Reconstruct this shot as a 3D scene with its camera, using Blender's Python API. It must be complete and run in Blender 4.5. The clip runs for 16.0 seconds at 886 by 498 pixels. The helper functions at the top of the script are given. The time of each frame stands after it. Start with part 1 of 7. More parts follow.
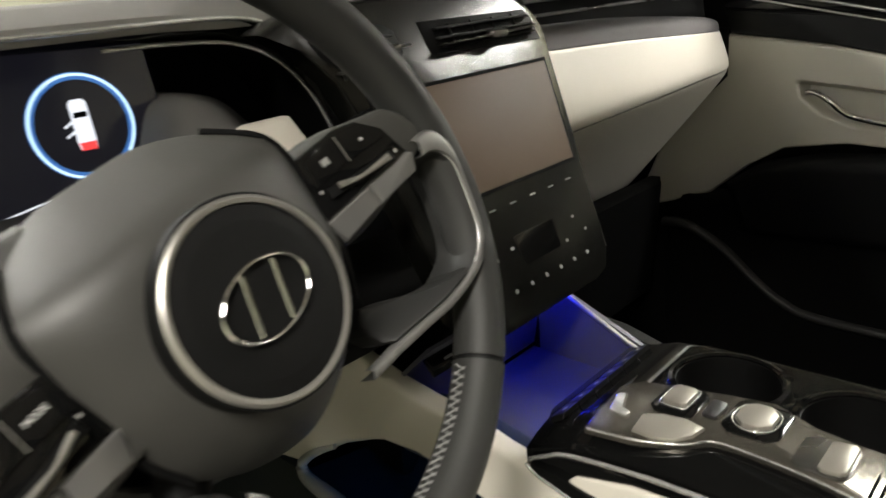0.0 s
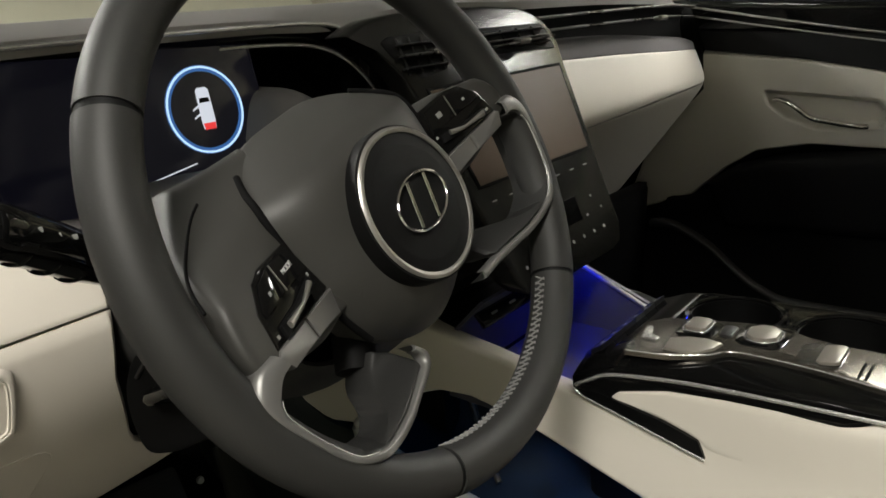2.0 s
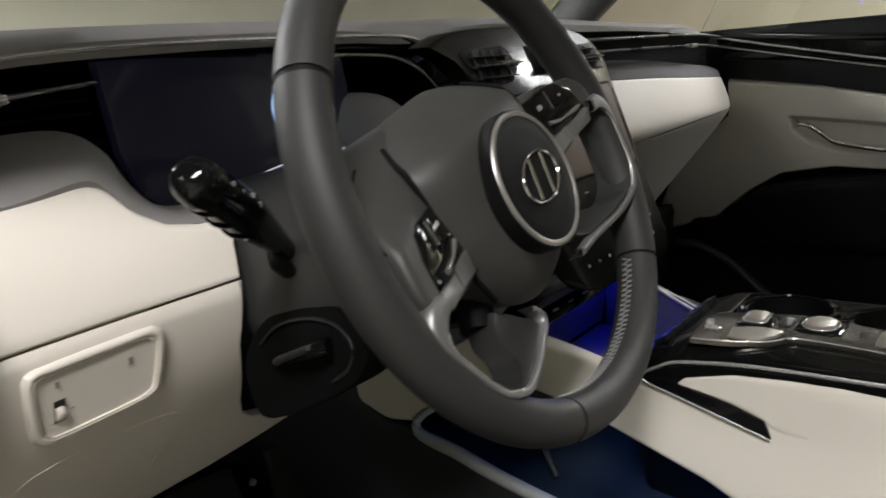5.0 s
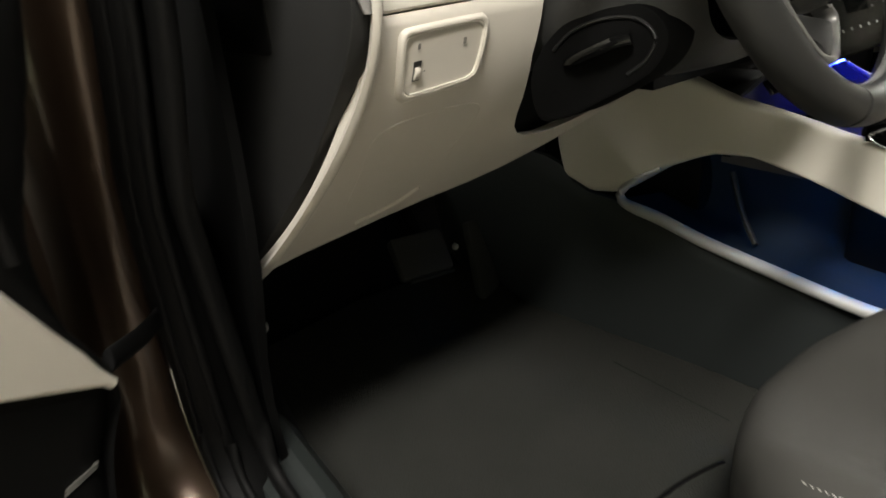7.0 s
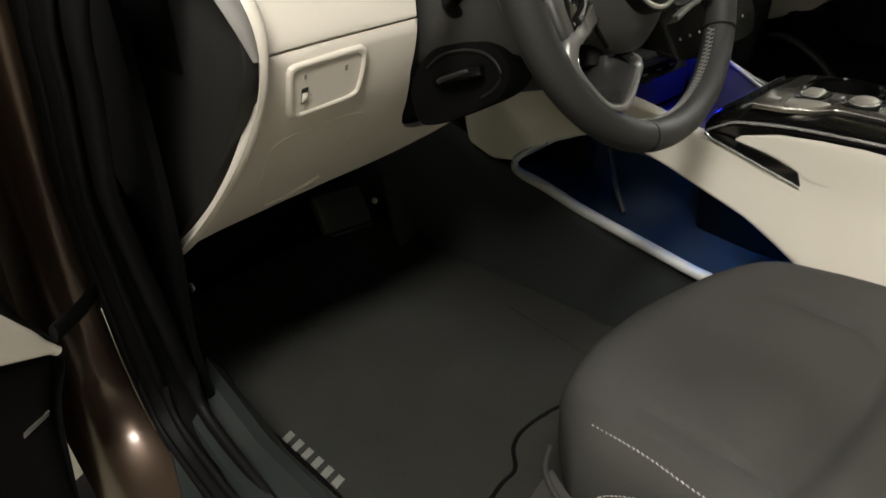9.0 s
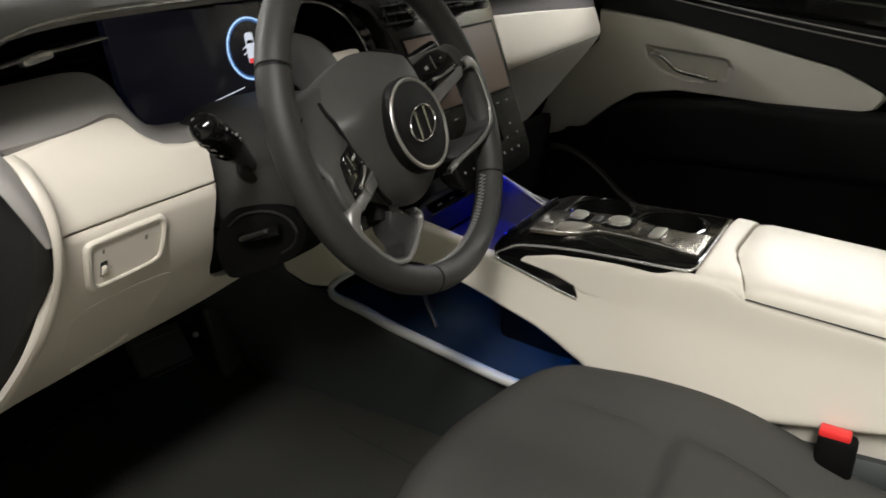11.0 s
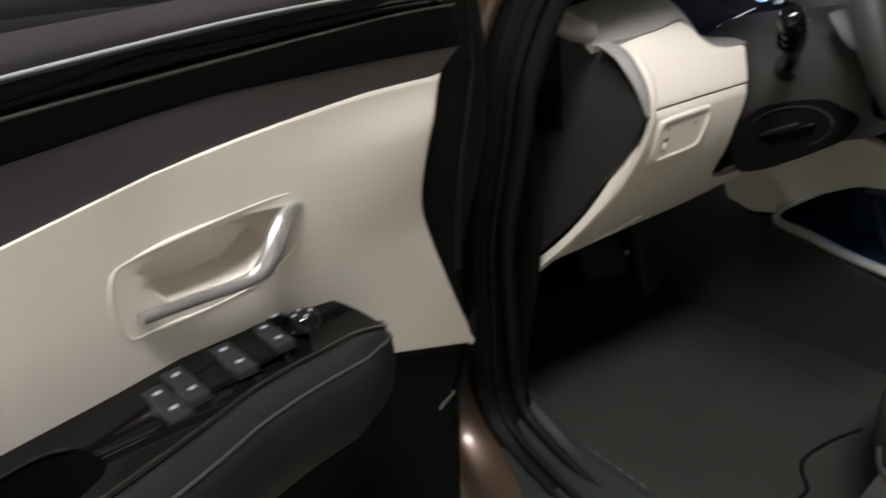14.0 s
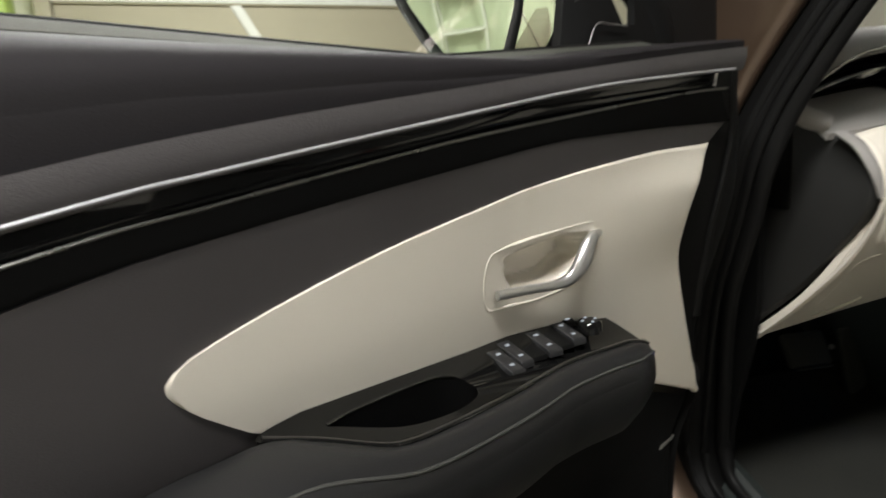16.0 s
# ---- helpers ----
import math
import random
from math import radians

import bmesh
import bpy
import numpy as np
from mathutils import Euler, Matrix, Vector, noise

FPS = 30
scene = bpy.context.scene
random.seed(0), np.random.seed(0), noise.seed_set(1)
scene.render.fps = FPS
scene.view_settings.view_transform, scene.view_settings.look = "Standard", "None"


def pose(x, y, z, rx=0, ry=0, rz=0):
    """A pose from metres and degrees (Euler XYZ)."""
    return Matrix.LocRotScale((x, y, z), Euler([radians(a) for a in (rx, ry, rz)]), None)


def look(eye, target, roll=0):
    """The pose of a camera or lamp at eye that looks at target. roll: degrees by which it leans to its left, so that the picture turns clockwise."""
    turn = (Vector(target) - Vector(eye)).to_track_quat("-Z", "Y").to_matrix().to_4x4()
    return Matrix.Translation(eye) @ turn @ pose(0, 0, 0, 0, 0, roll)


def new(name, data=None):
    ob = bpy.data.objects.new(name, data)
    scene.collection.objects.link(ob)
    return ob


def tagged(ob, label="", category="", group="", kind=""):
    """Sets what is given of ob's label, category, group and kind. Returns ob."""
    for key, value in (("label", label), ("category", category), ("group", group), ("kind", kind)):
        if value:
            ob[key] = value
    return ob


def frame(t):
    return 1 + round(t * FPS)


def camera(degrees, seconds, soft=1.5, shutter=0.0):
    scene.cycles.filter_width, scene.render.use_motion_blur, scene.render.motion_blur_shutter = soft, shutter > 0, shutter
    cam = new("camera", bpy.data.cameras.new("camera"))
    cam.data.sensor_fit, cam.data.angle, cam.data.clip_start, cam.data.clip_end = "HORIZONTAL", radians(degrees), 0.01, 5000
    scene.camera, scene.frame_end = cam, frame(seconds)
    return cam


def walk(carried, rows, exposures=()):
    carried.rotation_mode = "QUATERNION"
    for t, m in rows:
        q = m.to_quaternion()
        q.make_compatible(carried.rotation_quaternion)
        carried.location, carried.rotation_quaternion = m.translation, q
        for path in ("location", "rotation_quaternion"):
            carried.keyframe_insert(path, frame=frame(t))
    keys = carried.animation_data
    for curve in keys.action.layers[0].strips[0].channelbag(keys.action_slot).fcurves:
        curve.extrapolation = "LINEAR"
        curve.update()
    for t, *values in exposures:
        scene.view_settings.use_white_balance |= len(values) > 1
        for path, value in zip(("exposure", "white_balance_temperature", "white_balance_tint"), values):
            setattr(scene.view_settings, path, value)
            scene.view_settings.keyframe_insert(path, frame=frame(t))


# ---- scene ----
cam = camera(62.8, 16.0, soft=1.6, shutter=0.5)
PATH = [
    (0, (-0.531, -0.274, 1.103), (0.813, 1.05, 0.438), -5.9),
    (0.5, (-0.626, -0.278, 1.113), (0.768, 1.006, 0.475), -5.5),
    (1, (-0.662, -0.287, 1.104), (0.753, 0.987, 0.492), -5.9),
    (1.5, (-0.672, -0.294, 1.089), (0.752, 0.977, 0.492), -6.2),
    (2, (-0.689, -0.297, 1.077), (0.748, 0.974, 0.512), -6.6),
    (2.5, (-0.699, -0.297, 1.08), (0.752, 0.973, 0.547), -6.8),
    (3, (-0.724, -0.3, 1.082), (0.736, 0.972, 0.582), -7.2),
    (3.2, (-0.718, -0.298, 1.075), (0.745, 0.974, 0.584), -7.2),
    (5.3, (-0.826, -0.253, 1.048), (0.642, 1.026, 0.592), -5.6),
    (5.5, (-0.861, -0.237, 1.037), (0.569, 1.079, 0.564), -5.4),
    (6, (-0.887, -0.187, 0.956), (0.37, 1.265, 0.401), -6.5),
    (6.5, (-0.884, -0.179, 0.938), (0.269, 1.308, 0.259), -6.6),
    (6.6, (-0.898, -0.195, 0.941), (0.25, 1.284, 0.238), -6.6),
    (7, (-0.978, -0.256, 0.965), (0.176, 1.184, 0.193), -5.0),
    (7.5, (-1.063, -0.328, 0.974), (0.135, 1.018, 0.106), -4.2),
    (8, (-1.08, -0.342, 0.992), (0.136, 0.923, 0.033), -4.1),
    (8.5, (-1.011, -0.365, 1.045), (0.174, 0.904, 0.053), -3.7),
    (9, (-0.98, -0.38, 1.082), (0.181, 0.913, 0.091), -3.0),
    (9.5, (-0.971, -0.392, 1.102), (0.214, 0.9, 0.139), -2.2),
    (10, (-0.966, -0.409, 1.123), (0.362, 0.791, 0.23), -1.5),
    (10.2, (-0.97, -0.418, 1.132), (0.416, 0.738, 0.269), -1.4),
    (12.3, (-0.98, -0.431, 1.165), (0.611, 0.534, 0.431), -3.8),
    (12.5, (-0.993, -0.422, 1.159), (0.543, 0.63, 0.427), -4.1),
    (12.7, (-1.021, -0.411, 1.16), (0.457, 0.721, 0.429), -4.3),
    (13, (-1.091, -0.414, 1.15), (0.258, 0.876, 0.433), -5.0),
    (13.4, (-1.19, -0.359, 1.145), (0.03, 1.028, 0.377), -4.4),
    (13.5, (-1.202, -0.355, 1.142), (-0.047, 1.078, 0.359), -4.4),
    (13.7, (-1.241, -0.36, 1.122), (-0.162, 1.148, 0.37), -5.8),
    (14, (-1.279, -0.373, 1.117), (-0.338, 1.218, 0.354), -6.8),
    (14.5, (-1.303, -0.377, 1.102), (-0.597, 1.35, 0.382), -7.7),
    (15, (-1.311, -0.397, 1.106), (-0.887, 1.45, 0.464), -7.7),
    (15.5, (-1.358, -0.428, 1.106), (-0.957, 1.445, 0.532), -6.7),
    (16, (-1.449, -0.463, 1.113), (-0.828, 1.38, 0.647), -5.2),
]
walk(cam, [(t, look(eye, target, roll)) for t, eye, target, roll in PATH], [(0.0, 0.60, 6500, 10), (0.5, 0.05, 6500, 10), (1.5, -0.05, 6500, 10), (3.2, -0.12, 6180, 10), (5.5, 0.03, 6060, 15), (6.0, -0.27, 6110, 15), (6.5, 0.10, 6300, 12), (7.0, 0.34, 6450, 10), (8.0, 0.35, 6500, 10), (8.6, 0.13, 6500, 10), (9.5, 0.00, 6500, 10), (10.2, -0.05, 6450, 10), (12.3, -0.20, 6110, 15), (13.0, -0.32, 6160, 15), (14.2, 0.12, 6060, 15), (15.2, 0.06, 6010, 15), (16.0, 0.05, 6200, 10)])

# ---- light ----
world = bpy.data.worlds.new("garage_dark")
scene.world = world
world.use_nodes = True
world.node_tree.nodes["Background"].inputs[0].default_value = (0.9, 0.95, 1.0, 1)
world.node_tree.nodes["Background"].inputs[1].default_value = 0.004


def area_lamp(name, m, sx, sy, watts, colour):
    data = bpy.data.lights.new(name, "AREA")
    data.shape, data.size, data.size_y, data.energy, data.color = "RECTANGLE", sx, sy, watts, colour
    ob = new(name, data)
    ob.matrix_world = m
    return ob


# Unseen garage lamps, placed and powered to balance how bright surfaces come out.
LAMPS = [(-1.72, -0.84, 2.50, 99, (1.0, 0.955, 0.87)), (0.50, -2.65, 2.26, 150, (1.0, 0.985, 0.95)), (2.35, -0.35, 2.30, 58, (1.0, 0.965, 0.89)), (-1.2, 2.5, 2.50, 95, (1.0, 0.97, 0.90)), (-2.75, 0.95, 2.50, 22, (1.0, 0.965, 0.88))]
# Weak fill light added inside the cabin; no lamp is visible there.
area_lamp("cabin_fill_light", pose(0.02, -0.07, 1.468), 0.13, 0.05, 0.15, (1.0, 0.96, 0.88))
for lx, ly, lz, watts, tone in LAMPS:
    area_lamp("garage_lamp_light", pose(lx, ly, lz), 1.2, 0.35, watts, tone)


# ---- materials ----
def material(name, colour, rough=0.5, metal=0.0, grain=0.0, scale=900.0, blotch=0.12, blotch_scale=9.0, coat=0.0, spec=0.5, rough_var=0.08):
    """A surface with a fine grain relief and a slow uneven tone."""
    m = bpy.data.materials.new(name)
    m.use_nodes = True
    nt = m.node_tree
    b = nt.nodes["Principled BSDF"]
    b.inputs["Metallic"].default_value = metal
    b.inputs["Coat Weight"].default_value = coat
    b.inputs["Coat Roughness"].default_value = 0.05
    b.inputs["Specular IOR Level"].default_value = spec
    tc = nt.nodes.new("ShaderNodeTexCoord")
    slow = nt.nodes.new("ShaderNodeTexNoise")
    slow.inputs["Scale"].default_value = blotch_scale
    slow.inputs["Detail"].default_value = 5
    nt.links.new(tc.outputs["Object"], slow.inputs["Vector"])
    mix = nt.nodes.new("ShaderNodeMix")
    mix.data_type = "RGBA"
    mix.inputs["A"].default_value = (*[c * (1 - blotch) for c in colour], 1)
    mix.inputs["B"].default_value = (*[min(1, c * (1 + blotch)) for c in colour], 1)
    nt.links.new(slow.outputs["Fac"], mix.inputs["Factor"])
    nt.links.new(mix.outputs["Result"], b.inputs["Base Color"])
    rr = nt.nodes.new("ShaderNodeMapRange")
    rr.inputs["To Min"].default_value = max(0.02, rough - rough_var)
    rr.inputs["To Max"].default_value = min(1.0, rough + rough_var)
    nt.links.new(slow.outputs["Fac"], rr.inputs["Value"])
    nt.links.new(rr.outputs["Result"], b.inputs["Roughness"])
    if grain:
        fine = nt.nodes.new("ShaderNodeTexNoise")
        fine.inputs["Scale"].default_value = scale
        fine.inputs["Detail"].default_value = 3
        nt.links.new(tc.outputs["Object"], fine.inputs["Vector"])
        bump = nt.nodes.new("ShaderNodeBump")
        bump.inputs["Strength"].default_value = grain
        bump.inputs["Distance"].default_value = 0.001
        nt.links.new(fine.outputs["Fac"], bump.inputs["Height"])
        nt.links.new(bump.outputs["Normal"], b.inputs["Normal"])
    return m


def glowing(name, colour, strength):
    m = bpy.data.materials.new(name)
    m.use_nodes = True
    b = m.node_tree.nodes["Principled BSDF"]
    b.inputs["Base Color"].default_value = (0.02, 0.02, 0.02, 1)
    b.inputs["Roughness"].default_value = 0.3
    b.inputs["Emission Color"].default_value = (*colour, 1)
    b.inputs["Emission Strength"].default_value = strength
    return m


def weave(name, colour, rough, scale, depth, blotch=0.2):
    """Woven cloth: crossed threads over an uneven tone."""
    m = material(name, colour, rough, grain=0.3, scale=scale * 2, blotch=blotch, spec=0.25)
    nt = m.node_tree
    b = nt.nodes["Principled BSDF"]
    tc = nt.nodes["Texture Coordinate"]
    vor = nt.nodes.new("ShaderNodeTexVoronoi")
    vor.inputs["Scale"].default_value = scale
    nt.links.new(tc.outputs["Object"], vor.inputs["Vector"])
    bump = nt.nodes.new("ShaderNodeBump")
    bump.inputs["Strength"].default_value = depth
    bump.inputs["Distance"].default_value = 0.001
    nt.links.new(vor.outputs["Distance"], bump.inputs["Height"])
    nt.links.new(bump.outputs["Normal"], b.inputs["Normal"])
    return m


WHITE = material("cream_vinyl", (0.66, 0.62, 0.545), 0.48, grain=0.12, scale=1100, blotch=0.04, blotch_scale=6)
# Cream trim on the passenger side, its shade put into a darker colour.
SHADED_CREAM = material("shaded_cream_trim", (0.37, 0.35, 0.30), 0.5, grain=0.12, scale=1100, blotch=0.05)
WHITE_P = material("cream_plastic", (0.62, 0.58, 0.51), 0.42, grain=0.08, scale=1400, blotch=0.04)
PAD = material("grey_soft_pad", (0.225, 0.214, 0.206), 0.55, grain=0.25, scale=1000, blotch=0.08)
DOORGREY = material("plum_grey_cloth_pad", (0.048, 0.0445, 0.0455), 0.55, grain=0.35, scale=1200, blotch=0.1, spec=0.38)
DARK = material("dark_plastic", (0.011, 0.011, 0.011), 0.5, spec=0.35, grain=0.2, scale=1000, blotch=0.15)
CHAR = material("charcoal_plastic", (0.032, 0.032, 0.030), 0.45, spec=0.4, grain=0.2, scale=1000, blotch=0.1)
BLACK = material("black_plastic", (0.003, 0.003, 0.003), 0.62, spec=0.13, grain=0.15, scale=900)
GLOSS = material("piano_black", (0.004, 0.004, 0.004), 0.06, rough_var=0.02, spec=0.36)
SILVER = material("satin_silver", (0.66, 0.655, 0.63), 0.34, metal=0.4, blotch=0.04)
DSILVER = material("dark_satin_silver", (0.34, 0.33, 0.305), 0.36, metal=0.85, blotch=0.05)
CHROME = material("chrome", (0.80, 0.79, 0.77), 0.08, metal=1.0, blotch=0.02, rough_var=0.03)
LEATHER = material("black_leather", (0.019, 0.019, 0.0178), 0.56, spec=0.34, grain=0.12, scale=1100, blotch=0.14, rough_var=0.1)
SEAT = weave("charcoal_seat_cloth", (0.046, 0.045, 0.041), 0.75, 900, 0.25)
SEATSIDE = material("charcoal_leatherette", (0.040, 0.038, 0.038), 0.5, grain=0.4, scale=500)
CARPET = weave("black_carpet", (0.006, 0.006, 0.006), 0.95, 500, 0.8)
MATCLOTH = weave("charcoal_mat_carpet", (0.0240, 0.0245, 0.0215), 0.95, 420, 0.9, 0.3)
PAINT = material("bronze_paint", (0.084, 0.056, 0.038), 0.34, metal=0.6, coat=0.6, blotch=0.06)
PAINT.node_tree.nodes["Principled BSDF"].inputs["Coat Roughness"].default_value = 0.14
RUBBER = material("black_rubber", (0.004, 0.004, 0.004), 0.6, spec=0.15, grain=0.1, scale=600)
SCUFF = material("dark_sill_plastic", (0.019, 0.0225, 0.0215), 0.4, grain=0.2, scale=800)
LINER = material("pale_headliner", (0.50, 0.47, 0.42), 0.95, grain=0.3, scale=700)
THREAD = material("pale_thread", (0.50, 0.49, 0.45), 0.7)
GREYTHREAD = material("grey_thread", (0.17, 0.17, 0.165), 0.7)
RED = material("red_plastic", (0.75, 0.03, 0.03), 0.35)
# Brown base colour stands in for the reflection on the unlit screen.
SCREEN_BROWN = material("brown_reflection_screen", (0.098, 0.071, 0.052), 0.5, blotch=0.03, spec=0.06)
FACEBLACK = material("gloss_black_face", (0.005, 0.005, 0.0042), 0.24, blotch=0.05, spec=0.42, rough_var=0.03)
COVER_M = material("charcoal_airbag_skin", (0.028, 0.0275, 0.0245), 0.5, grain=0.14, scale=1300, blotch=0.12, spec=0.42)
SHIFTSILVER = material("warm_grey_satin", (0.15, 0.138, 0.118), 0.24, metal=0.85, blotch=0.05)
PRINT = material("grey_print", (0.20, 0.20, 0.19), 0.5)
MODEPRINT = material("pale_grey_print", (0.46, 0.46, 0.45), 0.5)
SPOKE = material("dark_spoke_plastic", (0.013, 0.013, 0.0124), 0.5, spec=0.35, grain=0.15, scale=1100, blotch=0.1)
SHROUD = material("shroud_plastic", (0.026, 0.026, 0.025), 0.5, spec=0.35, grain=0.2, scale=1000, blotch=0.1)
ENDCAP = material("end_cap_plastic", (0.017, 0.017, 0.0165), 0.55, spec=0.3, grain=0.2, scale=1000, blotch=0.1)
HOODGREY = material("hood_soft_grey", (0.085, 0.082, 0.078), 0.6, grain=0.25, scale=1000, blotch=0.08, spec=0.3)
VANE = material("dark_chrome_vane", (0.16, 0.155, 0.145), 0.28, metal=0.9, blotch=0.05)
LOOPGREY = material("grey_satin_trim", (0.165, 0.163, 0.156), 0.40, metal=0.55, blotch=0.05)
BUTTON = material("pale_satin_button", (0.34, 0.32, 0.28), 0.3, metal=0.6, blotch=0.05)
BLUE = glowing("blue_ambient_light", (0.010, 0.022, 1.0), 140.0)
DEEPBLUE = glowing("deep_blue_ambient_light", (0.0, 0.27, 1.0), 118.0)
RING = glowing("pale_blue_ring_graphic", (0.55, 0.78, 1.0), 1.15)
RINGGLOW = glowing("blue_ring_halo", (0.06, 0.22, 0.62), 0.55)
WHITEGLOW = glowing("white_graphic", (0.80, 0.84, 0.92), 0.85)
REDGLOW = glowing("red_graphic", (0.95, 0.05, 0.05), 0.9)
SCREENGLOW = glowing("dark_cluster_glass", (0.10, 0.10, 0.26), 0.016)
SCREENGLOW.node_tree.nodes["Principled BSDF"].inputs["Roughness"].default_value = 0.12
ICONGLOW = glowing("white_icon_light", (0.9, 0.95, 1.0), 0.42)
ARMGLOSS = material("armrest_piano_black", (0.003, 0.003, 0.003), 0.06, rough_var=0.02, spec=0.30)
PADLEATHER = material("soft_black_leather", (0.009, 0.009, 0.0093), 0.42, grain=0.12, scale=900, blotch=0.1, spec=0.33)
# Smooth plum leather; the shade on the sill face is put into its colour.
SILLPAD = material("shaded_plum_leather", (0.0115, 0.0103, 0.0112), 0.72, grain=0.15, scale=1000, blotch=0.08, spec=0.10)
SEALGREY = material("grey_green_felt", (0.040, 0.041, 0.035), 0.9, spec=0.1, grain=0.3, scale=900, blotch=0.08)
# Grey plastic; the pocket's blue light on it is put into the tint.
CONSOLEDARK = material("teal_lit_grey_plastic", (0.030, 0.035, 0.0345), 0.55, grain=0.2, scale=800, blotch=0.1)
STRIP = material("cool_satin_strip", (0.40, 0.40, 0.42), 0.32, metal=0.5, blotch=0.04)
GROOVE = material("dark_seam", (0.004, 0.004, 0.004), 0.8, spec=0.05)
BRIGHT = material("bright_satin_silver", (0.74, 0.735, 0.71), 0.24, metal=0.75, blotch=0.04)
HANDLE = material("brushed_silver", (0.62, 0.62, 0.61), 0.33, metal=0.9, blotch=0.04)
RIMGLOSS = material("piano_black_edge", (0.004, 0.004, 0.004), 0.08, rough_var=0.02, spec=0.9)
KEYGREY = material("dark_grey_key_plastic", (0.015, 0.015, 0.016), 0.4, spec=0.4, grain=0.1, scale=1000, blotch=0.08)


def glass(name, tint, rough=0.0):
    m = bpy.data.materials.new(name)
    m.use_nodes = True
    b = m.node_tree.nodes["Principled BSDF"]
    b.inputs["Base Color"].default_value = (*tint, 1)
    b.inputs["Roughness"].default_value = rough
    b.inputs["Transmission Weight"].default_value = 1.0
    b.inputs["IOR"].default_value = 1.45
    return m


GLASS = glass("clear_car_glass", (0.92, 0.96, 0.93))


# ---- mesh helpers ----
def thing(name, label, category, group="", kind="", at=(0, 0, 0)):
    ob = new(name)
    ob.empty_display_size = 0.05
    ob.location = at
    return tagged(ob, label, category, group, kind)


def link(name, me, mat, parent=None, label=""):
    me.materials.append(mat)
    ob = new(name, me)
    if parent is not None:
        ob.parent = parent
        root = parent
        while root.parent is not None:
            root = root.parent
        if root.type == "EMPTY":
            me.transform(Matrix.Translation(-root.location))
    if label:
        ob["label"] = label
    return ob


def part(name, bm, mat, parent=None, label="", sharp=42):
    """Links a bmesh as one mesh object under a thing or a part."""
    bmesh.ops.recalc_face_normals(bm, faces=bm.faces)
    me = bpy.data.meshes.new(name)
    bm.to_mesh(me)
    bm.free()
    me.shade_smooth()
    me.set_sharp_from_angle(angle=radians(sharp))
    return link(name, me, mat, parent, label)


def smooth_line(pts, n, closed=False):
    """Catmull-Rom through points, resampled to n steps of even length."""
    p = [Vector(q) for q in pts]
    k = len(p)
    out = []
    for i in range(k if closed else k - 1):
        a, b, c, d = ((p[(i + o) % k] for o in (-1, 0, 1, 2)) if closed else (p[max(i - 1, 0)], p[i], p[i + 1], p[min(i + 2, k - 1)]))
        for s in range(12):
            t = s / 12
            out.append(0.5 * (2 * b + (c - a) * t + (2 * a - 5 * b + 4 * c - d) * t * t + (3 * b - a - 3 * c + d) * t ** 3))
    out.append(p[0] if closed else p[-1])
    acc = [0.0]
    for a, b in zip(out, out[1:]):
        acc.append(acc[-1] + (b - a).length)
    res, j = [], 0
    m = n if closed else n - 1
    for i in range(n):
        want = acc[-1] * i / m
        while j < len(acc) - 2 and acc[j + 1] < want:
            j += 1
        span = acc[j + 1] - acc[j]
        res.append(out[j].lerp(out[j + 1], (want - acc[j]) / span if span > 1e-9 else 0))
    return res


def poly_at(pts, t):
    """The point at the fraction t of a polyline's length."""
    p = [Vector(q) for q in pts]
    ln = [(b - a).length for a, b in zip(p, p[1:])]
    want = t * sum(ln)
    for a, b, l in zip(p, p[1:], ln):
        if want <= l + 1e-9:
            return a.lerp(b, want / l if l > 1e-9 else 0)
        want -= l
    return p[-1]


def spread(n):
    """Steps from 0 to 1, closer together near both ends."""
    return [0.5 - 0.5 * math.cos(math.pi * (0.06 + 0.88 * i / n)) if 0 < i < n else float(i == n) for i in range(n + 1)]


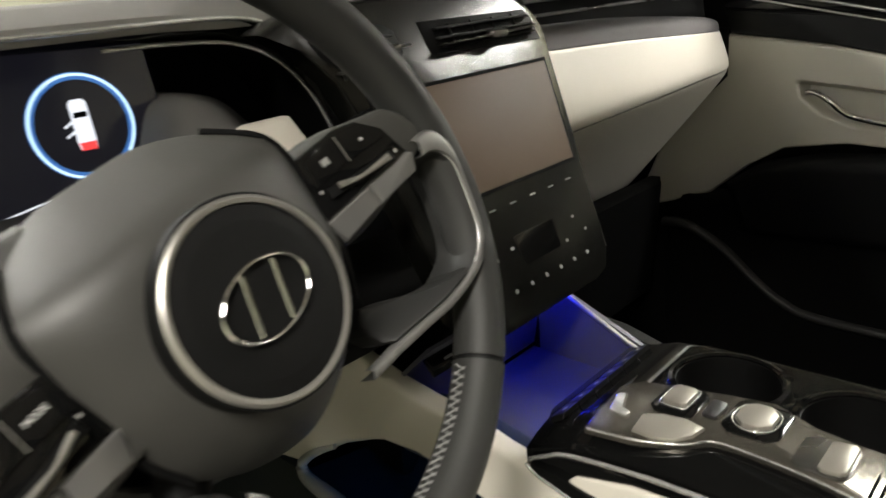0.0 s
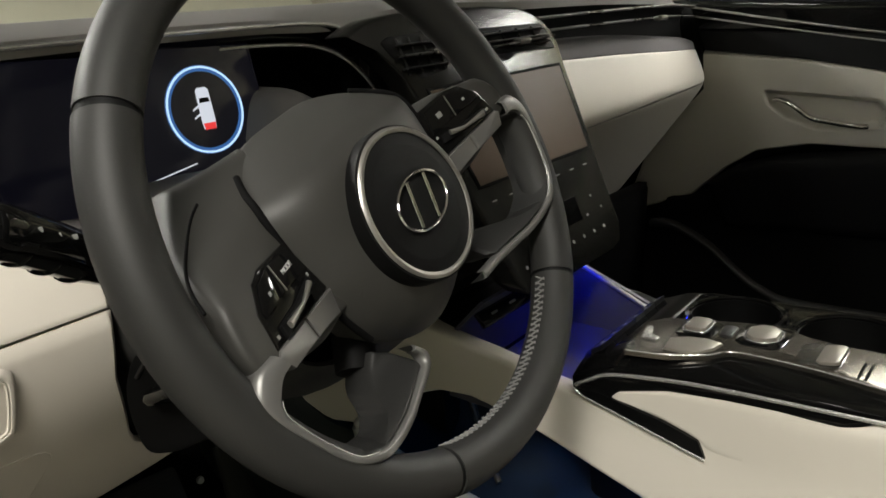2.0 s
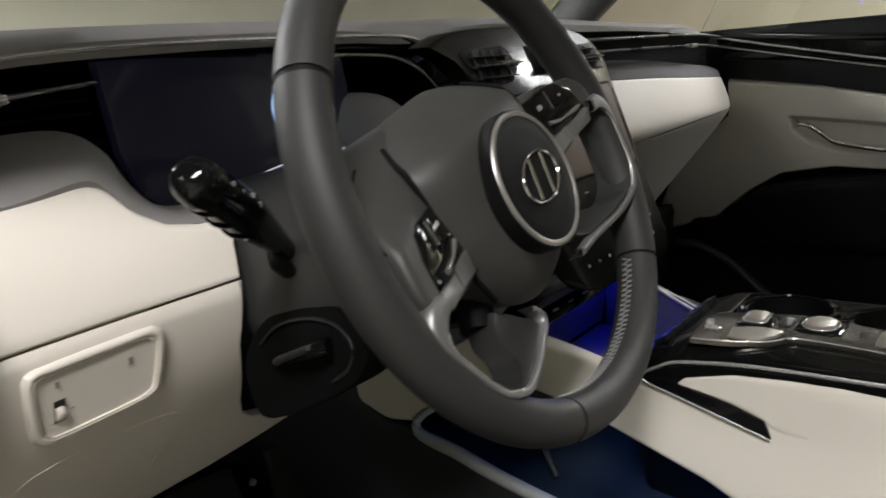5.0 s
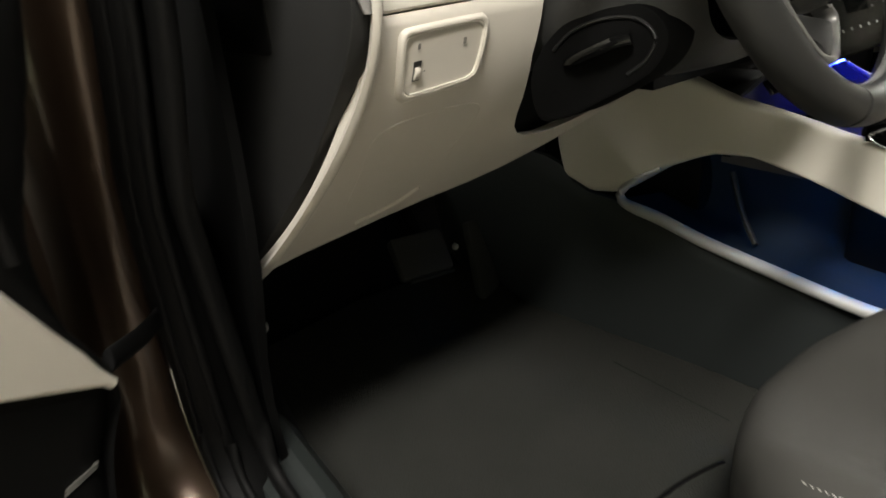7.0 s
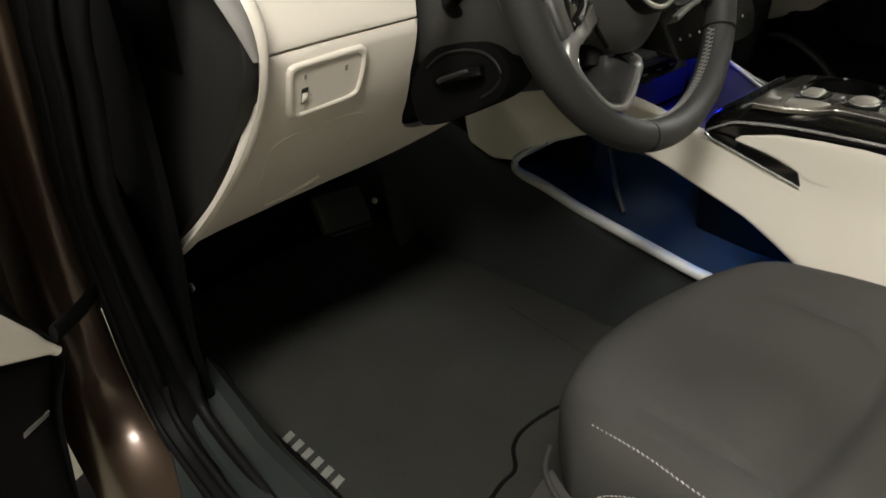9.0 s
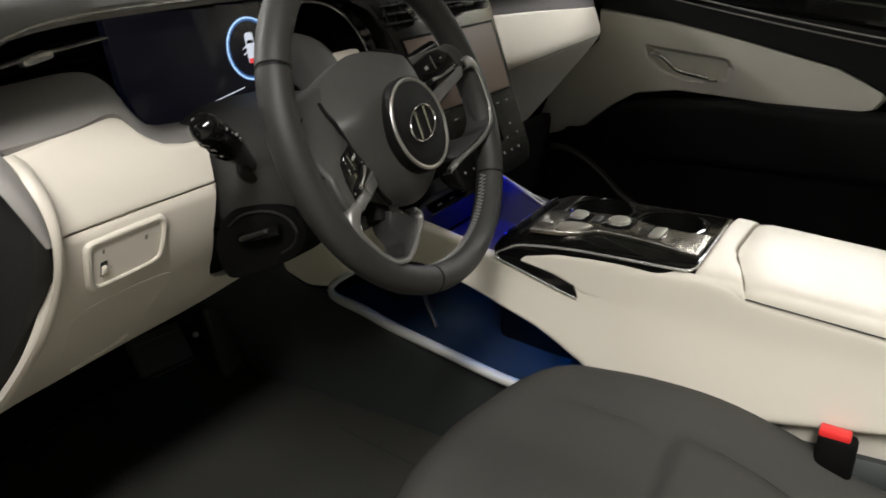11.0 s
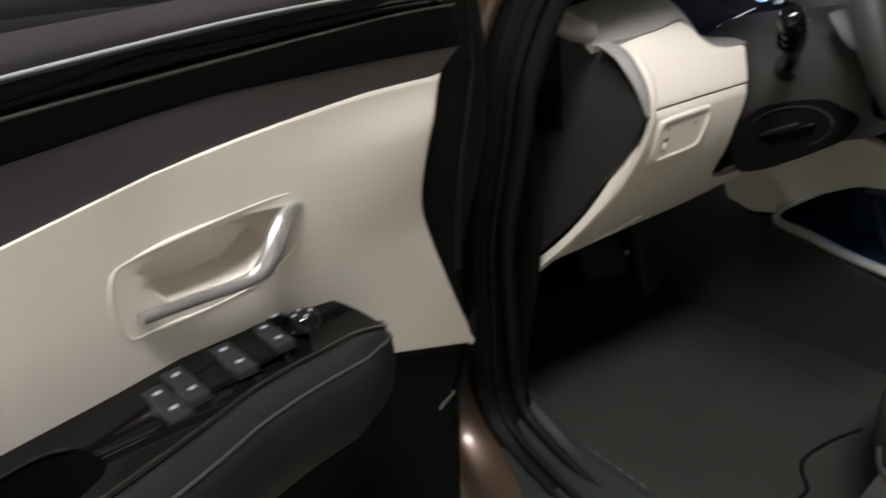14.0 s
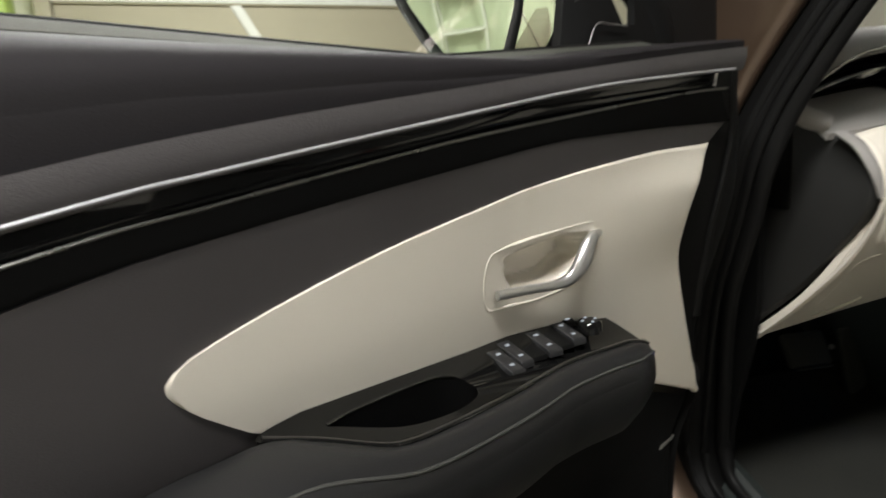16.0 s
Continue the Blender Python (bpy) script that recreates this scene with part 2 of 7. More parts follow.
def patch_bm(top, bottom, left, right, place, thick=0.012, r=0.005, n=22, m=18, curve=False):
    """A solid skin over four boundary lines of a plane (left to right, top to bottom); place(a, b, depth) sets it in space, the rim is rounded by r."""
    if curve:
        top, bottom, left, right = (smooth_line([(*q, 0) for q in e], 40) for e in (top, bottom, left, right))
    f = lambda e, t: Vector(poly_at(e, t)[:2])
    us, vs = spread(n), spread(m)
    tl, tr, bl, br = f(top, 0), f(top, 1), f(bottom, 0), f(bottom, 1)
    wide = max(0.01, ((tl - tr).length + (bl - br).length) / 2)
    tall = max(0.01, ((tl - bl).length + (tr - br).length) / 2)
    bm = bmesh.new()
    front, back = [], []
    for v in vs:
        rf, rb = [], []
        for u in us:
            q = (1 - v) * f(top, u) + v * f(bottom, u) + (1 - u) * f(left, v) + u * f(right, v)
            q -= (1 - u) * (1 - v) * tl + u * (1 - v) * tr + (1 - u) * v * bl + u * v * br
            e = min(u * wide, (1 - u) * wide, v * tall, (1 - v) * tall)
            dip = r - math.sqrt(max(0.0, r * r - (r - e) ** 2)) if e < r else 0.0
            rf.append(bm.verts.new(place(q.x, q.y, dip)))
            rb.append(bm.verts.new(place(q.x, q.y, thick)))
        front.append(rf)
        back.append(rb)
    for i in range(m):
        for j in range(n):
            bm.faces.new((front[i][j], front[i][j + 1], front[i + 1][j + 1], front[i + 1][j]))
            bm.faces.new((back[i][j], back[i + 1][j], back[i + 1][j + 1], back[i][j + 1]))
    ring = lambda g: [g[0][j] for j in range(n)] + [g[i][n] for i in range(m)] + [g[m][j] for j in range(n, 0, -1)] + [g[i][0] for i in range(m, 0, -1)]
    a, b = ring(front), ring(back)
    for i in range(len(a)):
        k = (i + 1) % len(a)
        bm.faces.new((a[i], a[k], b[k], b[i]))
    return bm


def patch(name, top, bottom, left, right, place, mat, parent, label="", **kw):
    return part(name, patch_bm(top, bottom, left, right, place, **kw), mat, parent, label)


def sheet_bm(rows, thick, way=None, close=False):
    """A solid skin through rows of points; thick is laid off along way, or along the skin's own normals."""
    bm = bmesh.new()
    n, m = len(rows), len(rows[0])
    P = [[Vector(p) for p in r] for r in rows]
    back = []
    for i in range(n):
        rb = []
        for j in range(m):
            if way is None:
                du = P[min(i + 1, n - 1)][j] - P[max(i - 1, 0)][j]
                dv = P[i][min(j + 1, m - 1)] - P[i][max(j - 1, 0)]
                k = du.cross(dv)
                k = k.normalized() if k.length > 1e-12 else Vector((0, 0, 1))
            else:
                k = Vector(way)
            rb.append(bm.verts.new(P[i][j] + k * thick))
        back.append(rb)
    front = [[bm.verts.new(p) for p in r] for r in P]
    for i in range(n - 1):
        for j in range(m - 1):
            bm.faces.new((front[i][j], front[i][j + 1], front[i + 1][j + 1], front[i + 1][j]))
            bm.faces.new((back[i][j], back[i + 1][j], back[i + 1][j + 1], back[i][j + 1]))
    ring = lambda g: [g[0][j] for j in range(m - 1)] + [g[i][m - 1] for i in range(n - 1)] + [g[n - 1][j] for j in range(m - 1, 0, -1)] + [g[i][0] for i in range(n - 1, 0, -1)]
    a, b = ring(front), ring(back)
    for i in range(len(a)):
        k = (i + 1) % len(a)
        bm.faces.new((a[i], a[k], b[k], b[i]))
    return bm


def loft(lines, n, m):
    """Rows of points: smooth lines across, joined smoothly along."""
    across = [smooth_line(l, m) for l in lines]
    cols = [smooth_line([a[j] for a in across], n) if len(across) > 2 else [across[0][j].lerp(across[1][j], i / (n - 1)) for i in range(n)] for j in range(m)]
    return [[cols[j][i] for j in range(m)] for i in range(n)]


def tube_bm(pts, ra, rb=None, n=40, sides=10, closed=False, up=(0, 0, 1), raw=False, taper=None):
    """An elliptic rod along a smooth line: ra across, rb along up."""
    rb = rb or ra
    line = [Vector(p) for p in pts] if raw else smooth_line(pts, n, closed)
    n = len(line)
    bm = bmesh.new()
    rings = []
    for i, p in enumerate(line):
        a = line[(i - 1) % n] if closed else line[max(i - 1, 0)]
        b = line[(i + 1) % n] if closed else line[min(i + 1, n - 1)]
        t = (b - a).normalized()
        side = t.cross(Vector(up))
        side = side.normalized() if side.length > 1e-6 else Vector((1, 0, 0))
        v = side.cross(t).normalized()
        k = taper(i / (n - 1)) if taper else 1.0
        rings.append([bm.verts.new(p + side * ra * k * math.cos(2 * math.pi * s / sides) + v * rb * k * math.sin(2 * math.pi * s / sides)) for s in range(sides)])
    for i in range(n if closed else n - 1):
        a, b = rings[i], rings[(i + 1) % n]
        for s in range(sides):
            bm.faces.new((a[s], a[(s + 1) % sides], b[(s + 1) % sides], b[s]))
    if not closed:
        bm.faces.new(rings[0][::-1])
        bm.faces.new(rings[-1])
    return bm


def tube(name, pts, mat, parent, ra, rb=None, label="", **kw):
    return part(name, tube_bm(pts, ra, rb, **kw), mat, parent, label, 60)


def box_bm(m, sx, sy, sz, bevel=0.003, seg=2):
    bm = bmesh.new()
    bmesh.ops.create_cube(bm, size=1)
    bmesh.ops.scale(bm, vec=(sx, sy, sz), verts=bm.verts)
    if bevel:
        bmesh.ops.bevel(bm, geom=bm.edges[:], offset=bevel, segments=seg, affect="EDGES", profile=0.5)
    bmesh.ops.transform(bm, matrix=m, verts=bm.verts)
    return bm


def box(name, m, sx, sy, sz, mat, parent=None, bevel=0.003, label=""):
    return part(name, box_bm(m, sx, sy, sz, bevel), mat, parent, label)


def plate_bm(outline, place, thick, bevel=0.0015, smooth=0):
    """A plate with a rounded front rim: outline in a plane, place(a, b, depth) sets it in space."""
    o = [(*q[:2], 0) for q in outline]
    o = smooth_line(o, smooth, True) if smooth else [Vector(q) for q in o]
    c = sum(o, Vector()) / len(o)
    bm = bmesh.new()
    rings = []
    for shrink, dep in ((bevel, 0.0), (bevel * 0.3, bevel * 0.3), (0.0, bevel), (0.0, thick)):
        row = []
        for q in o:
            w = (c - q).normalized() * shrink
            row.append(bm.verts.new(place(q.x + w.x, q.y + w.y, dep)))
        rings.append(row)
    for a, b in zip(rings, rings[1:]):
        for i in range(len(o)):
            k = (i + 1) % len(o)
            bm.faces.new((a[i], a[k], b[k], b[i]))
    bm.faces.new(rings[0])
    bm.faces.new(rings[-1][::-1])
    return bm


def plate(name, outline, place, mat, parent, thick=0.004, bevel=0.0012, smooth=0, label=""):
    return part(name, plate_bm(outline, place, thick, bevel, smooth), mat, parent, label, 35)


def lathe_bm(profile, m, n=48):
    """Turned body: profile of (radius, height) about the local z axis."""
    bm = bmesh.new()
    rings = [[bm.verts.new(m @ Vector((r * math.cos(2 * math.pi * i / n), r * math.sin(2 * math.pi * i / n), h))) for i in range(n)] for r, h in profile]
    for a, b in zip(rings, rings[1:]):
        for i in range(n):
            bm.faces.new((a[i], a[(i + 1) % n], b[(i + 1) % n], b[i]))
    if profile[0] == profile[-1]:
        bmesh.ops.remove_doubles(bm, verts=bm.verts, dist=1e-6)
        return bm
    if profile[0][0] > 1e-5:
        bm.faces.new(rings[0][::-1])
    if profile[-1][0] > 1e-5:
        bm.faces.new(rings[-1])
    bmesh.ops.remove_doubles(bm, verts=bm.verts, dist=1e-6)
    return bm


def lettering(name, text, m, size, mat, parent):
    """Flat raised letters in the built-in font, laid at the matrix m."""
    cu = bpy.data.curves.new(name, "FONT")
    cu.body, cu.size, cu.extrude, cu.align_x, cu.align_y = text, size, 0.0002, "CENTER", "CENTER"
    ob = bpy.data.objects.new(name, cu)
    me = bpy.data.meshes.new_from_object(ob)
    bpy.data.objects.remove(ob)
    me.transform(m)
    return link(name, me, mat, parent)


def soft_in(a, b, poly, edge):
    """1 inside a polygon, falling to 0 over the width edge at its border."""
    inside, near = False, 9.0
    for (x0, y0), (x1, y1) in zip(poly, poly[1:] + poly[:1]):
        if (y0 > b) != (y1 > b) and a < (x1 - x0) * (b - y0) / (y1 - y0) + x0:
            inside = not inside
        t = max(0, min(1, ((a - x0) * (x1 - x0) + (b - y0) * (y1 - y0)) / ((x1 - x0) ** 2 + (y1 - y0) ** 2)))
        near = min(near, math.hypot(a - x0 - t * (x1 - x0), b - y0 - t * (y1 - y0)))
    k = min(1.0, near / edge)
    return k * k * (3 - 2 * k) if inside else 0.0

# ---- garage ----
CONCRETE = material("garage_concrete", (0.34, 0.31, 0.26), 0.8, grain=0.4, scale=120, blotch=0.2, blotch_scale=2)
WALLPAINT = material("pale_green_wall_paint", (0.62, 0.66, 0.50), 0.8, grain=0.2, scale=200, blotch=0.06, blotch_scale=2)
DARKCEIL = material("dark_grey_panel", (0.05, 0.05, 0.048), 0.8, grain=0.2, scale=200, blotch=0.1, blotch_scale=2)
GREYWALL = material("grey_wall", (0.30, 0.30, 0.28), 0.8, grain=0.2, scale=200, blotch=0.1, blotch_scale=2)
WALLWHITE = material("white_wall_paint", (0.75, 0.74, 0.68), 0.8, grain=0.2, scale=200, blotch=0.05, blotch_scale=2)


WALLCREAM = material("cream_wall_paint", (0.62, 0.60, 0.46), 0.8, grain=0.2, scale=200, blotch=0.06, blotch_scale=2)
BOARDGREEN = material("bright_green_paint", (0.34, 0.46, 0.08), 0.5, grain=0.1, scale=200, blotch=0.06, blotch_scale=2)
TAN = material("tan_wall_panel", (0.40, 0.36, 0.26), 0.8, grain=0.2, scale=150, blotch=0.12, blotch_scale=3)


def slab(name, x0, x1, y0, y1, z0, z1, mat, label, category):
    bm = box_bm(pose((x0 + x1) / 2, (y0 + y1) / 2, (z0 + z1) / 2), x1 - x0, y1 - y0, z1 - z0, 0)
    ob = part(name, bm, mat)
    return tagged(ob, label, category, kind="structure")


slab("floor", -4.2, 3.4, -4.2, 4.4, -0.12, 0.0, CONCRETE, "grey-brown concrete garage floor under the car", "floor")
# Ceiling is out of view; its dark tone is assumed.
slab("ceiling", -4.2, 3.4, -4.2, 4.4, 2.6, 2.72, DARKCEIL, "dark grey garage ceiling out of view above the car", "ceiling")
slab("wall_west", -4.2, -4.05, -4.2, 4.4, 0, 2.6, WALLPAINT, "pale green painted garage wall beside the car", "wall")
slab("wall_east", 3.25, 3.4, -4.2, 4.4, 0, 2.6, TAN, "tan painted garage wall beyond the passenger side", "wall")
slab("wall_north", -4.05, 3.25, 4.25, 4.4, 0, 2.6, WALLCREAM, "cream and tan garage wall ahead of the car", "wall")
shelf = thing("storage_shelf", "white metal shelf unit with boxes against the green wall", "shelf", at=(-3.9, 0.9, 0))
for px in (-4.02, -3.76):
    for py in (0.46, 1.40):
        box("post", pose(px, py, 0.95), 0.04, 0.045, 1.9, WALLWHITE, shelf, 0.004)
for pz in (0.35, 0.80, 1.21, 1.62):
    box("shelf_board", pose(-3.89, 0.93, pz), 0.30, 0.98, 0.025, WALLWHITE, shelf, 0.004)
tagged(box("storage_box", pose(-3.86, 0.565, 1.256), 0.14, 0.07, 0.065, RED, None, 0.005), "small red box standing on the white shelf", "box")
tagged(box("storage_box", pose(-3.86, 0.74, 1.2775), 0.18, 0.14, 0.11, WALLCREAM, None, 0.006), "cream box standing on the white shelf", "box")
tagged(box("storage_box", pose(-3.88, 1.08, 1.3025), 0.22, 0.28, 0.16, WALLPAINT, None, 0.006), "pale green box standing on the white shelf", "box")
# Backdrop of unknown kind, placed and tilted to fit the camera's view.
panel = thing("wall_panel", "tan backdrop panel with a white band and slanting strip", "panel", at=(-0.9, 4.24, 0))
box("board", pose(-0.905, 4.235, 0.84), 2.21, 0.025, 1.68, TAN, panel, 0.004)
box("slant_strip", pose(-0.965, 4.215, 1.48, 0, -27, 0), 0.055, 0.02, 0.40, WALLWHITE, panel, 0.003)
box("white_band", pose(-0.905, 4.205, 1.705, 0, 3.8, 0), 2.21, 0.02, 0.17, WALLWHITE, panel, 0.003)
box("rail_shadow_gap", pose(-0.905, 4.212, 1.615, 0, 3.8, 0), 2.21, 0.02, 0.012, TAN, panel, 0.002)
tagged(box("wall_post", pose(-2.06, 4.20, 1.3), 0.085, 0.09, 2.6, TAN, None, 0.006), "tan square post standing against the cream wall", "post")
# Stands for a small green patch, placed to fit the camera's view.
tagged(box("locker", pose(-2.42, 4.10, 0.95), 0.44, 0.28, 1.9, BOARDGREEN, None, 0.008), "tall bright green board standing against the wall", "locker")
# Out of view; its grey is chosen for what paint and gloss trim reflect.
slab("wall_south", -4.05, 3.25, -4.2, -4.05, 0, 2.6, GREYWALL, "grey wall closing the unseen end behind the car", "wall")


def ceiling_lamp(x, y, z):
    t = thing("ceiling_lamp", "assumed white tube lamp out of view under the ceiling", "lamp", "garage lamps", at=(x, y, 2.6))
    box("housing", pose(x, y, z + 0.035), 1.3, 0.42, 0.05, WALLWHITE, t, 0.006)
    for dx in (-0.5, 0.5):
        if z < 2.45:
            tube("rod", [(x + dx, y, z + 0.05), (x + dx, y, 2.6)], DSILVER, t, 0.006, n=3)
    return t


for lx, ly, lz, watts, tone in LAMPS:
    ceiling_lamp(lx, ly, lz)

# ---- car shell ----
shell = thing("car_body", "bronze metallic painted car body with the front door open", "car", at=(0, 0, 0.2))
EDGE = [(-0.10, 1.42), (0.03, 1.30), (0.12, 1.20), (0.175, 1.12), (0.22, 1.03), (0.262, 0.90), (0.316, 0.755), (0.352, 0.617), (0.372, 0.53), (0.362, 0.480), (0.325, 0.447), (0.265, 0.430), (0.24, 0.424)]
edge = [(Vector(q).x, Vector(q).y) for q in smooth_line([(*q, 0) for q in EDGE], 60)]


def frame_x(z):
    """The body side leans inwards above the waist."""
    return -0.795 + max(0.0, z - 1.0) * 0.30


def seal_x(z, a):
    """The frame's section is narrower, and set further out, above the sill."""
    k = max(0.0, min(1.0, (z - 0.52) / 0.3))
    return frame_x(z) + a * (1 - 0.45 * k) - 0.030 * k


def pillar_rows(profile):
    """Sweeps a profile (x, y ahead, z down at the sill) along the opening's edge."""
    rows = []
    for y, z in edge:
        low = max(0.0, min(1.0, (0.52 - z) / 0.1))
        rows.append([(seal_x(z, a), y + b * (1 - low), z - c * low) for a, b, c in profile])
    return rows


part("inner_frame", sheet_bm(pillar_rows([(0.120, 0.110, 0.06), (0.085, 0.060, 0.045), (0.060, 0.012, 0.03), (0.045, 0.003, 0.012), (0.02, -0.002, -0.004), (0.0, 0.006, -0.003), (-0.004, 0.018, 0.002), (-0.004, 0.040, 0.010)]), 0.010), BLACK, shell, "black inner lining of the door frame", 60)
part("door_frame", sheet_bm(pillar_rows([(-0.006, 0.046, 0.010), (-0.006, 0.036, 0.004), (-0.012, 0.032, 0.002), (-0.028, 0.033, 0.004), (-0.052, 0.042, 0.012), (-0.074, 0.066, 0.030), (-0.088, 0.16, 0.10)]), 0.012), PAINT, shell, "bronze metallic painted door frame", 60)
SILL_ON = [(0.16, 0.4135), (0.06, 0.4100), (-0.3, 0.4090), (-1.0, 0.4090)]
tube("weather_strip", [(seal_x(z, 0.050), y - 0.010, z + max(0, min(1, (0.52 - z) / 0.1)) * 0.006) for y, z in edge[:57:3] + SILL_ON], RUBBER, shell, 0.010, 0.014, "ribbed black rubber door seal", n=160, taper=lambda t: 1.0 - 0.45 * max(0.0, min(1.0, (t - 0.40) / 0.12)))
tube("weather_strip", [(seal_x(z, 0.018), y - 0.006, z + max(0, min(1, (0.52 - z) / 0.1)) * 0.006) for y, z in edge[:57:3] + SILL_ON], RUBBER, shell, 0.005, 0.007, n=120)
tube("weather_strip", [(seal_x(z, -0.002), y + 0.012 * min(1, max(0, (z - 0.44) / 0.1)), z + max(0, min(1, (0.52 - z) / 0.1)) * 0.004) for y, z in edge[:57:3] + SILL_ON], RUBBER, shell, 0.004, 0.006, n=120)
# sill with its stepped scuff plate
sill_profile = [(-0.662, 0.345), (-0.668, 0.372), (-0.680, 0.405), (-0.695, 0.428), (-0.712, 0.434), (-0.720, 0.428), (-0.738, 0.427), (-0.745, 0.436), (-0.762, 0.437), (-0.770, 0.427), (-0.795, 0.424), (-0.803, 0.431), (-0.825, 0.431), (-0.832, 0.422), (-0.865, 0.415), (-0.878, 0.395)]
part("sill_plate", sheet_bm([[(min(x, -0.60) + max(0, y - 0.25) * max(0, -0.76 - x) * 5, y, z + max(0, y - 0.28) * 0.35) for x, z in sill_profile] for y in np.linspace(0.43, -1.0, 50)], 0.006, (0, 0, -1)), SCUFF, shell, "dark ribbed plastic sill scuff plate", 30)
part("rocker", sheet_bm([[(-0.80, y, 0.405), (-0.86, y, 0.395), (-0.905, y, 0.375), (-0.925, y, 0.33), (-0.93, y, 0.24), (-0.90, y, 0.2)] for y in np.linspace(0.45, -1.0, 12)], 0.01, (0.3, 0, -0.3)), DARK, shell)
# floor pan, tunnel side, toe board
part("floor_carpet", sheet_bm([[(x, y, z) for x in np.linspace(-0.70, 0.74, 12)] for y, z in ((-1.0, 0.33), (-0.4, 0.335), (0.30, 0.338), (0.58, 0.340), (0.68, 0.36), (0.76, 0.45), (0.81, 0.60), (0.83, 0.95))], 0.02, (0, 0, -1)), CARPET, shell, "black carpet of the car floor")
part("kick_panel", sheet_bm(loft([[(-0.735, 0.30, 1.0), (-0.735, 0.30, 0.75), (-0.725, 0.36, 0.55), (-0.705, 0.38, 0.37)], [(-0.715, 0.6, 1.0), (-0.715, 0.6, 0.75), (-0.705, 0.6, 0.55), (-0.69, 0.62, 0.36)], [(-0.70, 0.85, 1.0), (-0.70, 0.85, 0.75), (-0.69, 0.85, 0.55), (-0.68, 0.85, 0.36)]], 10, 12), 0.01, (-1, 0, 0)), GROOVE, shell)
part("kick_panel", sheet_bm(loft([[(0.725, 0.24, 1.0), (0.725, 0.24, 0.75), (0.72, 0.26, 0.55), (0.715, 0.28, 0.34)], [(0.71, 0.6, 1.0), (0.71, 0.6, 0.75), (0.705, 0.6, 0.55), (0.70, 0.62, 0.34)], [(0.70, 0.85, 1.0), (0.70, 0.85, 0.75), (0.69, 0.85, 0.55), (0.68, 0.85, 0.34)]], 10, 12), 0.01, (1, 0, 0)), GROOVE, shell)
part("firewall", box_bm(pose(0, 0.86, 0.75), 1.5, 0.03, 0.75, 0), BLACK, shell)
# roof, headliner, rear closing wall, right side
part("headliner", sheet_bm([[(x, y, 1.52 - 0.06 * (x / 0.62) ** 2 - 0.05 * max(0, y + 0.2)) for x in np.linspace(-0.60, 0.60, 14)] for y in (0.06, -0.3, -0.8, -1.4)], 0.03, (0, 0, 1)), LINER, shell, "pale cloth headliner")
# Housing for the added cabin fill light, out of view.
dome = thing("cabin_fill_lamp", "unseen pale fill lamp added under the headliner", "lamp", at=(0.02, -0.07, 1.50))
box("housing", pose(0.02, -0.07, 1.490), 0.20, 0.12, 0.034, LINER, dome, 0.008)
part("roof", sheet_bm([[(x, y, 1.60 - 0.07 * (x / 0.66) ** 2 - 0.07 * max(0, y + 0.2)) for x in np.linspace(-0.64, 0.64, 14)] for y in (0.08, -0.3, -0.8, -1.4)], 0.02, (0, 0, 1)), PAINT, shell)
part("rear_wall", box_bm(pose(0, -1.42, 0.95), 1.5, 0.04, 1.3, 0), CHAR, shell)
# Out of view; added to keep the rear lamp's light off the footwell.
part("rear_side", sheet_bm([[(-0.63, y, 1.53), (-0.72, y, 1.25), (-0.84, y, 1.02), (-0.88, y, 0.7), (-0.86, y, 0.3)] for y in (-1.0, -1.25, -1.5)], 0.03, (1, 0, 0)), PAINT, shell, "unseen bronze rear side that blocks lamp light")
part("windscreen", sheet_bm(loft([[(-0.60, 0.06, 1.49), (0, 0.10, 1.53), (0.60, 0.06, 1.49)], [(-0.66, 0.42, 1.30), (0, 0.50, 1.32), (0.66, 0.42, 1.30)], [(-0.70, 0.72, 1.11), (0, 0.84, 1.12), (0.70, 0.72, 1.11)]], 10, 16), 0.005), GLASS, shell, "clear curved windscreen glass").visible_shadow = False
tube("a_pillar_trim", [(0.60, 0.04, 1.49), (0.67, 0.38, 1.28), (0.72, 0.62, 1.12)], CHAR, shell, 0.035, 0.05)
tube("a_pillar_trim", [(-0.60, 0.04, 1.49), (-0.675, 0.20, 1.25), (-0.715, 0.36, 1.09)], DARK, shell, 0.03, 0.045)
part("bonnet", sheet_bm([[(x, y, 1.06 - 0.12 * (y - 0.8) - 0.05 * (x / 0.8) ** 2) for x in np.linspace(-0.82, 0.82, 12)] for y in np.linspace(0.80, 1.75, 8)], 0.01, (0, 0, -1)), PAINT, shell)
part("front_fender", sheet_bm([[(-0.92, 0.40, 1.02), (-0.93, 0.40, 0.8), (-0.93, 0.40, 0.55), (-0.91, 0.40, 0.25)], [(-0.90, 1.1, 0.98), (-0.92, 1.1, 0.8), (-0.92, 1.1, 0.55), (-0.90, 1.1, 0.25)], [(-0.82, 1.75, 0.92), (-0.84, 1.75, 0.8), (-0.84, 1.75, 0.55), (-0.82, 1.75, 0.25)]], 0.01, (1, 0, 0)), PAINT, shell)

tube("check_strap", [(-0.815, 0.360, 0.680), (-0.845, 0.305, 0.695), (-0.885, 0.250, 0.712)], RUBBER, shell, 0.004, 0.009, "black door check strap", n=8)
part("kick_clip", lathe_bm([(0.0, 0.004), (0.005, 0.003), (0.0065, 0.0)], look((-0.695, 0.42, 0.597), (-0.9, 0.42, 0.597)), 14), SILVER, shell, "small bright trim clip")

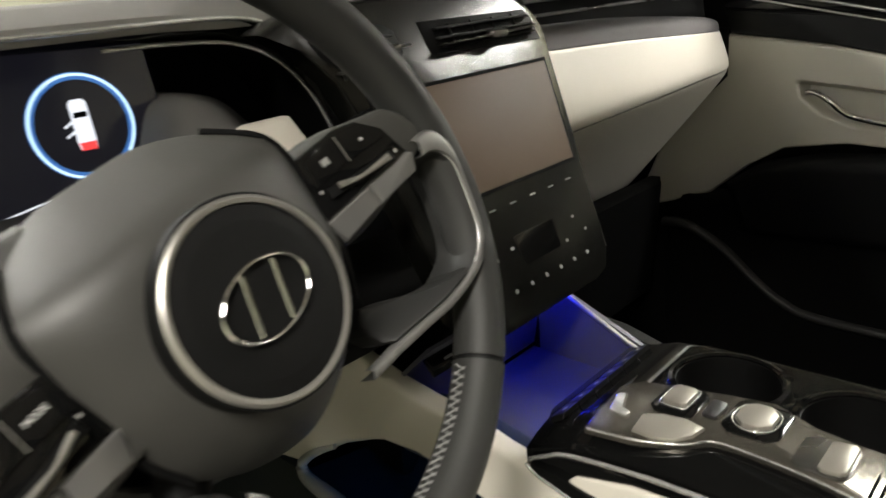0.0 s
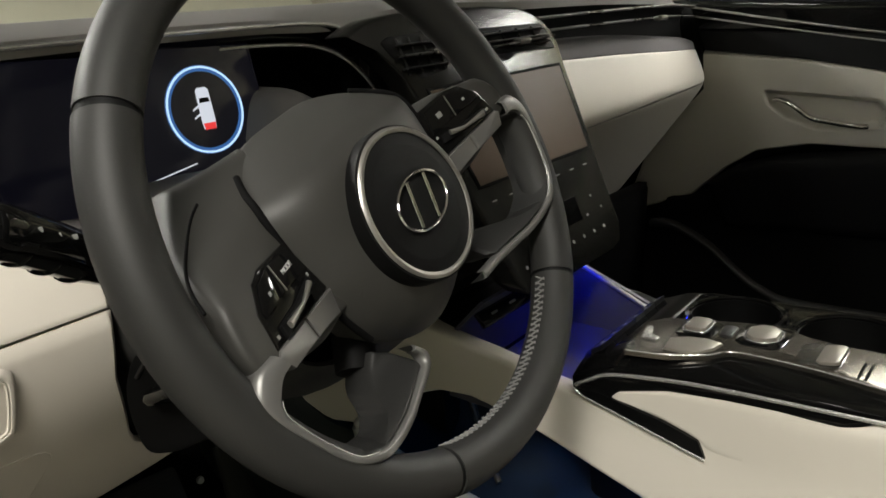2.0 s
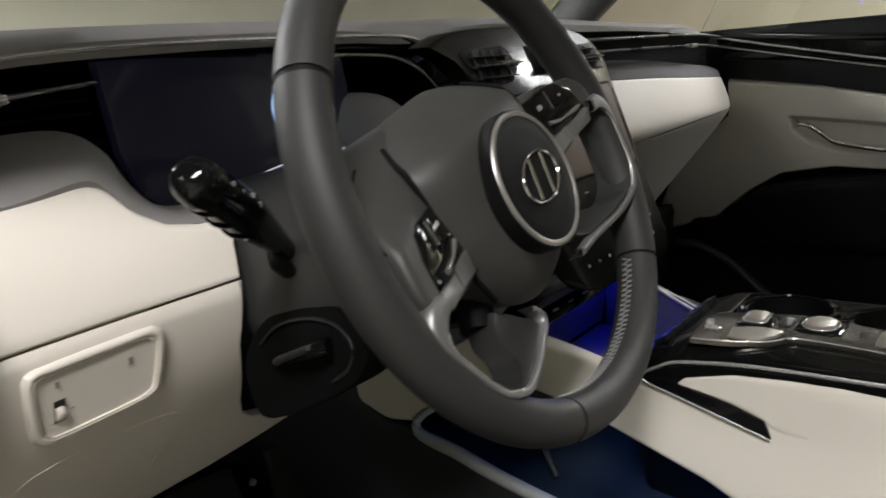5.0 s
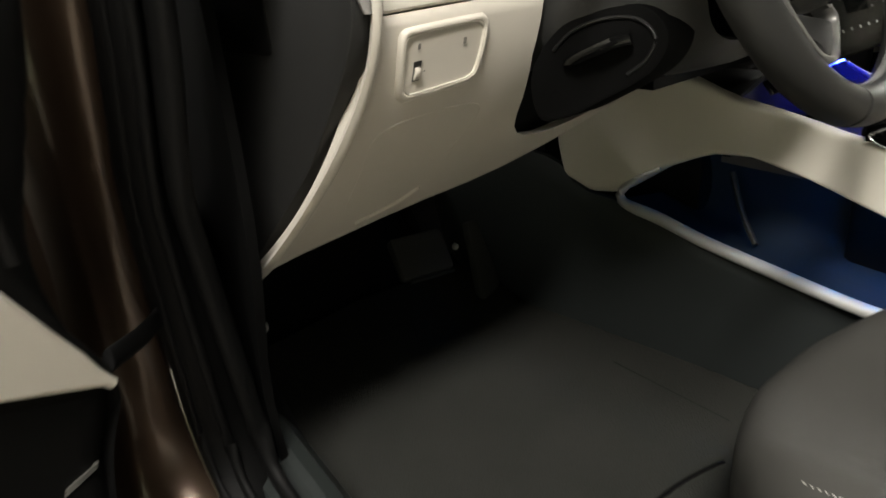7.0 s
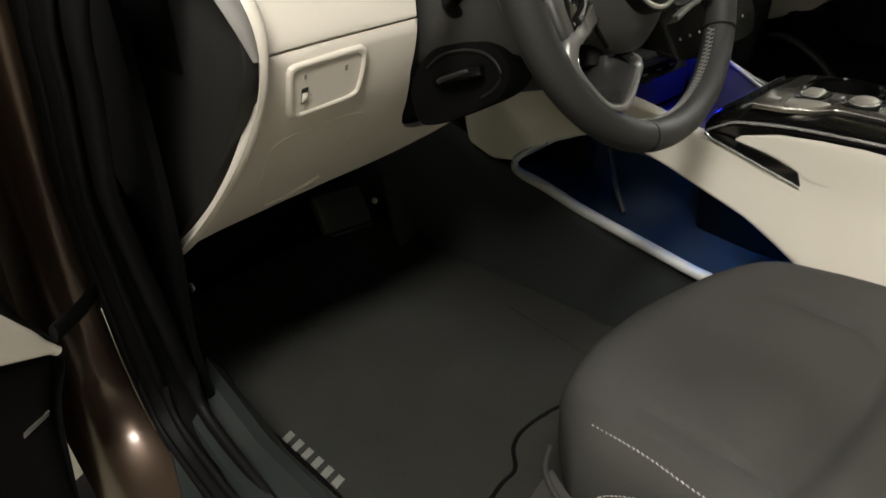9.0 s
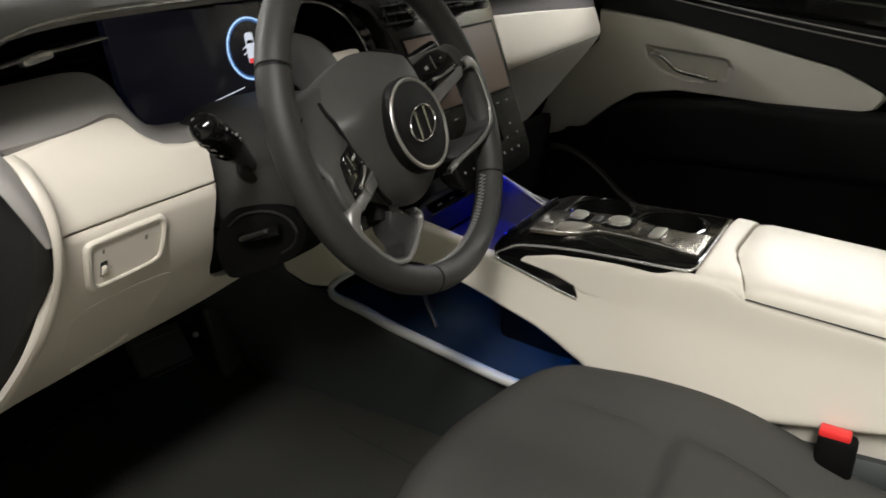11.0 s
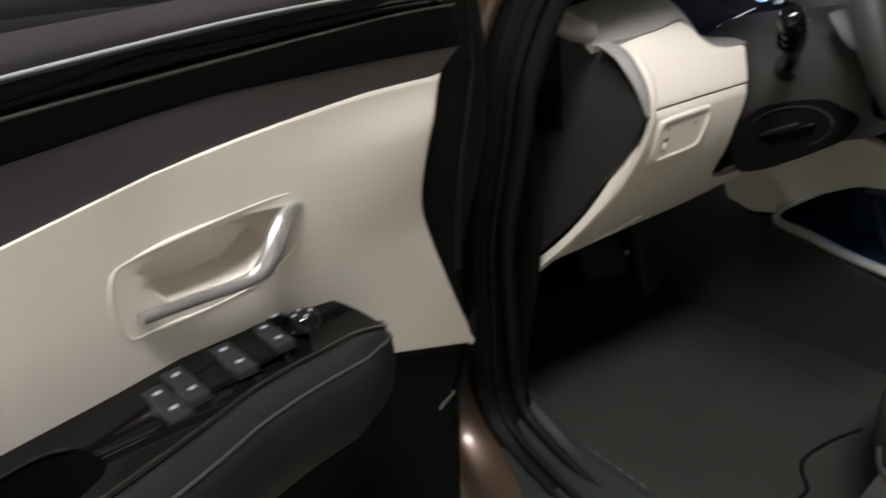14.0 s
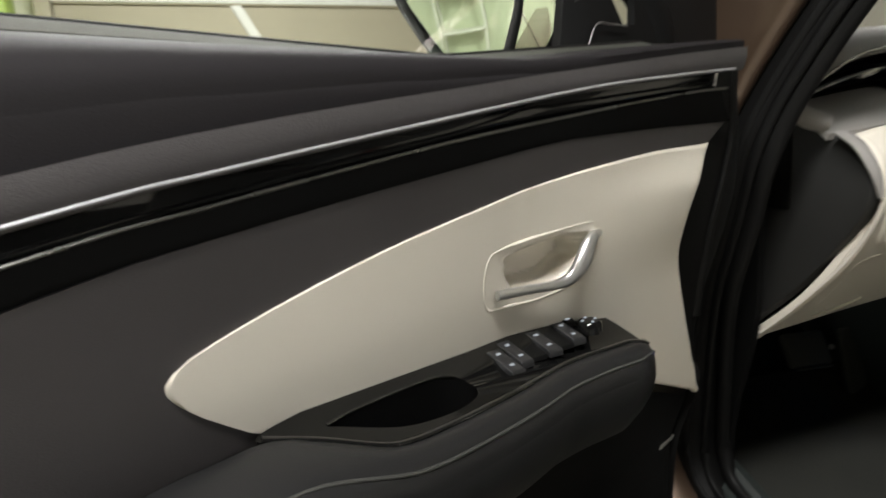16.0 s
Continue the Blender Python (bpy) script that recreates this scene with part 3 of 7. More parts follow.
# ---- dashboard ----
dash = thing("dashboard", "dashboard in dark grey and cream with silver trim lines", "dashboard", at=(0, 0.45, 0.7))


def knee(z):
    u = 0.92 - z
    return 0.183 + 0.167 * u + 2.6 * u * u


def on_knee(a, b, d):
    return Vector((a, knee(b) + d - 0.10 * max(0.0, -0.67 - a), b))


patch("lower_panel", [(-0.678, 0.9205), (-0.58, 0.9222), (-0.489, 0.9232)],
      [(-0.716, 0.672), (-0.66, 0.688), (-0.588, 0.704), (-0.53, 0.713), (-0.474, 0.718), (-0.43, 0.726), (-0.38, 0.741), (-0.33, 0.761), (-0.26, 0.792), (-0.20, 0.815)],
      [(-0.678, 0.9205), (-0.680, 0.866), (-0.693, 0.80), (-0.704, 0.739), (-0.716, 0.672)],
      [(-0.489, 0.9232), (-0.490, 0.869), (-0.476, 0.805), (-0.466, 0.788), (-0.446, 0.777), (-0.41, 0.771), (-0.37, 0.774), (-0.33, 0.783), (-0.26, 0.806), (-0.20, 0.825)],
      on_knee, WHITE_P, dash, "cream plastic knee panel", thick=0.016, r=0.004, n=36, m=30)


def on_upper(a, b, d):
    bulge = 0.012 * math.sin(math.pi * min(1, max(0, (b - 0.92) / 0.09)))
    return Vector((a, 0.183 + 0.45 * (b - 0.92) + d - bulge * 0.6, b))


patch("upper_panel", [(-0.676, 0.994), (-0.62, 1.003), (-0.572, 1.009), (-0.560, 1.004), (-0.549, 0.986), (-0.530, 0.973), (-0.505, 0.968), (-0.479, 0.967)],
      [(-0.679, 0.9215), (-0.58, 0.9232), (-0.489, 0.9242)],
      [(-0.676, 0.994), (-0.672, 0.96), (-0.679, 0.9215)], [(-0.479, 0.967), (-0.485, 0.95), (-0.489, 0.9242)],
      on_upper, WHITE, dash, "cream stitched vinyl upper panel", thick=0.02, r=0.005, n=40, m=16)
# side face of the dash, towards the door
CAP = [(0.285, 1.022), (0.242, 1.006), (0.206, 0.988), (0.178, 0.962), (0.170, 0.935), (0.181, 0.902), (0.215, 0.857), (0.275, 0.790), (0.35, 0.720), (0.43, 0.648), (0.52, 0.62), (0.56, 0.80), (0.55, 0.98), (0.42, 1.05), (0.32, 1.04)]
plate("end_cap", CAP, lambda a, b, d: Vector((-0.696 + d - 0.10 * max(0, 0.80 - b), a, b)), ENDCAP, dash, 0.02, 0.004, 70, "dark plastic dash end cap")
# edge of the cream panels along the end cap
part("panel_edge", sheet_bm(loft([[(-0.686, 0.213, 0.996), (-0.686, 0.186, 0.985), (-0.6845, 0.167, 0.955), (-0.685, 0.163, 0.925), (-0.687, 0.176, 0.885), (-0.697, 0.209, 0.83), (-0.708, 0.266, 0.765), (-0.7205, 0.328, 0.705), (-0.7245, 0.374, 0.668)],
     [(-0.678, 0.206, 0.998), (-0.677, 0.182, 0.985), (-0.674, 0.166, 0.955), (-0.676, 0.164, 0.922), (-0.679, 0.178, 0.880), (-0.689, 0.210, 0.825), (-0.700, 0.268, 0.760), (-0.712, 0.330, 0.700), (-0.716, 0.374, 0.668)],
     [(-0.668, 0.216, 0.994), (-0.666, 0.200, 0.985), (-0.664, 0.183, 0.955), (-0.668, 0.180, 0.922), (-0.672, 0.194, 0.875), (-0.683, 0.222, 0.82), (-0.694, 0.280, 0.755), (-0.706, 0.342, 0.696), (-0.712, 0.382, 0.668)]], 8, 40), 0.006, (0.4, 1, 0)), WHITE_P, dash, "pale rounded panel edge", 60)
part("ledge_side", sheet_bm(loft([[(-0.714, 0.212, 1.004), (-0.710, 0.186, 0.988), (-0.701, 0.168, 0.956), (-0.690, 0.164, 0.926)], [(-0.700, 0.207, 1.004), (-0.699, 0.180, 0.988), (-0.693, 0.163, 0.956), (-0.687, 0.162, 0.926)], [(-0.684, 0.210, 1.000), (-0.685, 0.187, 0.986), (-0.684, 0.168, 0.955), (-0.684, 0.164, 0.926)]], 6, 24), 0.004, (0.3, 1, 0)), PAD, dash, "grey edge beside the cream panel", 60)
# grey ledge between the cream panel and the vent line
part("ledge", sheet_bm(loft([
    [(-0.706, 0.225, 1.000), (-0.62, 0.220, 1.004), (-0.572, 0.222, 1.011), (-0.556, 0.222, 1.001), (-0.546, 0.214, 0.986), (-0.528, 0.207, 0.973), (-0.505, 0.204, 0.969), (-0.455, 0.204, 0.968)],
    [(-0.712, 0.245, 1.018), (-0.62, 0.240, 1.022), (-0.566, 0.242, 1.026), (-0.543, 0.240, 1.012), (-0.533, 0.236, 0.994), (-0.515, 0.232, 0.979), (-0.495, 0.230, 0.973), (-0.45, 0.230, 0.972)],
    [(-0.716, 0.285, 1.036), (-0.62, 0.285, 1.044), (-0.556, 0.285, 1.044), (-0.526, 0.285, 1.026), (-0.514, 0.285, 1.003), (-0.502, 0.285, 0.984), (-0.485, 0.285, 0.975), (-0.44, 0.285, 0.970)]], 9, 44), 0.008, (0, 0.4, -1)), PAD, dash, "grey soft ledge", 60)
part("ledge_block", box_bm(pose(-0.60, 0.36, 0.95), 0.20, 0.14, 0.12, 0.01), BLACK, dash)


# silver line above the cluster, ending in a drop beside the centre stack
OUTER = [(-0.722, 0.290, 1.030), (-0.690, 0.275, 1.053), (-0.655, 0.270, 1.072), (-0.62, 0.270, 1.087), (-0.567, 0.270, 1.0965), (-0.455, 0.270, 1.101), (-0.27, 0.270, 1.1015), (-0.20, 0.270, 1.100), (-0.166, 0.268, 1.093), (-0.132, 0.262, 1.071), (-0.108, 0.255, 1.036), (-0.094, 0.245, 0.985)]
tube("silver_strip", OUTER, BRIGHT, dash, 0.0021, 0.0021, "thin satin silver strip", n=80)
INNER = [(-0.295, 0.292, 1.086), (-0.24, 0.292, 1.085), (-0.185, 0.288, 1.079), (-0.148, 0.282, 1.060), (-0.124, 0.272, 1.026), (-0.112, 0.262, 0.985)]
tube("silver_strip", INNER, BRIGHT, dash, 0.0018, 0.0021, n=50)
# gloss wedge between both strips
so, si = smooth_line(OUTER[5:], 40), smooth_line([(-0.46, 0.289, 1.094)] + INNER, 40)
part("bezel", sheet_bm([[so[i] + Vector((0, 0.004, -0.001)), so[i].lerp(si[i], 0.5) + Vector((0, 0.004, 0)), si[i] + Vector((0, 0.004, 0.001))] for i in range(40)], 0.004, (0, 1, 0)), GLOSS, dash, "gloss black bezel")
# the bay behind: roof and right wall
part("bay_lining", sheet_bm([[p + Vector((0, 0.002, 0)), p + Vector((0, 0.09, -0.006))] for p in smooth_line([(-0.52, 0.288, 1.094)] + INNER, 40)], 0.004, (0, 0.1, 1)), BLACK, dash)
# Unseen sheet added to stop blue tray light leaking upwards.
part("bay_light_blocker", box_bm(pose(-0.09, 0.30, 0.812), 0.46, 0.22, 0.012, 0), BLACK, dash)
part("bay_back", box_bm(pose(-0.32, 0.385, 1.02), 0.46, 0.02, 0.17, 0), BLACK, dash)


# left vent
vent = part("side_vent", sheet_bm(loft([[(-0.712, 0.30, 1.045), (-0.66, 0.285, 1.070), (-0.60, 0.285, 1.090), (-0.52, 0.285, 1.095)], [(-0.70, 0.36, 1.045), (-0.65, 0.36, 1.06), (-0.60, 0.36, 1.07), (-0.52, 0.36, 1.07)], [(-0.712, 0.30, 1.034), (-0.66, 0.287, 1.040), (-0.60, 0.287, 1.044), (-0.52, 0.29, 1.03)]], 12, 18), 0.004, (0, 1, 0)), BLACK, dash, "black air vent with a silver vane")
tube("vane", [(-0.700, 0.272, 1.046), (-0.646, 0.266, 1.061), (-0.60, 0.266, 1.068), (-0.531, 0.268, 1.075)], BRIGHT, vent, 0.008, 0.0016, n=24)
part("vane_tab", box_bm(pose(-0.608, 0.262, 1.066, 0, -10, 0), 0.030, 0.016, 0.008, 0.003), BRIGHT, vent)
for k in range(3):
    tube("slat", [(-0.69 + 0.02 * k, 0.300, 1.050 + 0.010 * k - 0.006), (-0.60, 0.300, 1.058 + 0.010 * k - 0.006), (-0.525, 0.300, 1.060 + 0.010 * k - 0.006)], DARK, vent, 0.010, 0.0012, n=10)


tube("vent_end", [(-0.700, 0.236, 1.014), (-0.722, 0.244, 1.022), (-0.737, 0.256, 1.040), (-0.740, 0.268, 1.062), (-0.728, 0.284, 1.080), (-0.706, 0.290, 1.082)], PAD, dash, 0.015, 0.013, "grey soft end of the vent", n=30, sides=14)

# top pad
part("top_pad", sheet_bm(loft([
    [(-0.73, 0.300, 1.040), (-0.66, 0.274, 1.078), (-0.60, 0.272, 1.099), (-0.45, 0.273, 1.106), (-0.27, 0.274, 1.107), (-0.17, 0.275, 1.104), (0.0, 0.285, 1.112), (0.15, 0.275, 1.108), (0.40, 0.272, 1.100), (0.62, 0.272, 1.094), (0.715, 0.285, 1.080)],
    [(-0.73, 0.33, 1.065), (-0.66, 0.305, 1.100), (-0.60, 0.30, 1.114), (-0.45, 0.300, 1.119), (-0.27, 0.300, 1.120), (-0.17, 0.30, 1.120), (0.0, 0.31, 1.122), (0.15, 0.30, 1.119), (0.40, 0.30, 1.110), (0.62, 0.30, 1.104), (0.72, 0.31, 1.092)],
    [(-0.74, 0.50, 1.085), (-0.66, 0.50, 1.118), (-0.60, 0.50, 1.124), (-0.45, 0.50, 1.126), (-0.27, 0.50, 1.127), (-0.17, 0.50, 1.127), (0.0, 0.50, 1.127), (0.15, 0.50, 1.125), (0.40, 0.50, 1.118), (0.62, 0.50, 1.110), (0.73, 0.50, 1.095)],
    [(-0.74, 0.72, 1.085), (-0.66, 0.74, 1.10), (-0.60, 0.76, 1.105), (-0.45, 0.80, 1.108), (-0.27, 0.82, 1.11), (-0.17, 0.83, 1.11), (0.0, 0.84, 1.11), (0.15, 0.83, 1.11), (0.40, 0.80, 1.108), (0.62, 0.75, 1.10), (0.73, 0.72, 1.085)]], 18, 60), 0.012, (0, 0, -1)), PAD, dash, "dark grey soft dash top", 60)

# cluster display
cluster = thing("instrument_display", "wide dark driver display with a blue ring graphic lit", "display", at=(-0.38, 0.29, 1.0))


def on_screen(a, b, d):
    return Vector((a, 0.287 + 0.10 * (b - 1.03) + d, b))


plate("display_glass", [(-0.513, 1.092), (-0.263, 1.093), (-0.259, 0.985), (-0.40, 0.968), (-0.478, 0.968), (-0.500, 0.985), (-0.511, 1.02)], on_screen, SCREENGLOW, cluster, 0.012, 0.001, 0, "near black glossy display glass")
RC = (-0.323, 1.036)


def ring_plate(name, c, r0, r1, dep, mat, parent, place, n=64, sq=1.0):
    bm = bmesh.new()
    v = [[bm.verts.new(place(c[0] + r * math.cos(2 * math.pi * i / n), c[1] + sq * r * math.sin(2 * math.pi * i / n), dep + o)) for i in range(n)] for r, o in ((r0, 0.0006), (r0, 0), (r1, 0), (r1, 0.0006))]
    for a, b in zip(v, v[1:]):
        for i in range(n):
            bm.faces.new((a[i], a[(i + 1) % n], b[(i + 1) % n], b[i]))
    return part(name, bm, mat, parent)


ring_plate("ring_halo", RC, 0.0335, 0.0388, -0.0004, RINGGLOW, cluster, on_screen)
ring_plate("ring_graphic", RC, 0.0362, 0.0380, -0.0010, RING, cluster, on_screen)
car_icon = [(-0.0065, 0.017), (-0.004, 0.0195), (0.004, 0.0195), (0.0065, 0.017), (0.0068, -0.010), (0.0060, -0.0165), (-0.0060, -0.0165), (-0.0068, -0.010)]
plate("car_graphic", [(RC[0] + a, RC[1] + b) for a, b in car_icon], lambda a, b, d: on_screen(a, b, d - 0.0006), WHITEGLOW, cluster, 0.0004, 0.0)
bpy.context.view_layer.update()
plate("tail_graphic", [(RC[0] + a, RC[1] + b) for a, b in ((-0.0060, -0.0115), (0.0060, -0.0115), (0.0054, -0.0172), (-0.0054, -0.0172))], lambda a, b, d: on_screen(a, b, d - 0.0012), REDGLOW, cluster, 0.0004, 0.0)
for dy in (0.003, -0.004):
    plate("door_graphic", [(RC[0] + a, RC[1] + b + dy) for a, b in ((-0.0066, 0.002), (-0.013, -0.0015), (-0.013, -0.003), (-0.0066, 0.0)) ], lambda a, b, d: on_screen(a, b, d - 0.0008), WHITEGLOW, cluster, 0.0004, 0.0)
plate("window_graphic", [(RC[0] + a, RC[1] + b) for a, b in ((-0.0045, 0.0105), (0.0045, 0.0105), (0.0052, 0.0065), (-0.0052, 0.0065))], lambda a, b, d: on_screen(a, b, d - 0.0012), GLOSS, cluster, 0.0004, 0.0)
plate("line_graphic", [(-0.425, 0.9795), (-0.345, 0.9925), (-0.345, 0.9915), (-0.425, 0.9785)], lambda a, b, d: on_screen(a, b, d - 0.0008), WHITEGLOW, cluster, 0.0004, 0.0)
lettering("text", "13 km", Matrix.Translation(on_screen(-0.291, 0.9935, -0.0012)) @ pose(0, 0, 0, 90, 0, 0), 0.0075, WHITEGLOW, cluster)

# column hood and cream strip behind the wheel
part("column_hood", sheet_bm(loft([[(-0.292, 0.20, 0.960), (-0.278, 0.20, 0.985), (-0.25, 0.20, 0.992), (-0.218, 0.20, 0.968)], [(-0.292, 0.235, 0.985), (-0.276, 0.235, 1.020), (-0.252, 0.235, 1.030), (-0.220, 0.235, 1.010), (-0.190, 0.235, 0.965)], [(-0.290, 0.265, 1.00), (-0.272, 0.265, 1.038), (-0.248, 0.265, 1.044), (-0.215, 0.265, 1.026), (-0.185, 0.265, 0.98)], [(-0.290, 0.33, 1.01), (-0.272, 0.33, 1.044), (-0.245, 0.33, 1.048), (-0.19, 0.33, 1.034), (-0.155, 0.33, 1.00)]], 16, 24), 0.006, (0, 0, -1)), HOODGREY, dash, "grey soft column hood", 60)
patch("upper_panel", [(-0.255, 1.018), (-0.18, 1.019)], [(-0.255, 0.94), (-0.15, 0.94)], [(-0.255, 1.018), (-0.255, 0.94)], [(-0.18, 1.019), (-0.15, 0.94)], lambda a, b, d: Vector((a, 0.185 + 0.45 * (b - 0.92) + d, b)), WHITE, dash, "cream vinyl panel", thick=0.015, r=0.004, n=8, m=8)

PANELGREY = material("grey_panel_print", (0.20, 0.19, 0.165), 0.5)
# switch panel in the knee panel
FP = [(-0.646, 0.9075), (-0.632, 0.9105), (-0.572, 0.9125), (-0.562, 0.9105), (-0.557, 0.902), (-0.560, 0.866), (-0.564, 0.860), (-0.576, 0.8565), (-0.630, 0.853), (-0.640, 0.855), (-0.646, 0.865), (-0.648, 0.895)]
FPS = [(q.x, q.y) for q in smooth_line([(*q, 0) for q in FP], 60, True)]


def panel_ring(k):
    """The switch panel's outline, drawn in by k metres on all sides."""
    return [(-0.6035 + (a + 0.6035) * (1 - k / 0.0445), 0.8825 + (b - 0.8825) * (1 - k / 0.0285)) for a, b in FPS + FPS[:1]]


frame_p = part("switch_panel", sheet_bm([[on_knee(a, b, dep) for a, b in panel_ring(k)] for k, dep in ((-0.0012, 0.002), (-0.0002, -0.0010), (0.0010, -0.0034), (0.0024, -0.0042), (0.0040, -0.0040), (0.0044, -0.0030), (0.0049, -0.0030), (0.0053, -0.0036), (0.0058, -0.0034), (0.0062, -0.0012), (0.0070, -0.0010))], 0.0012, (0, 1, 0)), WHITE_P, dash, "cream switch panel with dimmer wheel", 50)
plate("switch_face", panel_ring(0.0064)[:-1], lambda a, b, d: on_knee(a, b, d - 0.0016), WHITE_P, frame_p, 0.002, 0.0, 0)
# Flat dark plate stands for the shaded slot; nothing is cut here.
plate("wheel_slot", [(-0.6318, 0.8842), (-0.6247, 0.8846), (-0.6247, 0.8690), (-0.6318, 0.8686)], lambda a, b, d: on_knee(a, b, d - 0.0019), CHAR, frame_p, 0.001, 0.0)
part("dimmer_wheel", lathe_bm([(0.0, -0.0026), (0.0074, -0.0026), (0.0078, -0.0020), (0.0078, 0.0020), (0.0074, 0.0026), (0.0, 0.0026)], Matrix.Translation(on_knee(-0.6282, 0.8766, 0.0040)) @ pose(0, 0, 0, 0, 90, 0), 40), WHITE_P, frame_p, "small cream dimmer wheel")
for x, z, w, h in ((-0.6285, 0.8955, 0.0011, 0.0022), (-0.5815, 0.8935, 0.0014, 0.0026), (-0.6205, 0.8755, 0.0006, 0.0006)):
    plate("print", [(x - w, z + h), (x + w, z + h), (x + w, z - h), (x - w, z - h)], lambda a, b, d: on_knee(a, b, d - 0.0019), PANELGREY, frame_p, 0.0004, 0.0)
tube("hatch_groove", [on_knee(a, b, 0.0003) for a, b in ((-0.655, 0.757), (-0.657, 0.79), (-0.654, 0.826), (-0.609, 0.836), (-0.542, 0.831), (-0.552, 0.79), (-0.566, 0.745))], WHITE_P, dash, 0.0006, 0.0006, n=50, up=(0, 1, 0))
tube("hatch_grip", [on_knee(a, b, -0.0005) for a, b in ((-0.625, 0.721), (-0.60, 0.728), (-0.578, 0.737), (-0.565, 0.747))], WHITE_P, dash, 0.003, 0.003, n=20, up=(0, 1, 0))

# ---- centre stack ----
stack = thing("centre_stack", "gloss black centre stack with touch screen and air vents", "control panel", at=(0, 0.15, 0.8))


def on_stack(a, b, d):
    return Vector((a, 0.117 + 0.43 * (b - 0.819) + d, b))


plate("face", [(-0.196, 1.085), (-0.173, 1.0935), (-0.150, 1.099), (-0.110, 1.1025), (-0.040, 1.104), (0.040, 1.103), (0.104, 1.099), (0.130, 1.091), (0.148, 1.079), (0.159, 1.062), (0.161, 1.045), (0.156, 1.020), (0.143, 0.941), (0.134, 0.899), (0.130, 0.860), (0.124, 0.824), (0.110, 0.806), (0.088, 0.801), (-0.070, 0.801), (-0.098, 0.806), (-0.112, 0.822), (-0.122, 0.90), (-0.132, 1.000), (-0.142, 1.040), (-0.166, 1.070)], on_stack, FACEBLACK, stack, 0.03, 0.004, 0, "gloss black front face")
tube("edge_trim", [on_stack(a, b, 0.004) for a, b in ((0.148, 1.079), (0.1595, 1.062), (0.1615, 1.045), (0.156, 1.018), (0.1435, 0.941), (0.135, 0.899), (0.125, 0.824))], VANE, stack, 0.0016, 0.0022, "thin dark silver edge", n=40)
plate("screen_bezel", [(-0.119, 1.0255), (0.143, 1.0255), (0.1265, 0.9185), (-0.106, 0.9185)], lambda a, b, d: on_stack(a, b, d - 0.0018), GROOVE, stack, 0.003, 0.001, 0, "matt black screen bezel")
screen = plate("touch_screen", [(-0.116, 1.0225), (0.1395, 1.0225), (0.1235, 0.9215), (-0.103, 0.9215)], lambda a, b, d: on_stack(a, b, d - 0.0025), SCREEN_BROWN, stack, 0.003, 0.0015, 0, "unlit touch screen, brown reflection painted in")


def stack_vent(outline, vane_ends, tab):
    """A raised black plate stands for the dark outlet, with slats on it and one bright vane with its tab."""
    v = plate("air_vent", outline, lambda a, b, d: on_stack(a, b, d - 0.0012), BLACK, stack, 0.004, 0.002, 0, "black air vent with silver vane")
    x0, x1 = min(q[0] for q in outline), max(q[0] for q in outline)
    z0, z1 = min(q[1] for q in outline), max(q[1] for q in outline)
    for k in (0.26, 0.50, 0.76):
        tube("slat", [on_stack(x0 + 0.016, z0 + (z1 - z0) * k, -0.003), on_stack(x1 - 0.012, z0 + (z1 - z0) * k, -0.003)], DARK, v, 0.005, 0.0011, n=6)
    for k in range(4):
        x = x0 + (x1 - x0) * (0.22 + 0.19 * k)
        tube("upright_slat", [on_stack(x, z0 + 0.006, -0.0018), on_stack(x, z1 - 0.005, -0.0018)], DARK, v, 0.0008, 0.002, n=4)
    (ax, az), (bx, bz) = vane_ends
    tube("vane", [on_stack(ax, az, -0.006), on_stack((ax + bx) / 2, (az + bz) / 2 - 0.0006, -0.007), on_stack(bx, bz, -0.006)], VANE, v, 0.006, 0.0013, n=8)
    part("vane_tab", box_bm(Matrix.Translation(on_stack(tab, az + (bz - az) * (tab - ax) / (bx - ax), -0.010)), 0.024, 0.014, 0.0075, 0.0025), VANE, v)


stack_vent([(-0.155, 1.075), (-0.143, 1.080), (-0.070, 1.082), (-0.058, 1.074), (-0.056, 1.054), (-0.075, 1.040), (-0.117, 1.035), (-0.148, 1.060)], ((-0.142, 1.060), (-0.054, 1.061)), -0.083)
stack_vent([(-0.026, 1.079), (0.139, 1.077), (0.147, 1.066), (0.150, 1.045), (0.050, 1.046), (-0.022, 1.048)], ((-0.012, 1.056), (0.145, 1.060)), 0.070)
for k in range(7):
    x = -0.090 + 0.032 * k
    plate("touch_key", [(x - 0.0045, 0.9038), (x + 0.0045, 0.9038), (x + 0.0045, 0.9026), (x - 0.0045, 0.9026)], lambda a, b, d: on_stack(a, b, d - 0.0008), PRINT, stack, 0.0006, 0.0)
for k in range(8):
    x = -0.085 + 0.0245 * k
    plate("climate_icon", [(x - 0.0022, 0.8315), (x, 0.833), (x + 0.0022, 0.8315), (x + 0.0016, 0.829), (x - 0.0016, 0.829)], lambda a, b, d: on_stack(a, b, d - 0.0008), PRINT, stack, 0.0006, 0.0)
for x, z in ((-0.075, 0.868), (-0.045, 0.862), (0.085, 0.868), (0.098, 0.852), (0.062, 0.85), (-0.02, 0.866)):
    plate("climate_icon", [(x - 0.002, z + 0.0012), (x + 0.002, z + 0.0012), (x + 0.002, z - 0.0012), (x - 0.002, z - 0.0012)], lambda a, b, d: on_stack(a, b, d - 0.0008), PRINT, stack, 0.0006, 0.0)
plate("climate_display", [(-0.012, 0.875), (0.052, 0.875), (0.050, 0.848), (-0.010, 0.848)], lambda a, b, d: on_stack(a, b, d - 0.0006), GLOSS, stack, 0.0008, 0.0)

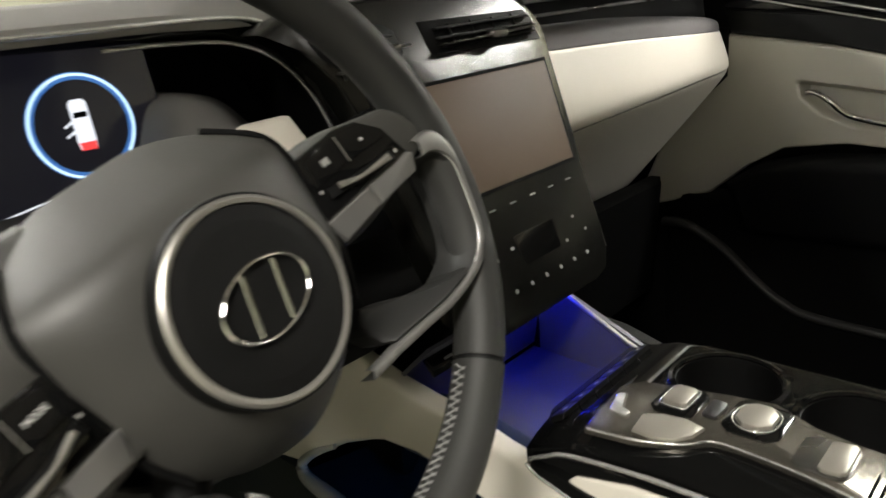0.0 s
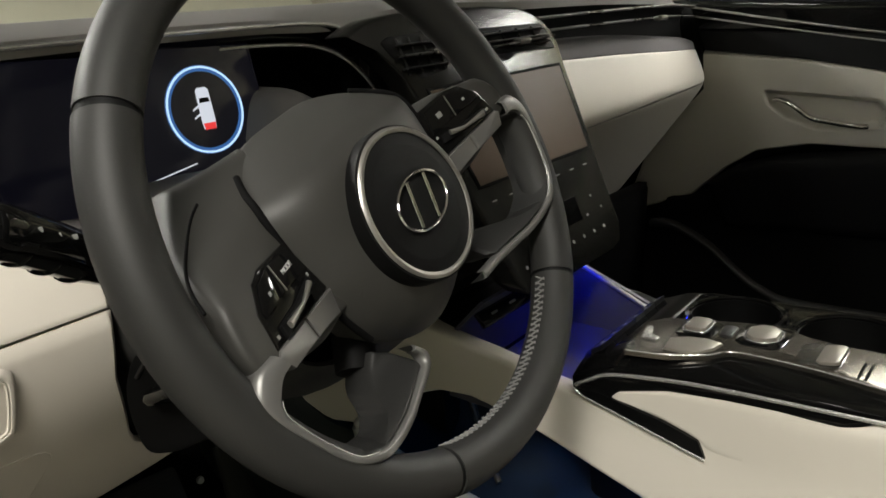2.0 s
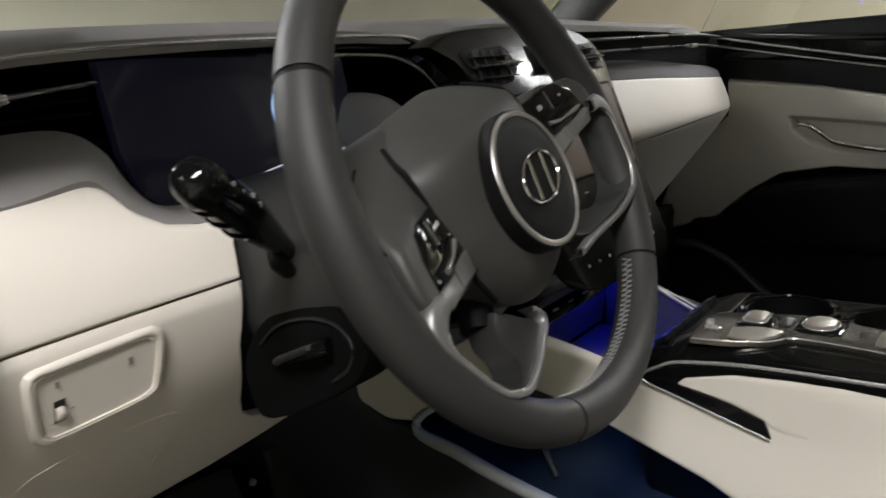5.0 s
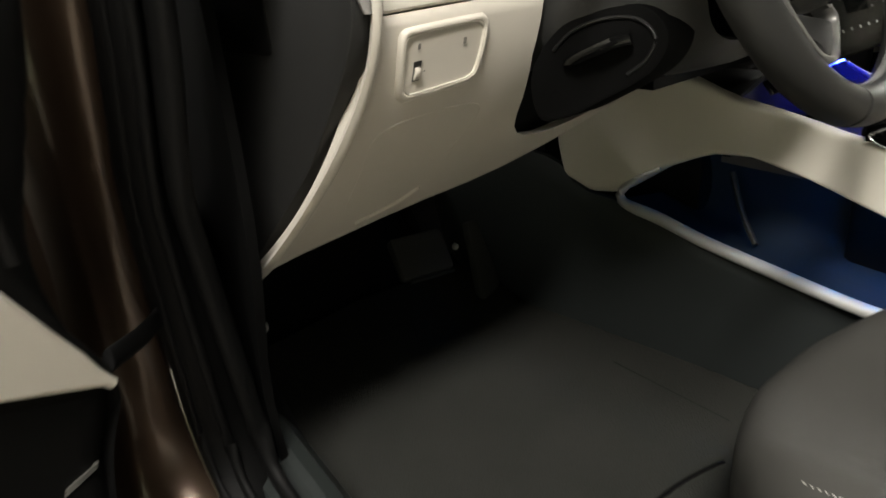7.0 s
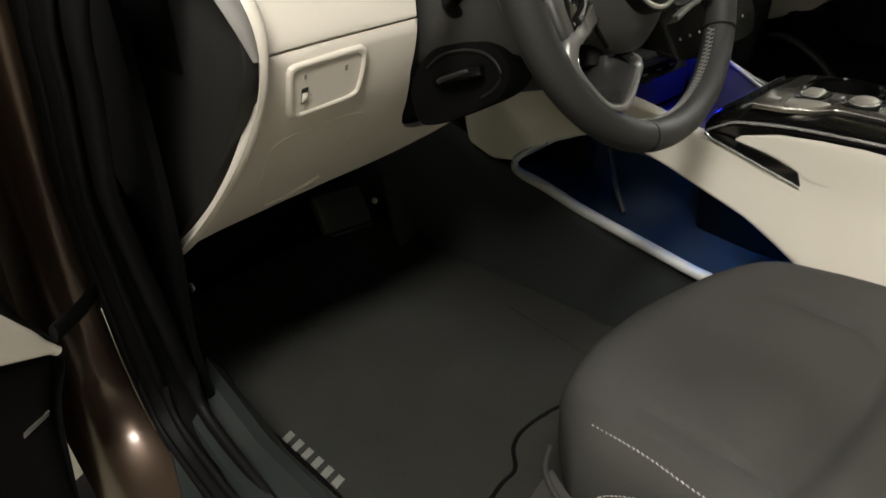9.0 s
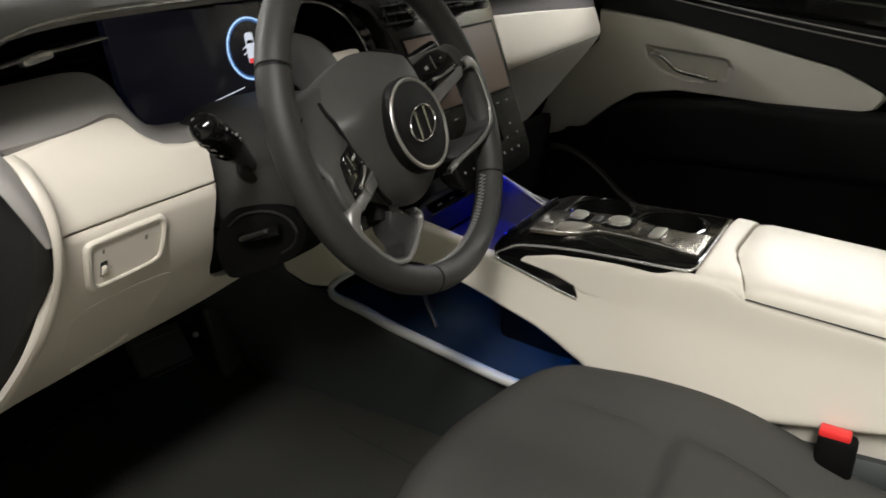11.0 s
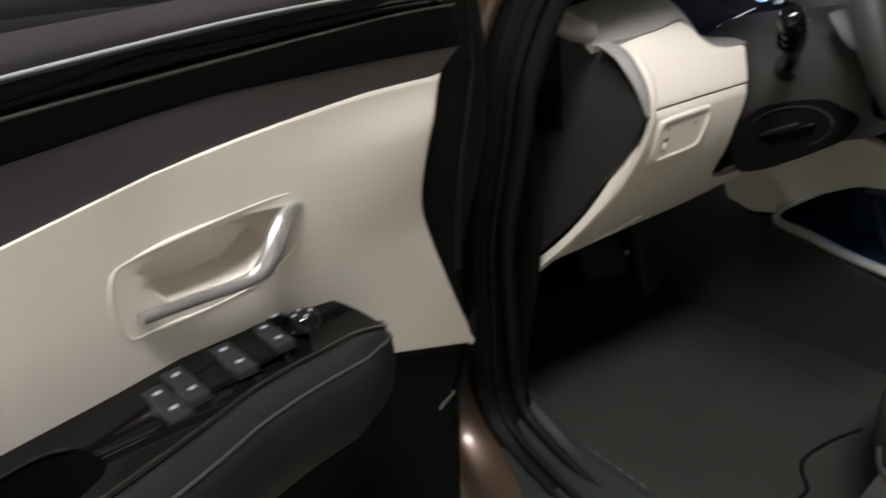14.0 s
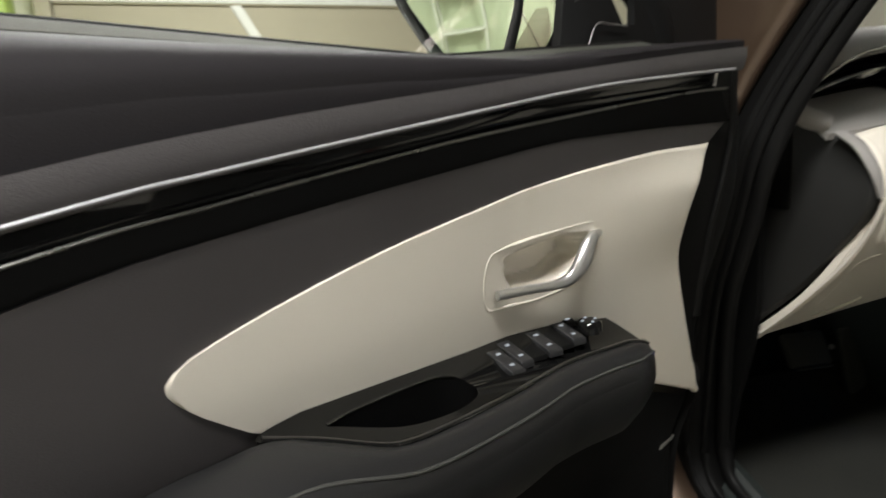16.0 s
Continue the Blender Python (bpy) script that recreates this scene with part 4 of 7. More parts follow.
# tray under the stack, lit blue
tray = thing("storage_tray", "open tray lit by blue ambient light below the stack", "tray", at=(0, 0.1, 0.68))
TRAYBLUE = material("tray_rubber", (0.05, 0.05, 0.06), 0.5, grain=0.1, scale=500)
part("tray_back", sheet_bm([[(-0.128, 0.150, 0.802), (0.100, 0.150, 0.802)], [(-0.128, 0.20, 0.755), (0.105, 0.20, 0.755)], [(-0.128, 0.215, 0.690), (0.108, 0.215, 0.690)]], 0.006, (0, 1, 0)), TRAYBLUE, tray)
part("tray_floor", sheet_bm([[(-0.128, 0.215, 0.685), (0.106, 0.215, 0.685)], [(-0.128, 0.08, 0.680), (0.104, 0.08, 0.680)], [(-0.128, 0.035, 0.70), (0.10, 0.035, 0.70)], [(-0.128, 0.025, 0.745), (0.10, 0.025, 0.745)]], 0.008, (0, 0, -1)), TRAYBLUE, tray)
part("tray_wall", sheet_bm([[(0.106, 0.205, 0.785), (0.106, 0.205, 0.68)], [(0.104, 0.16, 0.766), (0.106, 0.16, 0.68)], [(0.103, 0.06, 0.722), (0.104, 0.06, 0.68)]], 0.006, (1, 0, 0)), TRAYBLUE, tray)
part("tray_wall", sheet_bm([[(-0.126, 0.20, 0.760), (-0.126, 0.20, 0.68)], [(-0.126, 0.134, 0.746), (-0.126, 0.134, 0.68)], [(-0.126, 0.03, 0.725), (-0.126, 0.03, 0.68)]], 0.006, (-1, 0, 0)), TRAYBLUE, tray)
socket = part("socket_panel", box_bm(pose(-0.055, 0.168, 0.777, -38, 0, 0), 0.13, 0.006, 0.026, 0.002), GLOSS, tray, "gloss black socket strip")
for k in range(3):
    part("socket_print", box_bm(pose(-0.095 + 0.035 * k, 0.1635, 0.777, -38, 0, 0), 0.010, 0.002, 0.0025, 0), PRINT, socket)
tube("light_strip", [(-0.07, 0.166, 0.776), (0.02, 0.166, 0.776), (0.088, 0.166, 0.776)], BLUE, tray, 0.0013, 0.0013, "blue light strip", n=8)
tube("edge_trim", [(0.101, 0.165, 0.769), (0.100, 0.12, 0.747), (0.100, 0.072, 0.723), (0.100, 0.05, 0.722)], DSILVER, tray, 0.0025, 0.003, "thin silver edge", n=14)

# ---- passenger side of the dash ----


def on_pdash(a, b, d):
    """Section of the passenger side: a bright upper roll, folding under to a pad that leans forward."""
    sp = lambda x, k: (x + math.sqrt(x * x + k * k)) / 2
    y = 0.2205 + 0.42 * (b - 0.955) + 1.30 * sp(0.938 - b, 0.014)
    return Vector((a, y + d + 5 * max(0, a - 0.665) ** 2, b))


patch("passenger_panel", [(0.175, 1.026), (0.40, 1.016), (0.66, 1.000), (0.700, 0.9975), (0.722, 0.996)], [(0.150, 0.9185), (0.20, 0.921), (0.40, 0.926), (0.66, 0.935), (0.745, 0.941)], [(0.175, 1.026), (0.150, 0.9185)], [(0.722, 0.996), (0.736, 0.968), (0.745, 0.941)], on_pdash, WHITE, dash, "cream vinyl passenger panel", thick=0.018, r=0.004, n=40, m=36)
patch("passenger_lower", [(0.150, 0.9175), (0.20, 0.920), (0.40, 0.925), (0.66, 0.934), (0.740, 0.940)], [(0.112, 0.738), (0.30, 0.732), (0.55, 0.724), (0.720, 0.718)], [(0.150, 0.9175), (0.112, 0.738)], [(0.740, 0.940), (0.730, 0.86), (0.720, 0.718)], on_pdash, SHADED_CREAM, dash, "cream lower dash pad in a shaded tone", thick=0.012, r=0.001, n=30, m=30)
patch("glove_box", [(0.10, 0.745), (0.712, 0.735)], [(0.10, 0.50), (0.712, 0.50)], [(0.10, 0.745), (0.10, 0.50)], [(0.712, 0.735), (0.712, 0.50)], lambda a, b, d: Vector((a, 0.345 + 0.10 * (0.74 - b) + d, b)), BLACK, dash, "black glove box", thick=0.03, r=0.01)
LEDGE = material("plum_grey_soft_band", (0.105, 0.098, 0.100), 0.8, grain=0.25, scale=1000, blotch=0.06, spec=0.12)
part("passenger_ledge", sheet_bm(loft([[(0.172, 0.2525, 1.0262), (0.40, 0.2485, 1.0162), (0.66, 0.2415, 1.0002), (0.722, 0.2560, 0.9962)], [(0.172, 0.2610, 1.040), (0.40, 0.2575, 1.032), (0.66, 0.2520, 1.0145), (0.730, 0.2600, 1.0075)], [(0.172, 0.272, 1.053), (0.40, 0.270, 1.045), (0.66, 0.268, 1.024), (0.732, 0.272, 1.015)], [(0.172, 0.290, 1.056), (0.40, 0.290, 1.048), (0.66, 0.290, 1.027), (0.732, 0.290, 1.018)]], 14, 30), 0.006, (0, 0.3, -1)), LEDGE, dash, "plum grey soft band above the cream panel")
pv = part("passenger_vent", sheet_bm(loft([[(0.165, 0.262, 1.096), (0.40, 0.262, 1.092), (0.715, 0.268, 1.078)], [(0.165, 0.275, 1.07), (0.40, 0.275, 1.066), (0.715, 0.28, 1.05)], [(0.168, 0.276, 1.042), (0.40, 0.276, 1.034), (0.72, 0.278, 1.016)]], 10, 30), 0.006, (0, 1, 0)), GROOVE, dash, "long black passenger vent band")
tube("vane", [(0.165, 0.250, 1.083), (0.40, 0.250, 1.083), (0.60, 0.250, 1.081), (0.715, 0.254, 1.074)], VANE, pv, 0.006, 0.0022, n=30)
tube("vane", [(0.172, 0.250, 1.066), (0.40, 0.250, 1.065), (0.60, 0.250, 1.062), (0.715, 0.254, 1.056)], VANE, pv, 0.006, 0.0018, n=30)
part("vane_tab", box_bm(pose(0.555, 0.246, 1.062), 0.028, 0.014, 0.008, 0.003), DSILVER, pv)

# ---- passenger door ----
pdoor = thing("passenger_door", "closed passenger door with cream and black trim", "car door", at=(0.76, -0.1, 0.4))
PDX = 0.715


def on_pdoor(a, b, d):
    return Vector((PDX + d + 0.012 * math.sin((b - 0.75) * 6), a, b))


PREC = [(0.128, 0.915), (0.04, 0.905), (-0.060, 0.892), (-0.072, 0.872), (-0.062, 0.842), (0.03, 0.838), (0.085, 0.858), (0.118, 0.885)]


def on_ptrim(a, b, d):
    return on_pdoor(a, b, d + 0.024 * soft_in(a, b, PREC, 0.010))


patch("trim_panel", [(0.290, 0.998), (0.075, 0.966), (-0.08, 0.932), (-0.28, 0.882), (-0.372, 0.838)], [(0.410, 0.668), (0.330, 0.690), (0.262, 0.712), (0.200, 0.766), (0.14, 0.802), (0.045, 0.815), (-0.10, 0.806), (-0.291, 0.791), (-0.36, 0.808)], [(0.290, 0.998), (0.31, 0.91), (0.36, 0.80), (0.410, 0.668)], [(-0.372, 0.838), (-0.372, 0.825), (-0.36, 0.808)], on_ptrim, SHADED_CREAM, pdoor, "cream door trim panel in a shaded tone", thick=0.035, r=0.006, n=170, m=90)
patch("dark_trim", [(0.25, 1.03), (-0.163, 0.985), (-0.45, 0.945), (-1.0, 0.88)], [(0.238, 0.992), (0.075, 0.968), (-0.08, 0.934), (-0.28, 0.884), (-0.372, 0.840), (-0.40, 0.80), (-1.0, 0.70)], [(0.25, 1.03), (0.238, 0.992)], [(-1.0, 0.88), (-1.0, 0.70)], on_pdoor, BLACK, pdoor, "black upper door trim", thick=0.015, r=0.003, n=30)
patch("gloss_band", [(0.27, 1.085), (-0.073, 1.045), (-0.45, 1.00), (-1.0, 0.945)], [(0.25, 1.032), (-0.163, 0.987), (-0.45, 0.947), (-1.0, 0.882)], [(0.27, 1.085), (0.25, 1.032)], [(-1.0, 0.945), (-1.0, 0.882)], lambda a, b, d: on_pdoor(a, b, d + 0.004), GLOSS, pdoor, "gloss black trim band", thick=0.01, r=0.002, n=24, m=6)
tube("silver_strip", [(PDX + 0.008, 0.264, 1.074), (PDX + 0.008, -0.073, 0.997), (PDX + 0.008, -0.45, 0.93), (PDX + 0.008, -1.0, 0.86)], DSILVER, pdoor, 0.002, 0.0022, n=24)
tube("silver_strip", [(PDX + 0.008, 0.264, 1.058), (PDX + 0.008, -0.073, 0.984), (PDX + 0.008, -0.45, 0.915), (PDX + 0.008, -1.0, 0.84)], DSILVER, pdoor, 0.002, 0.0018, n=24)
patch("armrest", [(0.222, 0.742), (0.175, 0.775), (0.09, 0.795), (-0.08, 0.805), (-0.5, 0.80)], [(0.19, 0.66), (-0.5, 0.66)], [(0.222, 0.742), (0.19, 0.66)], [(-0.5, 0.80), (-0.5, 0.66)], lambda a, b, d: on_pdoor(a, b, d - 0.035), BLACK, pdoor, "black padded armrest", thick=0.05, r=0.015, curve=False)
tube("bin_ridge", [(PDX - 0.008, y, z) for y, z in ((0.345, 0.650), (0.310, 0.652), (0.277, 0.641), (0.225, 0.612), (0.168, 0.563), (0.118, 0.530), (0.04, 0.512), (-0.30, 0.505))], SHROUD, pdoor, 0.014, 0.009, "dark grey ridge of the door bin", n=50)
patch("lower_trim", [(0.345, 0.72), (-1.0, 0.72)], [(0.345, 0.34), (-1.0, 0.34)], [(0.345, 0.72), (0.345, 0.34)], [(-1.0, 0.72), (-1.0, 0.34)], on_pdoor, BLACK, pdoor, "black lower door trim", thick=0.02, r=0.01)
patch("door_skin", [(0.33, 1.09), (-1.0, 1.06)], [(0.33, 0.34), (-1.0, 0.34)], [(0.33, 1.09), (0.33, 0.34)], [(-1.0, 1.06), (-1.0, 0.34)], lambda a, b, d: Vector((PDX + 0.05 + d, a, b)), BLACK, pdoor, thick=0.05, r=0.01)
tube("door_handle", [(PDX - 0.004, 0.104, 0.897), (PDX - 0.012, 0.090, 0.898), (PDX - 0.016, 0.070, 0.888), (PDX - 0.018, 0.050, 0.872), (PDX - 0.016, 0.030, 0.862), (PDX - 0.014, -0.03, 0.850), (PDX - 0.008, -0.045, 0.848)], CHROME, pdoor, 0.0062, 0.0050, "chrome pull handle", n=30)
part("window_glass", sheet_bm([[(0.735, 0.30, 1.08), (0.735, -0.3, 1.07), (0.735, -1.0, 1.05)], [(0.66, 0.10, 1.40), (0.62, -0.3, 1.50), (0.62, -1.0, 1.48)]], 0.004, (1, 0, 0)), GLASS, pdoor, "clear side window glass").visible_shadow = False

# ---- console ----
console = thing("centre_console", "cream and gloss black centre console with armrest", "console", at=(0, -0.2, 0.34))
CX = -0.135


def on_side(a, b, d):
    return Vector((-0.140 + d - 0.12 * max(0, 0.70 - b) - 0.05 * max(0, a - 0.1), a, b))


# upper cream side, above the pocket
patch("side_panel", [(0.470, 0.690), (0.43, 0.740), (0.37, 0.780), (0.31, 0.795), (0.264, 0.788), (0.202, 0.764), (0.134, 0.750), (0.066, 0.733), (0.040, 0.729), (0.0, 0.735), (-0.05, 0.757), (-0.104, 0.762), (-0.215, 0.764), (-0.236, 0.766), (-0.262, 0.7655), (-0.280, 0.761), (-0.298, 0.753), (-0.32, 0.7475), (-0.42, 0.7395), (-0.75, 0.713)],
      [(0.457, 0.644), (0.444, 0.626), (0.400, 0.610), (0.346, 0.618), (0.28, 0.664), (0.221, 0.690), (0.166, 0.693), (0.088, 0.674), (-0.032, 0.636), (-0.093, 0.604), (-0.14, 0.575), (-0.31, 0.585), (-0.483, 0.622), (-0.75, 0.63)],
      [(0.470, 0.690), (0.465, 0.668), (0.457, 0.644)], [(-0.75, 0.713), (-0.75, 0.63)], on_side, WHITE, console, "cream vinyl console side", thick=0.02, r=0.006, n=64, m=18)
# lip under the pocket and the dark lower side
patch("lower_side", [(0.75, 0.66), (0.50, 0.652), (0.457, 0.640), (0.444, 0.622), (0.400, 0.606), (0.345, 0.604), (0.214, 0.572), (0.118, 0.553), (0.007, 0.536), (-0.06, 0.540), (-0.10, 0.56), (-0.75, 0.60)], [(0.75, 0.40), (0.48, 0.33), (-0.75, 0.33)], [(0.75, 0.66), (0.75, 0.40)], [(-0.75, 0.60), (-0.75, 0.33)], lambda a, b, d: on_side(a, b, d + 0.30 * max(0, 0.55 - b)), CONSOLEDARK, console, "grey plastic lower console side", thick=0.015, r=0.005, n=50, m=12)
tube("pocket_rim", [on_side(a, b, -0.002) for a, b in ((0.286, 0.662), (0.318, 0.644), (0.342, 0.624), (0.344, 0.611), (0.330, 0.603), (0.28, 0.594), (0.214, 0.577), (0.118, 0.559), (0.007, 0.543), (-0.05, 0.545), (-0.10, 0.563))], SILVER, console, 0.009, 0.0085, "satin silver pocket rim", n=70, taper=lambda t: 0.35 + 0.65 * min(1.0, max(0.0, t - 0.02) * 5))
pocket = sheet_bm(loft([[on_side(a, b, 0.004) for a, b in ((0.345, 0.618), (0.28, 0.668), (0.221, 0.694), (0.166, 0.697), (0.088, 0.678), (-0.032, 0.640), (-0.10, 0.600))],
    [on_side(a, b, 0.05) for a, b in ((0.33, 0.640), (0.27, 0.69), (0.221, 0.72), (0.166, 0.722), (0.088, 0.705), (-0.032, 0.672), (-0.09, 0.64))],
    [on_side(a, b, 0.10) for a, b in ((0.33, 0.630), (0.27, 0.65), (0.221, 0.67), (0.166, 0.67), (0.088, 0.655), (-0.032, 0.63), (-0.09, 0.60))],
    [on_side(a, b, 0.10) for a, b in ((0.33, 0.600), (0.27, 0.585), (0.221, 0.575), (0.166, 0.565), (0.088, 0.555), (-0.032, 0.545), (-0.09, 0.56))],
    [on_side(a, b, 0.004) for a, b in ((0.345, 0.608), (0.28, 0.588), (0.221, 0.572), (0.166, 0.562), (0.088, 0.550), (-0.032, 0.538), (-0.10, 0.560))]], 20, 40), 0.005, (1, 0, 0))
# Lining colour is tinted blue to deepen the blue light's glow.
POCKET = material("blue_tinted_lining", (0.009, 0.017, 0.030), 0.75, spec=0.2, grain=0.2, scale=700)
part("side_pocket", pocket, POCKET, console, "open side pocket lit blue", 60)
tube("light_strip", [on_side(a, b, 0.025) for a, b in ((0.005, 0.660), (-0.025, 0.650), (-0.055, 0.636))], DEEPBLUE, console, 0.0022, 0.0022, n=8)
tube("pocket_rib", [on_side(0.222, 0.650, 0.07), on_side(0.196, 0.60, 0.060), on_side(0.166, 0.568, 0.045)], CHAR, console, 0.004, 0.004, n=8)
# gloss upper deck
top_l = [(0.045, 0.745), (0.030, 0.752), (0.005, 0.762), (-0.05, 0.770), (-0.104, 0.773), (-0.17, 0.774), (-0.215, 0.773), (-0.236, 0.772)]


def deck_z(x, y):
    e = poly_at([(p[0], p[1], 0) for p in top_l[::1]], max(0.0, min(1.0, (0.045 - y) / 0.281))).y
    e = min(e, 0.768) - 0.9 * max(0.0, x - 0.048) if x > 0.02 else e
    crown = min(1.0, (0.134 - abs(x)) / 0.045)
    return e + min(0.012, 0.7765 - e if e < 0.7765 else 0.0) * (1 - (1 - max(0, crown)) ** 2)


def disc(cx, cy, r):
    return [(cx + r * math.cos(2 * math.pi * k / 28), cy + r * math.sin(2 * math.pi * k / 28)) for k in range(28)]


CUPS = ((-0.001, -0.066, 0.042), (-0.012, -0.171, 0.043))
WELLS = [disc(x, y, r + 0.0045) for x, y, r in CUPS]
patch("top_deck", [(-0.134, 0.045), (0.134, 0.045)], [(-0.134, -0.238), (0.134, -0.238)], [(-0.134, 0.045), (-0.134, -0.238)], [(0.134, 0.045), (0.134, -0.238)], lambda a, b, d: Vector((a, b, deck_z(a, b) - d - 0.06 * max(soft_in(a, b, w, 0.006) for w in WELLS))), GLOSS, console, "gloss black console deck", thick=0.075, r=0.001, n=80, m=80)
hair = [(CX - 0.003, 0.040, 0.738), (CX - 0.003, 0.022, 0.748), (CX - 0.003, 0.002, 0.757), (CX - 0.003, -0.054, 0.7645), (CX - 0.003, -0.104, 0.767), (CX - 0.003, -0.17, 0.768), (CX - 0.003, -0.215, 0.7685), (CX - 0.001, -0.231, 0.7695), (CX + 0.008, -0.2385, 0.7730), (CX + 0.03, -0.2395, 0.7775), (-0.05, -0.2395, 0.7785), (0.010, -0.2395, 0.7785)]
tube("silver_strip", hair, BRIGHT, console, 0.0017, 0.0019, "bright silver hairpin strip", n=70)
plate("black_blade", [(0.036, 0.7375), (0.012, 0.7385), (-0.006, 0.7345), (-0.05, 0.7255), (-0.082, 0.7150), (-0.088, 0.6985), (-0.052, 0.7085), (0.004, 0.7245), (0.030, 0.7315)], lambda a, b, d: Vector((CX - 0.0085 + d, a, b)), GLOSS, console, 0.006, 0.0008, 0, "gloss black blade")
tube("silver_strip", [(CX - 0.0085, 0.039, 0.738), (CX - 0.0085, 0.030, 0.731), (CX - 0.0085, 0.004, 0.7238), (CX - 0.0085, -0.052, 0.7078), (CX - 0.0085, -0.088, 0.6978)], BRIGHT, console, 0.0011, 0.0013, n=20)
patch("black_inlay", [(0.034, 0.741), (0.0, 0.756), (-0.05, 0.7625), (-0.215, 0.7665)], [(0.034, 0.735), (0.0, 0.728), (-0.05, 0.714), (-0.084, 0.703)], [(0.034, 0.741), (0.034, 0.735)], [(-0.215, 0.7665), (-0.085, 0.7045)], lambda a, b, d: Vector((CX - 0.0035 + d, a, b)), GLOSS, console, thick=0.006, r=0.001, n=24, m=8)
patch("side_inlay", [(0.0, 0.736), (-0.006, 0.742), (-0.053, 0.754), (-0.104, 0.758), (-0.21, 0.7605), (-0.26, 0.762)], [(0.0, 0.7355), (-0.05, 0.7265), (-0.078, 0.716), (-0.092, 0.704), (-0.14, 0.70), (-0.26, 0.70)], [(0.0, 0.736), (0.0, 0.7355)], [(-0.26, 0.762), (-0.26, 0.70)], lambda a, b, d: Vector((CX - 0.0064 + d + 0.02 * max(0, -0.05 - a), a, b)), WHITE, console, thick=0.01, r=0.001, n=28, m=10)


def on_deck(a, b, d):
    return Vector((a, b, 0.7815 - d))


def quad(x0, y0, x1, y1, cut=0.18):
    """A rectangle with its corners cut."""
    c = cut * min(abs(x1 - x0), abs(y1 - y0))
    return [(x0 + c, y0), (x1 - c, y0), (x1, y0 + c), (x1, y1 - c), (x1 - c, y1), (x0 + c, y1), (x0, y1 - c), (x0, y0 + c)]


plate("shift_panel", [(-0.128, -0.008), (-0.060, 0.000), (-0.044, -0.012), (-0.036, -0.040), (-0.026, -0.080), (-0.020, -0.112), (-0.036, -0.146), (-0.042, -0.176), (-0.044, -0.203), (-0.040, -0.234), (-0.110, -0.234), (-0.107, -0.211), (-0.096, -0.164), (-0.091, -0.118), (-0.093, -0.092), (-0.108, -0.076), (-0.122, -0.046)], on_deck, SHIFTSILVER, console, 0.006, 0.002, 0, "warm grey satin shift button panel")
tube("panel_edge", [on_deck(a, b, 0.0008) for a, b in ((-0.128, -0.010), (-0.122, -0.046), (-0.108, -0.0765), (-0.093, -0.092), (-0.0915, -0.118), (-0.0965, -0.164), (-0.1075, -0.211), (-0.1105, -0.233))], BRIGHT, console, 0.0007, 0.0009, "thin bright panel edge", n=50)
for pts, cap in ((quad(-0.079, -0.068, -0.034, -0.034), quad(-0.068, -0.060, -0.040, -0.040)), (quad(-0.076, -0.130, -0.026, -0.088), quad(-0.067, -0.122, -0.035, -0.095, 0.3))):
    f = plate("shift_button", pts, lambda a, b, d: on_deck(a, b, d - 0.0012), GLOSS, console, 0.003, 0.001, 0, "shift button in a gloss black rim")
    c = (sum(q[0] for q in cap) / len(cap), sum(q[1] for q in cap) / len(cap))
    tube("button_rim", [on_deck(c[0] + (a - c[0]) * 1.12, c[1] + (b - c[1]) * 1.12, -0.0022) for a, b in cap], BRIGHT, f, 0.0006, 0.0008, n=40, closed=True)
    plate("button_cap", cap, lambda a, b, d: on_deck(a, b, d - 0.0055), BUTTON, f, 0.005, 0.002, 0, "pale satin cap")
plate("shift_button", quad(-0.066, -0.084, -0.042, -0.072), lambda a, b, d: on_deck(a, b, d - 0.0022), KEYGREY, console, 0.003, 0.001)
plate("shift_button", [(-0.114, -0.040), (-0.092, -0.037), (-0.083, -0.050), (-0.080, -0.068), (-0.084, -0.083), (-0.098, -0.080), (-0.111, -0.070), (-0.115, -0.055)], lambda a, b, d: on_deck(a, b, d - 0.003), BUTTON, console, 0.004, 0.002, 0, "pale slim park button")
plate("shift_button", [(-0.098, -0.012), (-0.074, -0.006), (-0.072, -0.012), (-0.092, -0.020), (-0.094, -0.028), (-0.100, -0.027)], lambda a, b, d: on_deck(a, b, d - 0.0022), BRIGHT, console, 0.003, 0.001)
plate("finger_slot", quad(-0.091, -0.180, -0.047, -0.143), lambda a, b, d: on_deck(a, b, d - 0.0008), VANE, console, 0.002, 0.001, 0, "satin silver parking brake switch")
plate("finger_key", quad(-0.088, -0.178, -0.050, -0.160), lambda a, b, d: on_deck(a, b, d - 0.0030 - 0.10 * max(0.0, -0.158 - b)), BUTTON, console, 0.003, 0.0015, 0, "bright satin pull key")
for dy in (0.0, 0.0055):
    plate("slot_line", [(-0.100, -0.193 - dy), (-0.070, -0.193 - dy), (-0.070, -0.195 - dy), (-0.100, -0.195 - dy)], lambda a, b, d: on_deck(a, b, d - 0.0008), GLOSS, console, 0.001, 0.0)
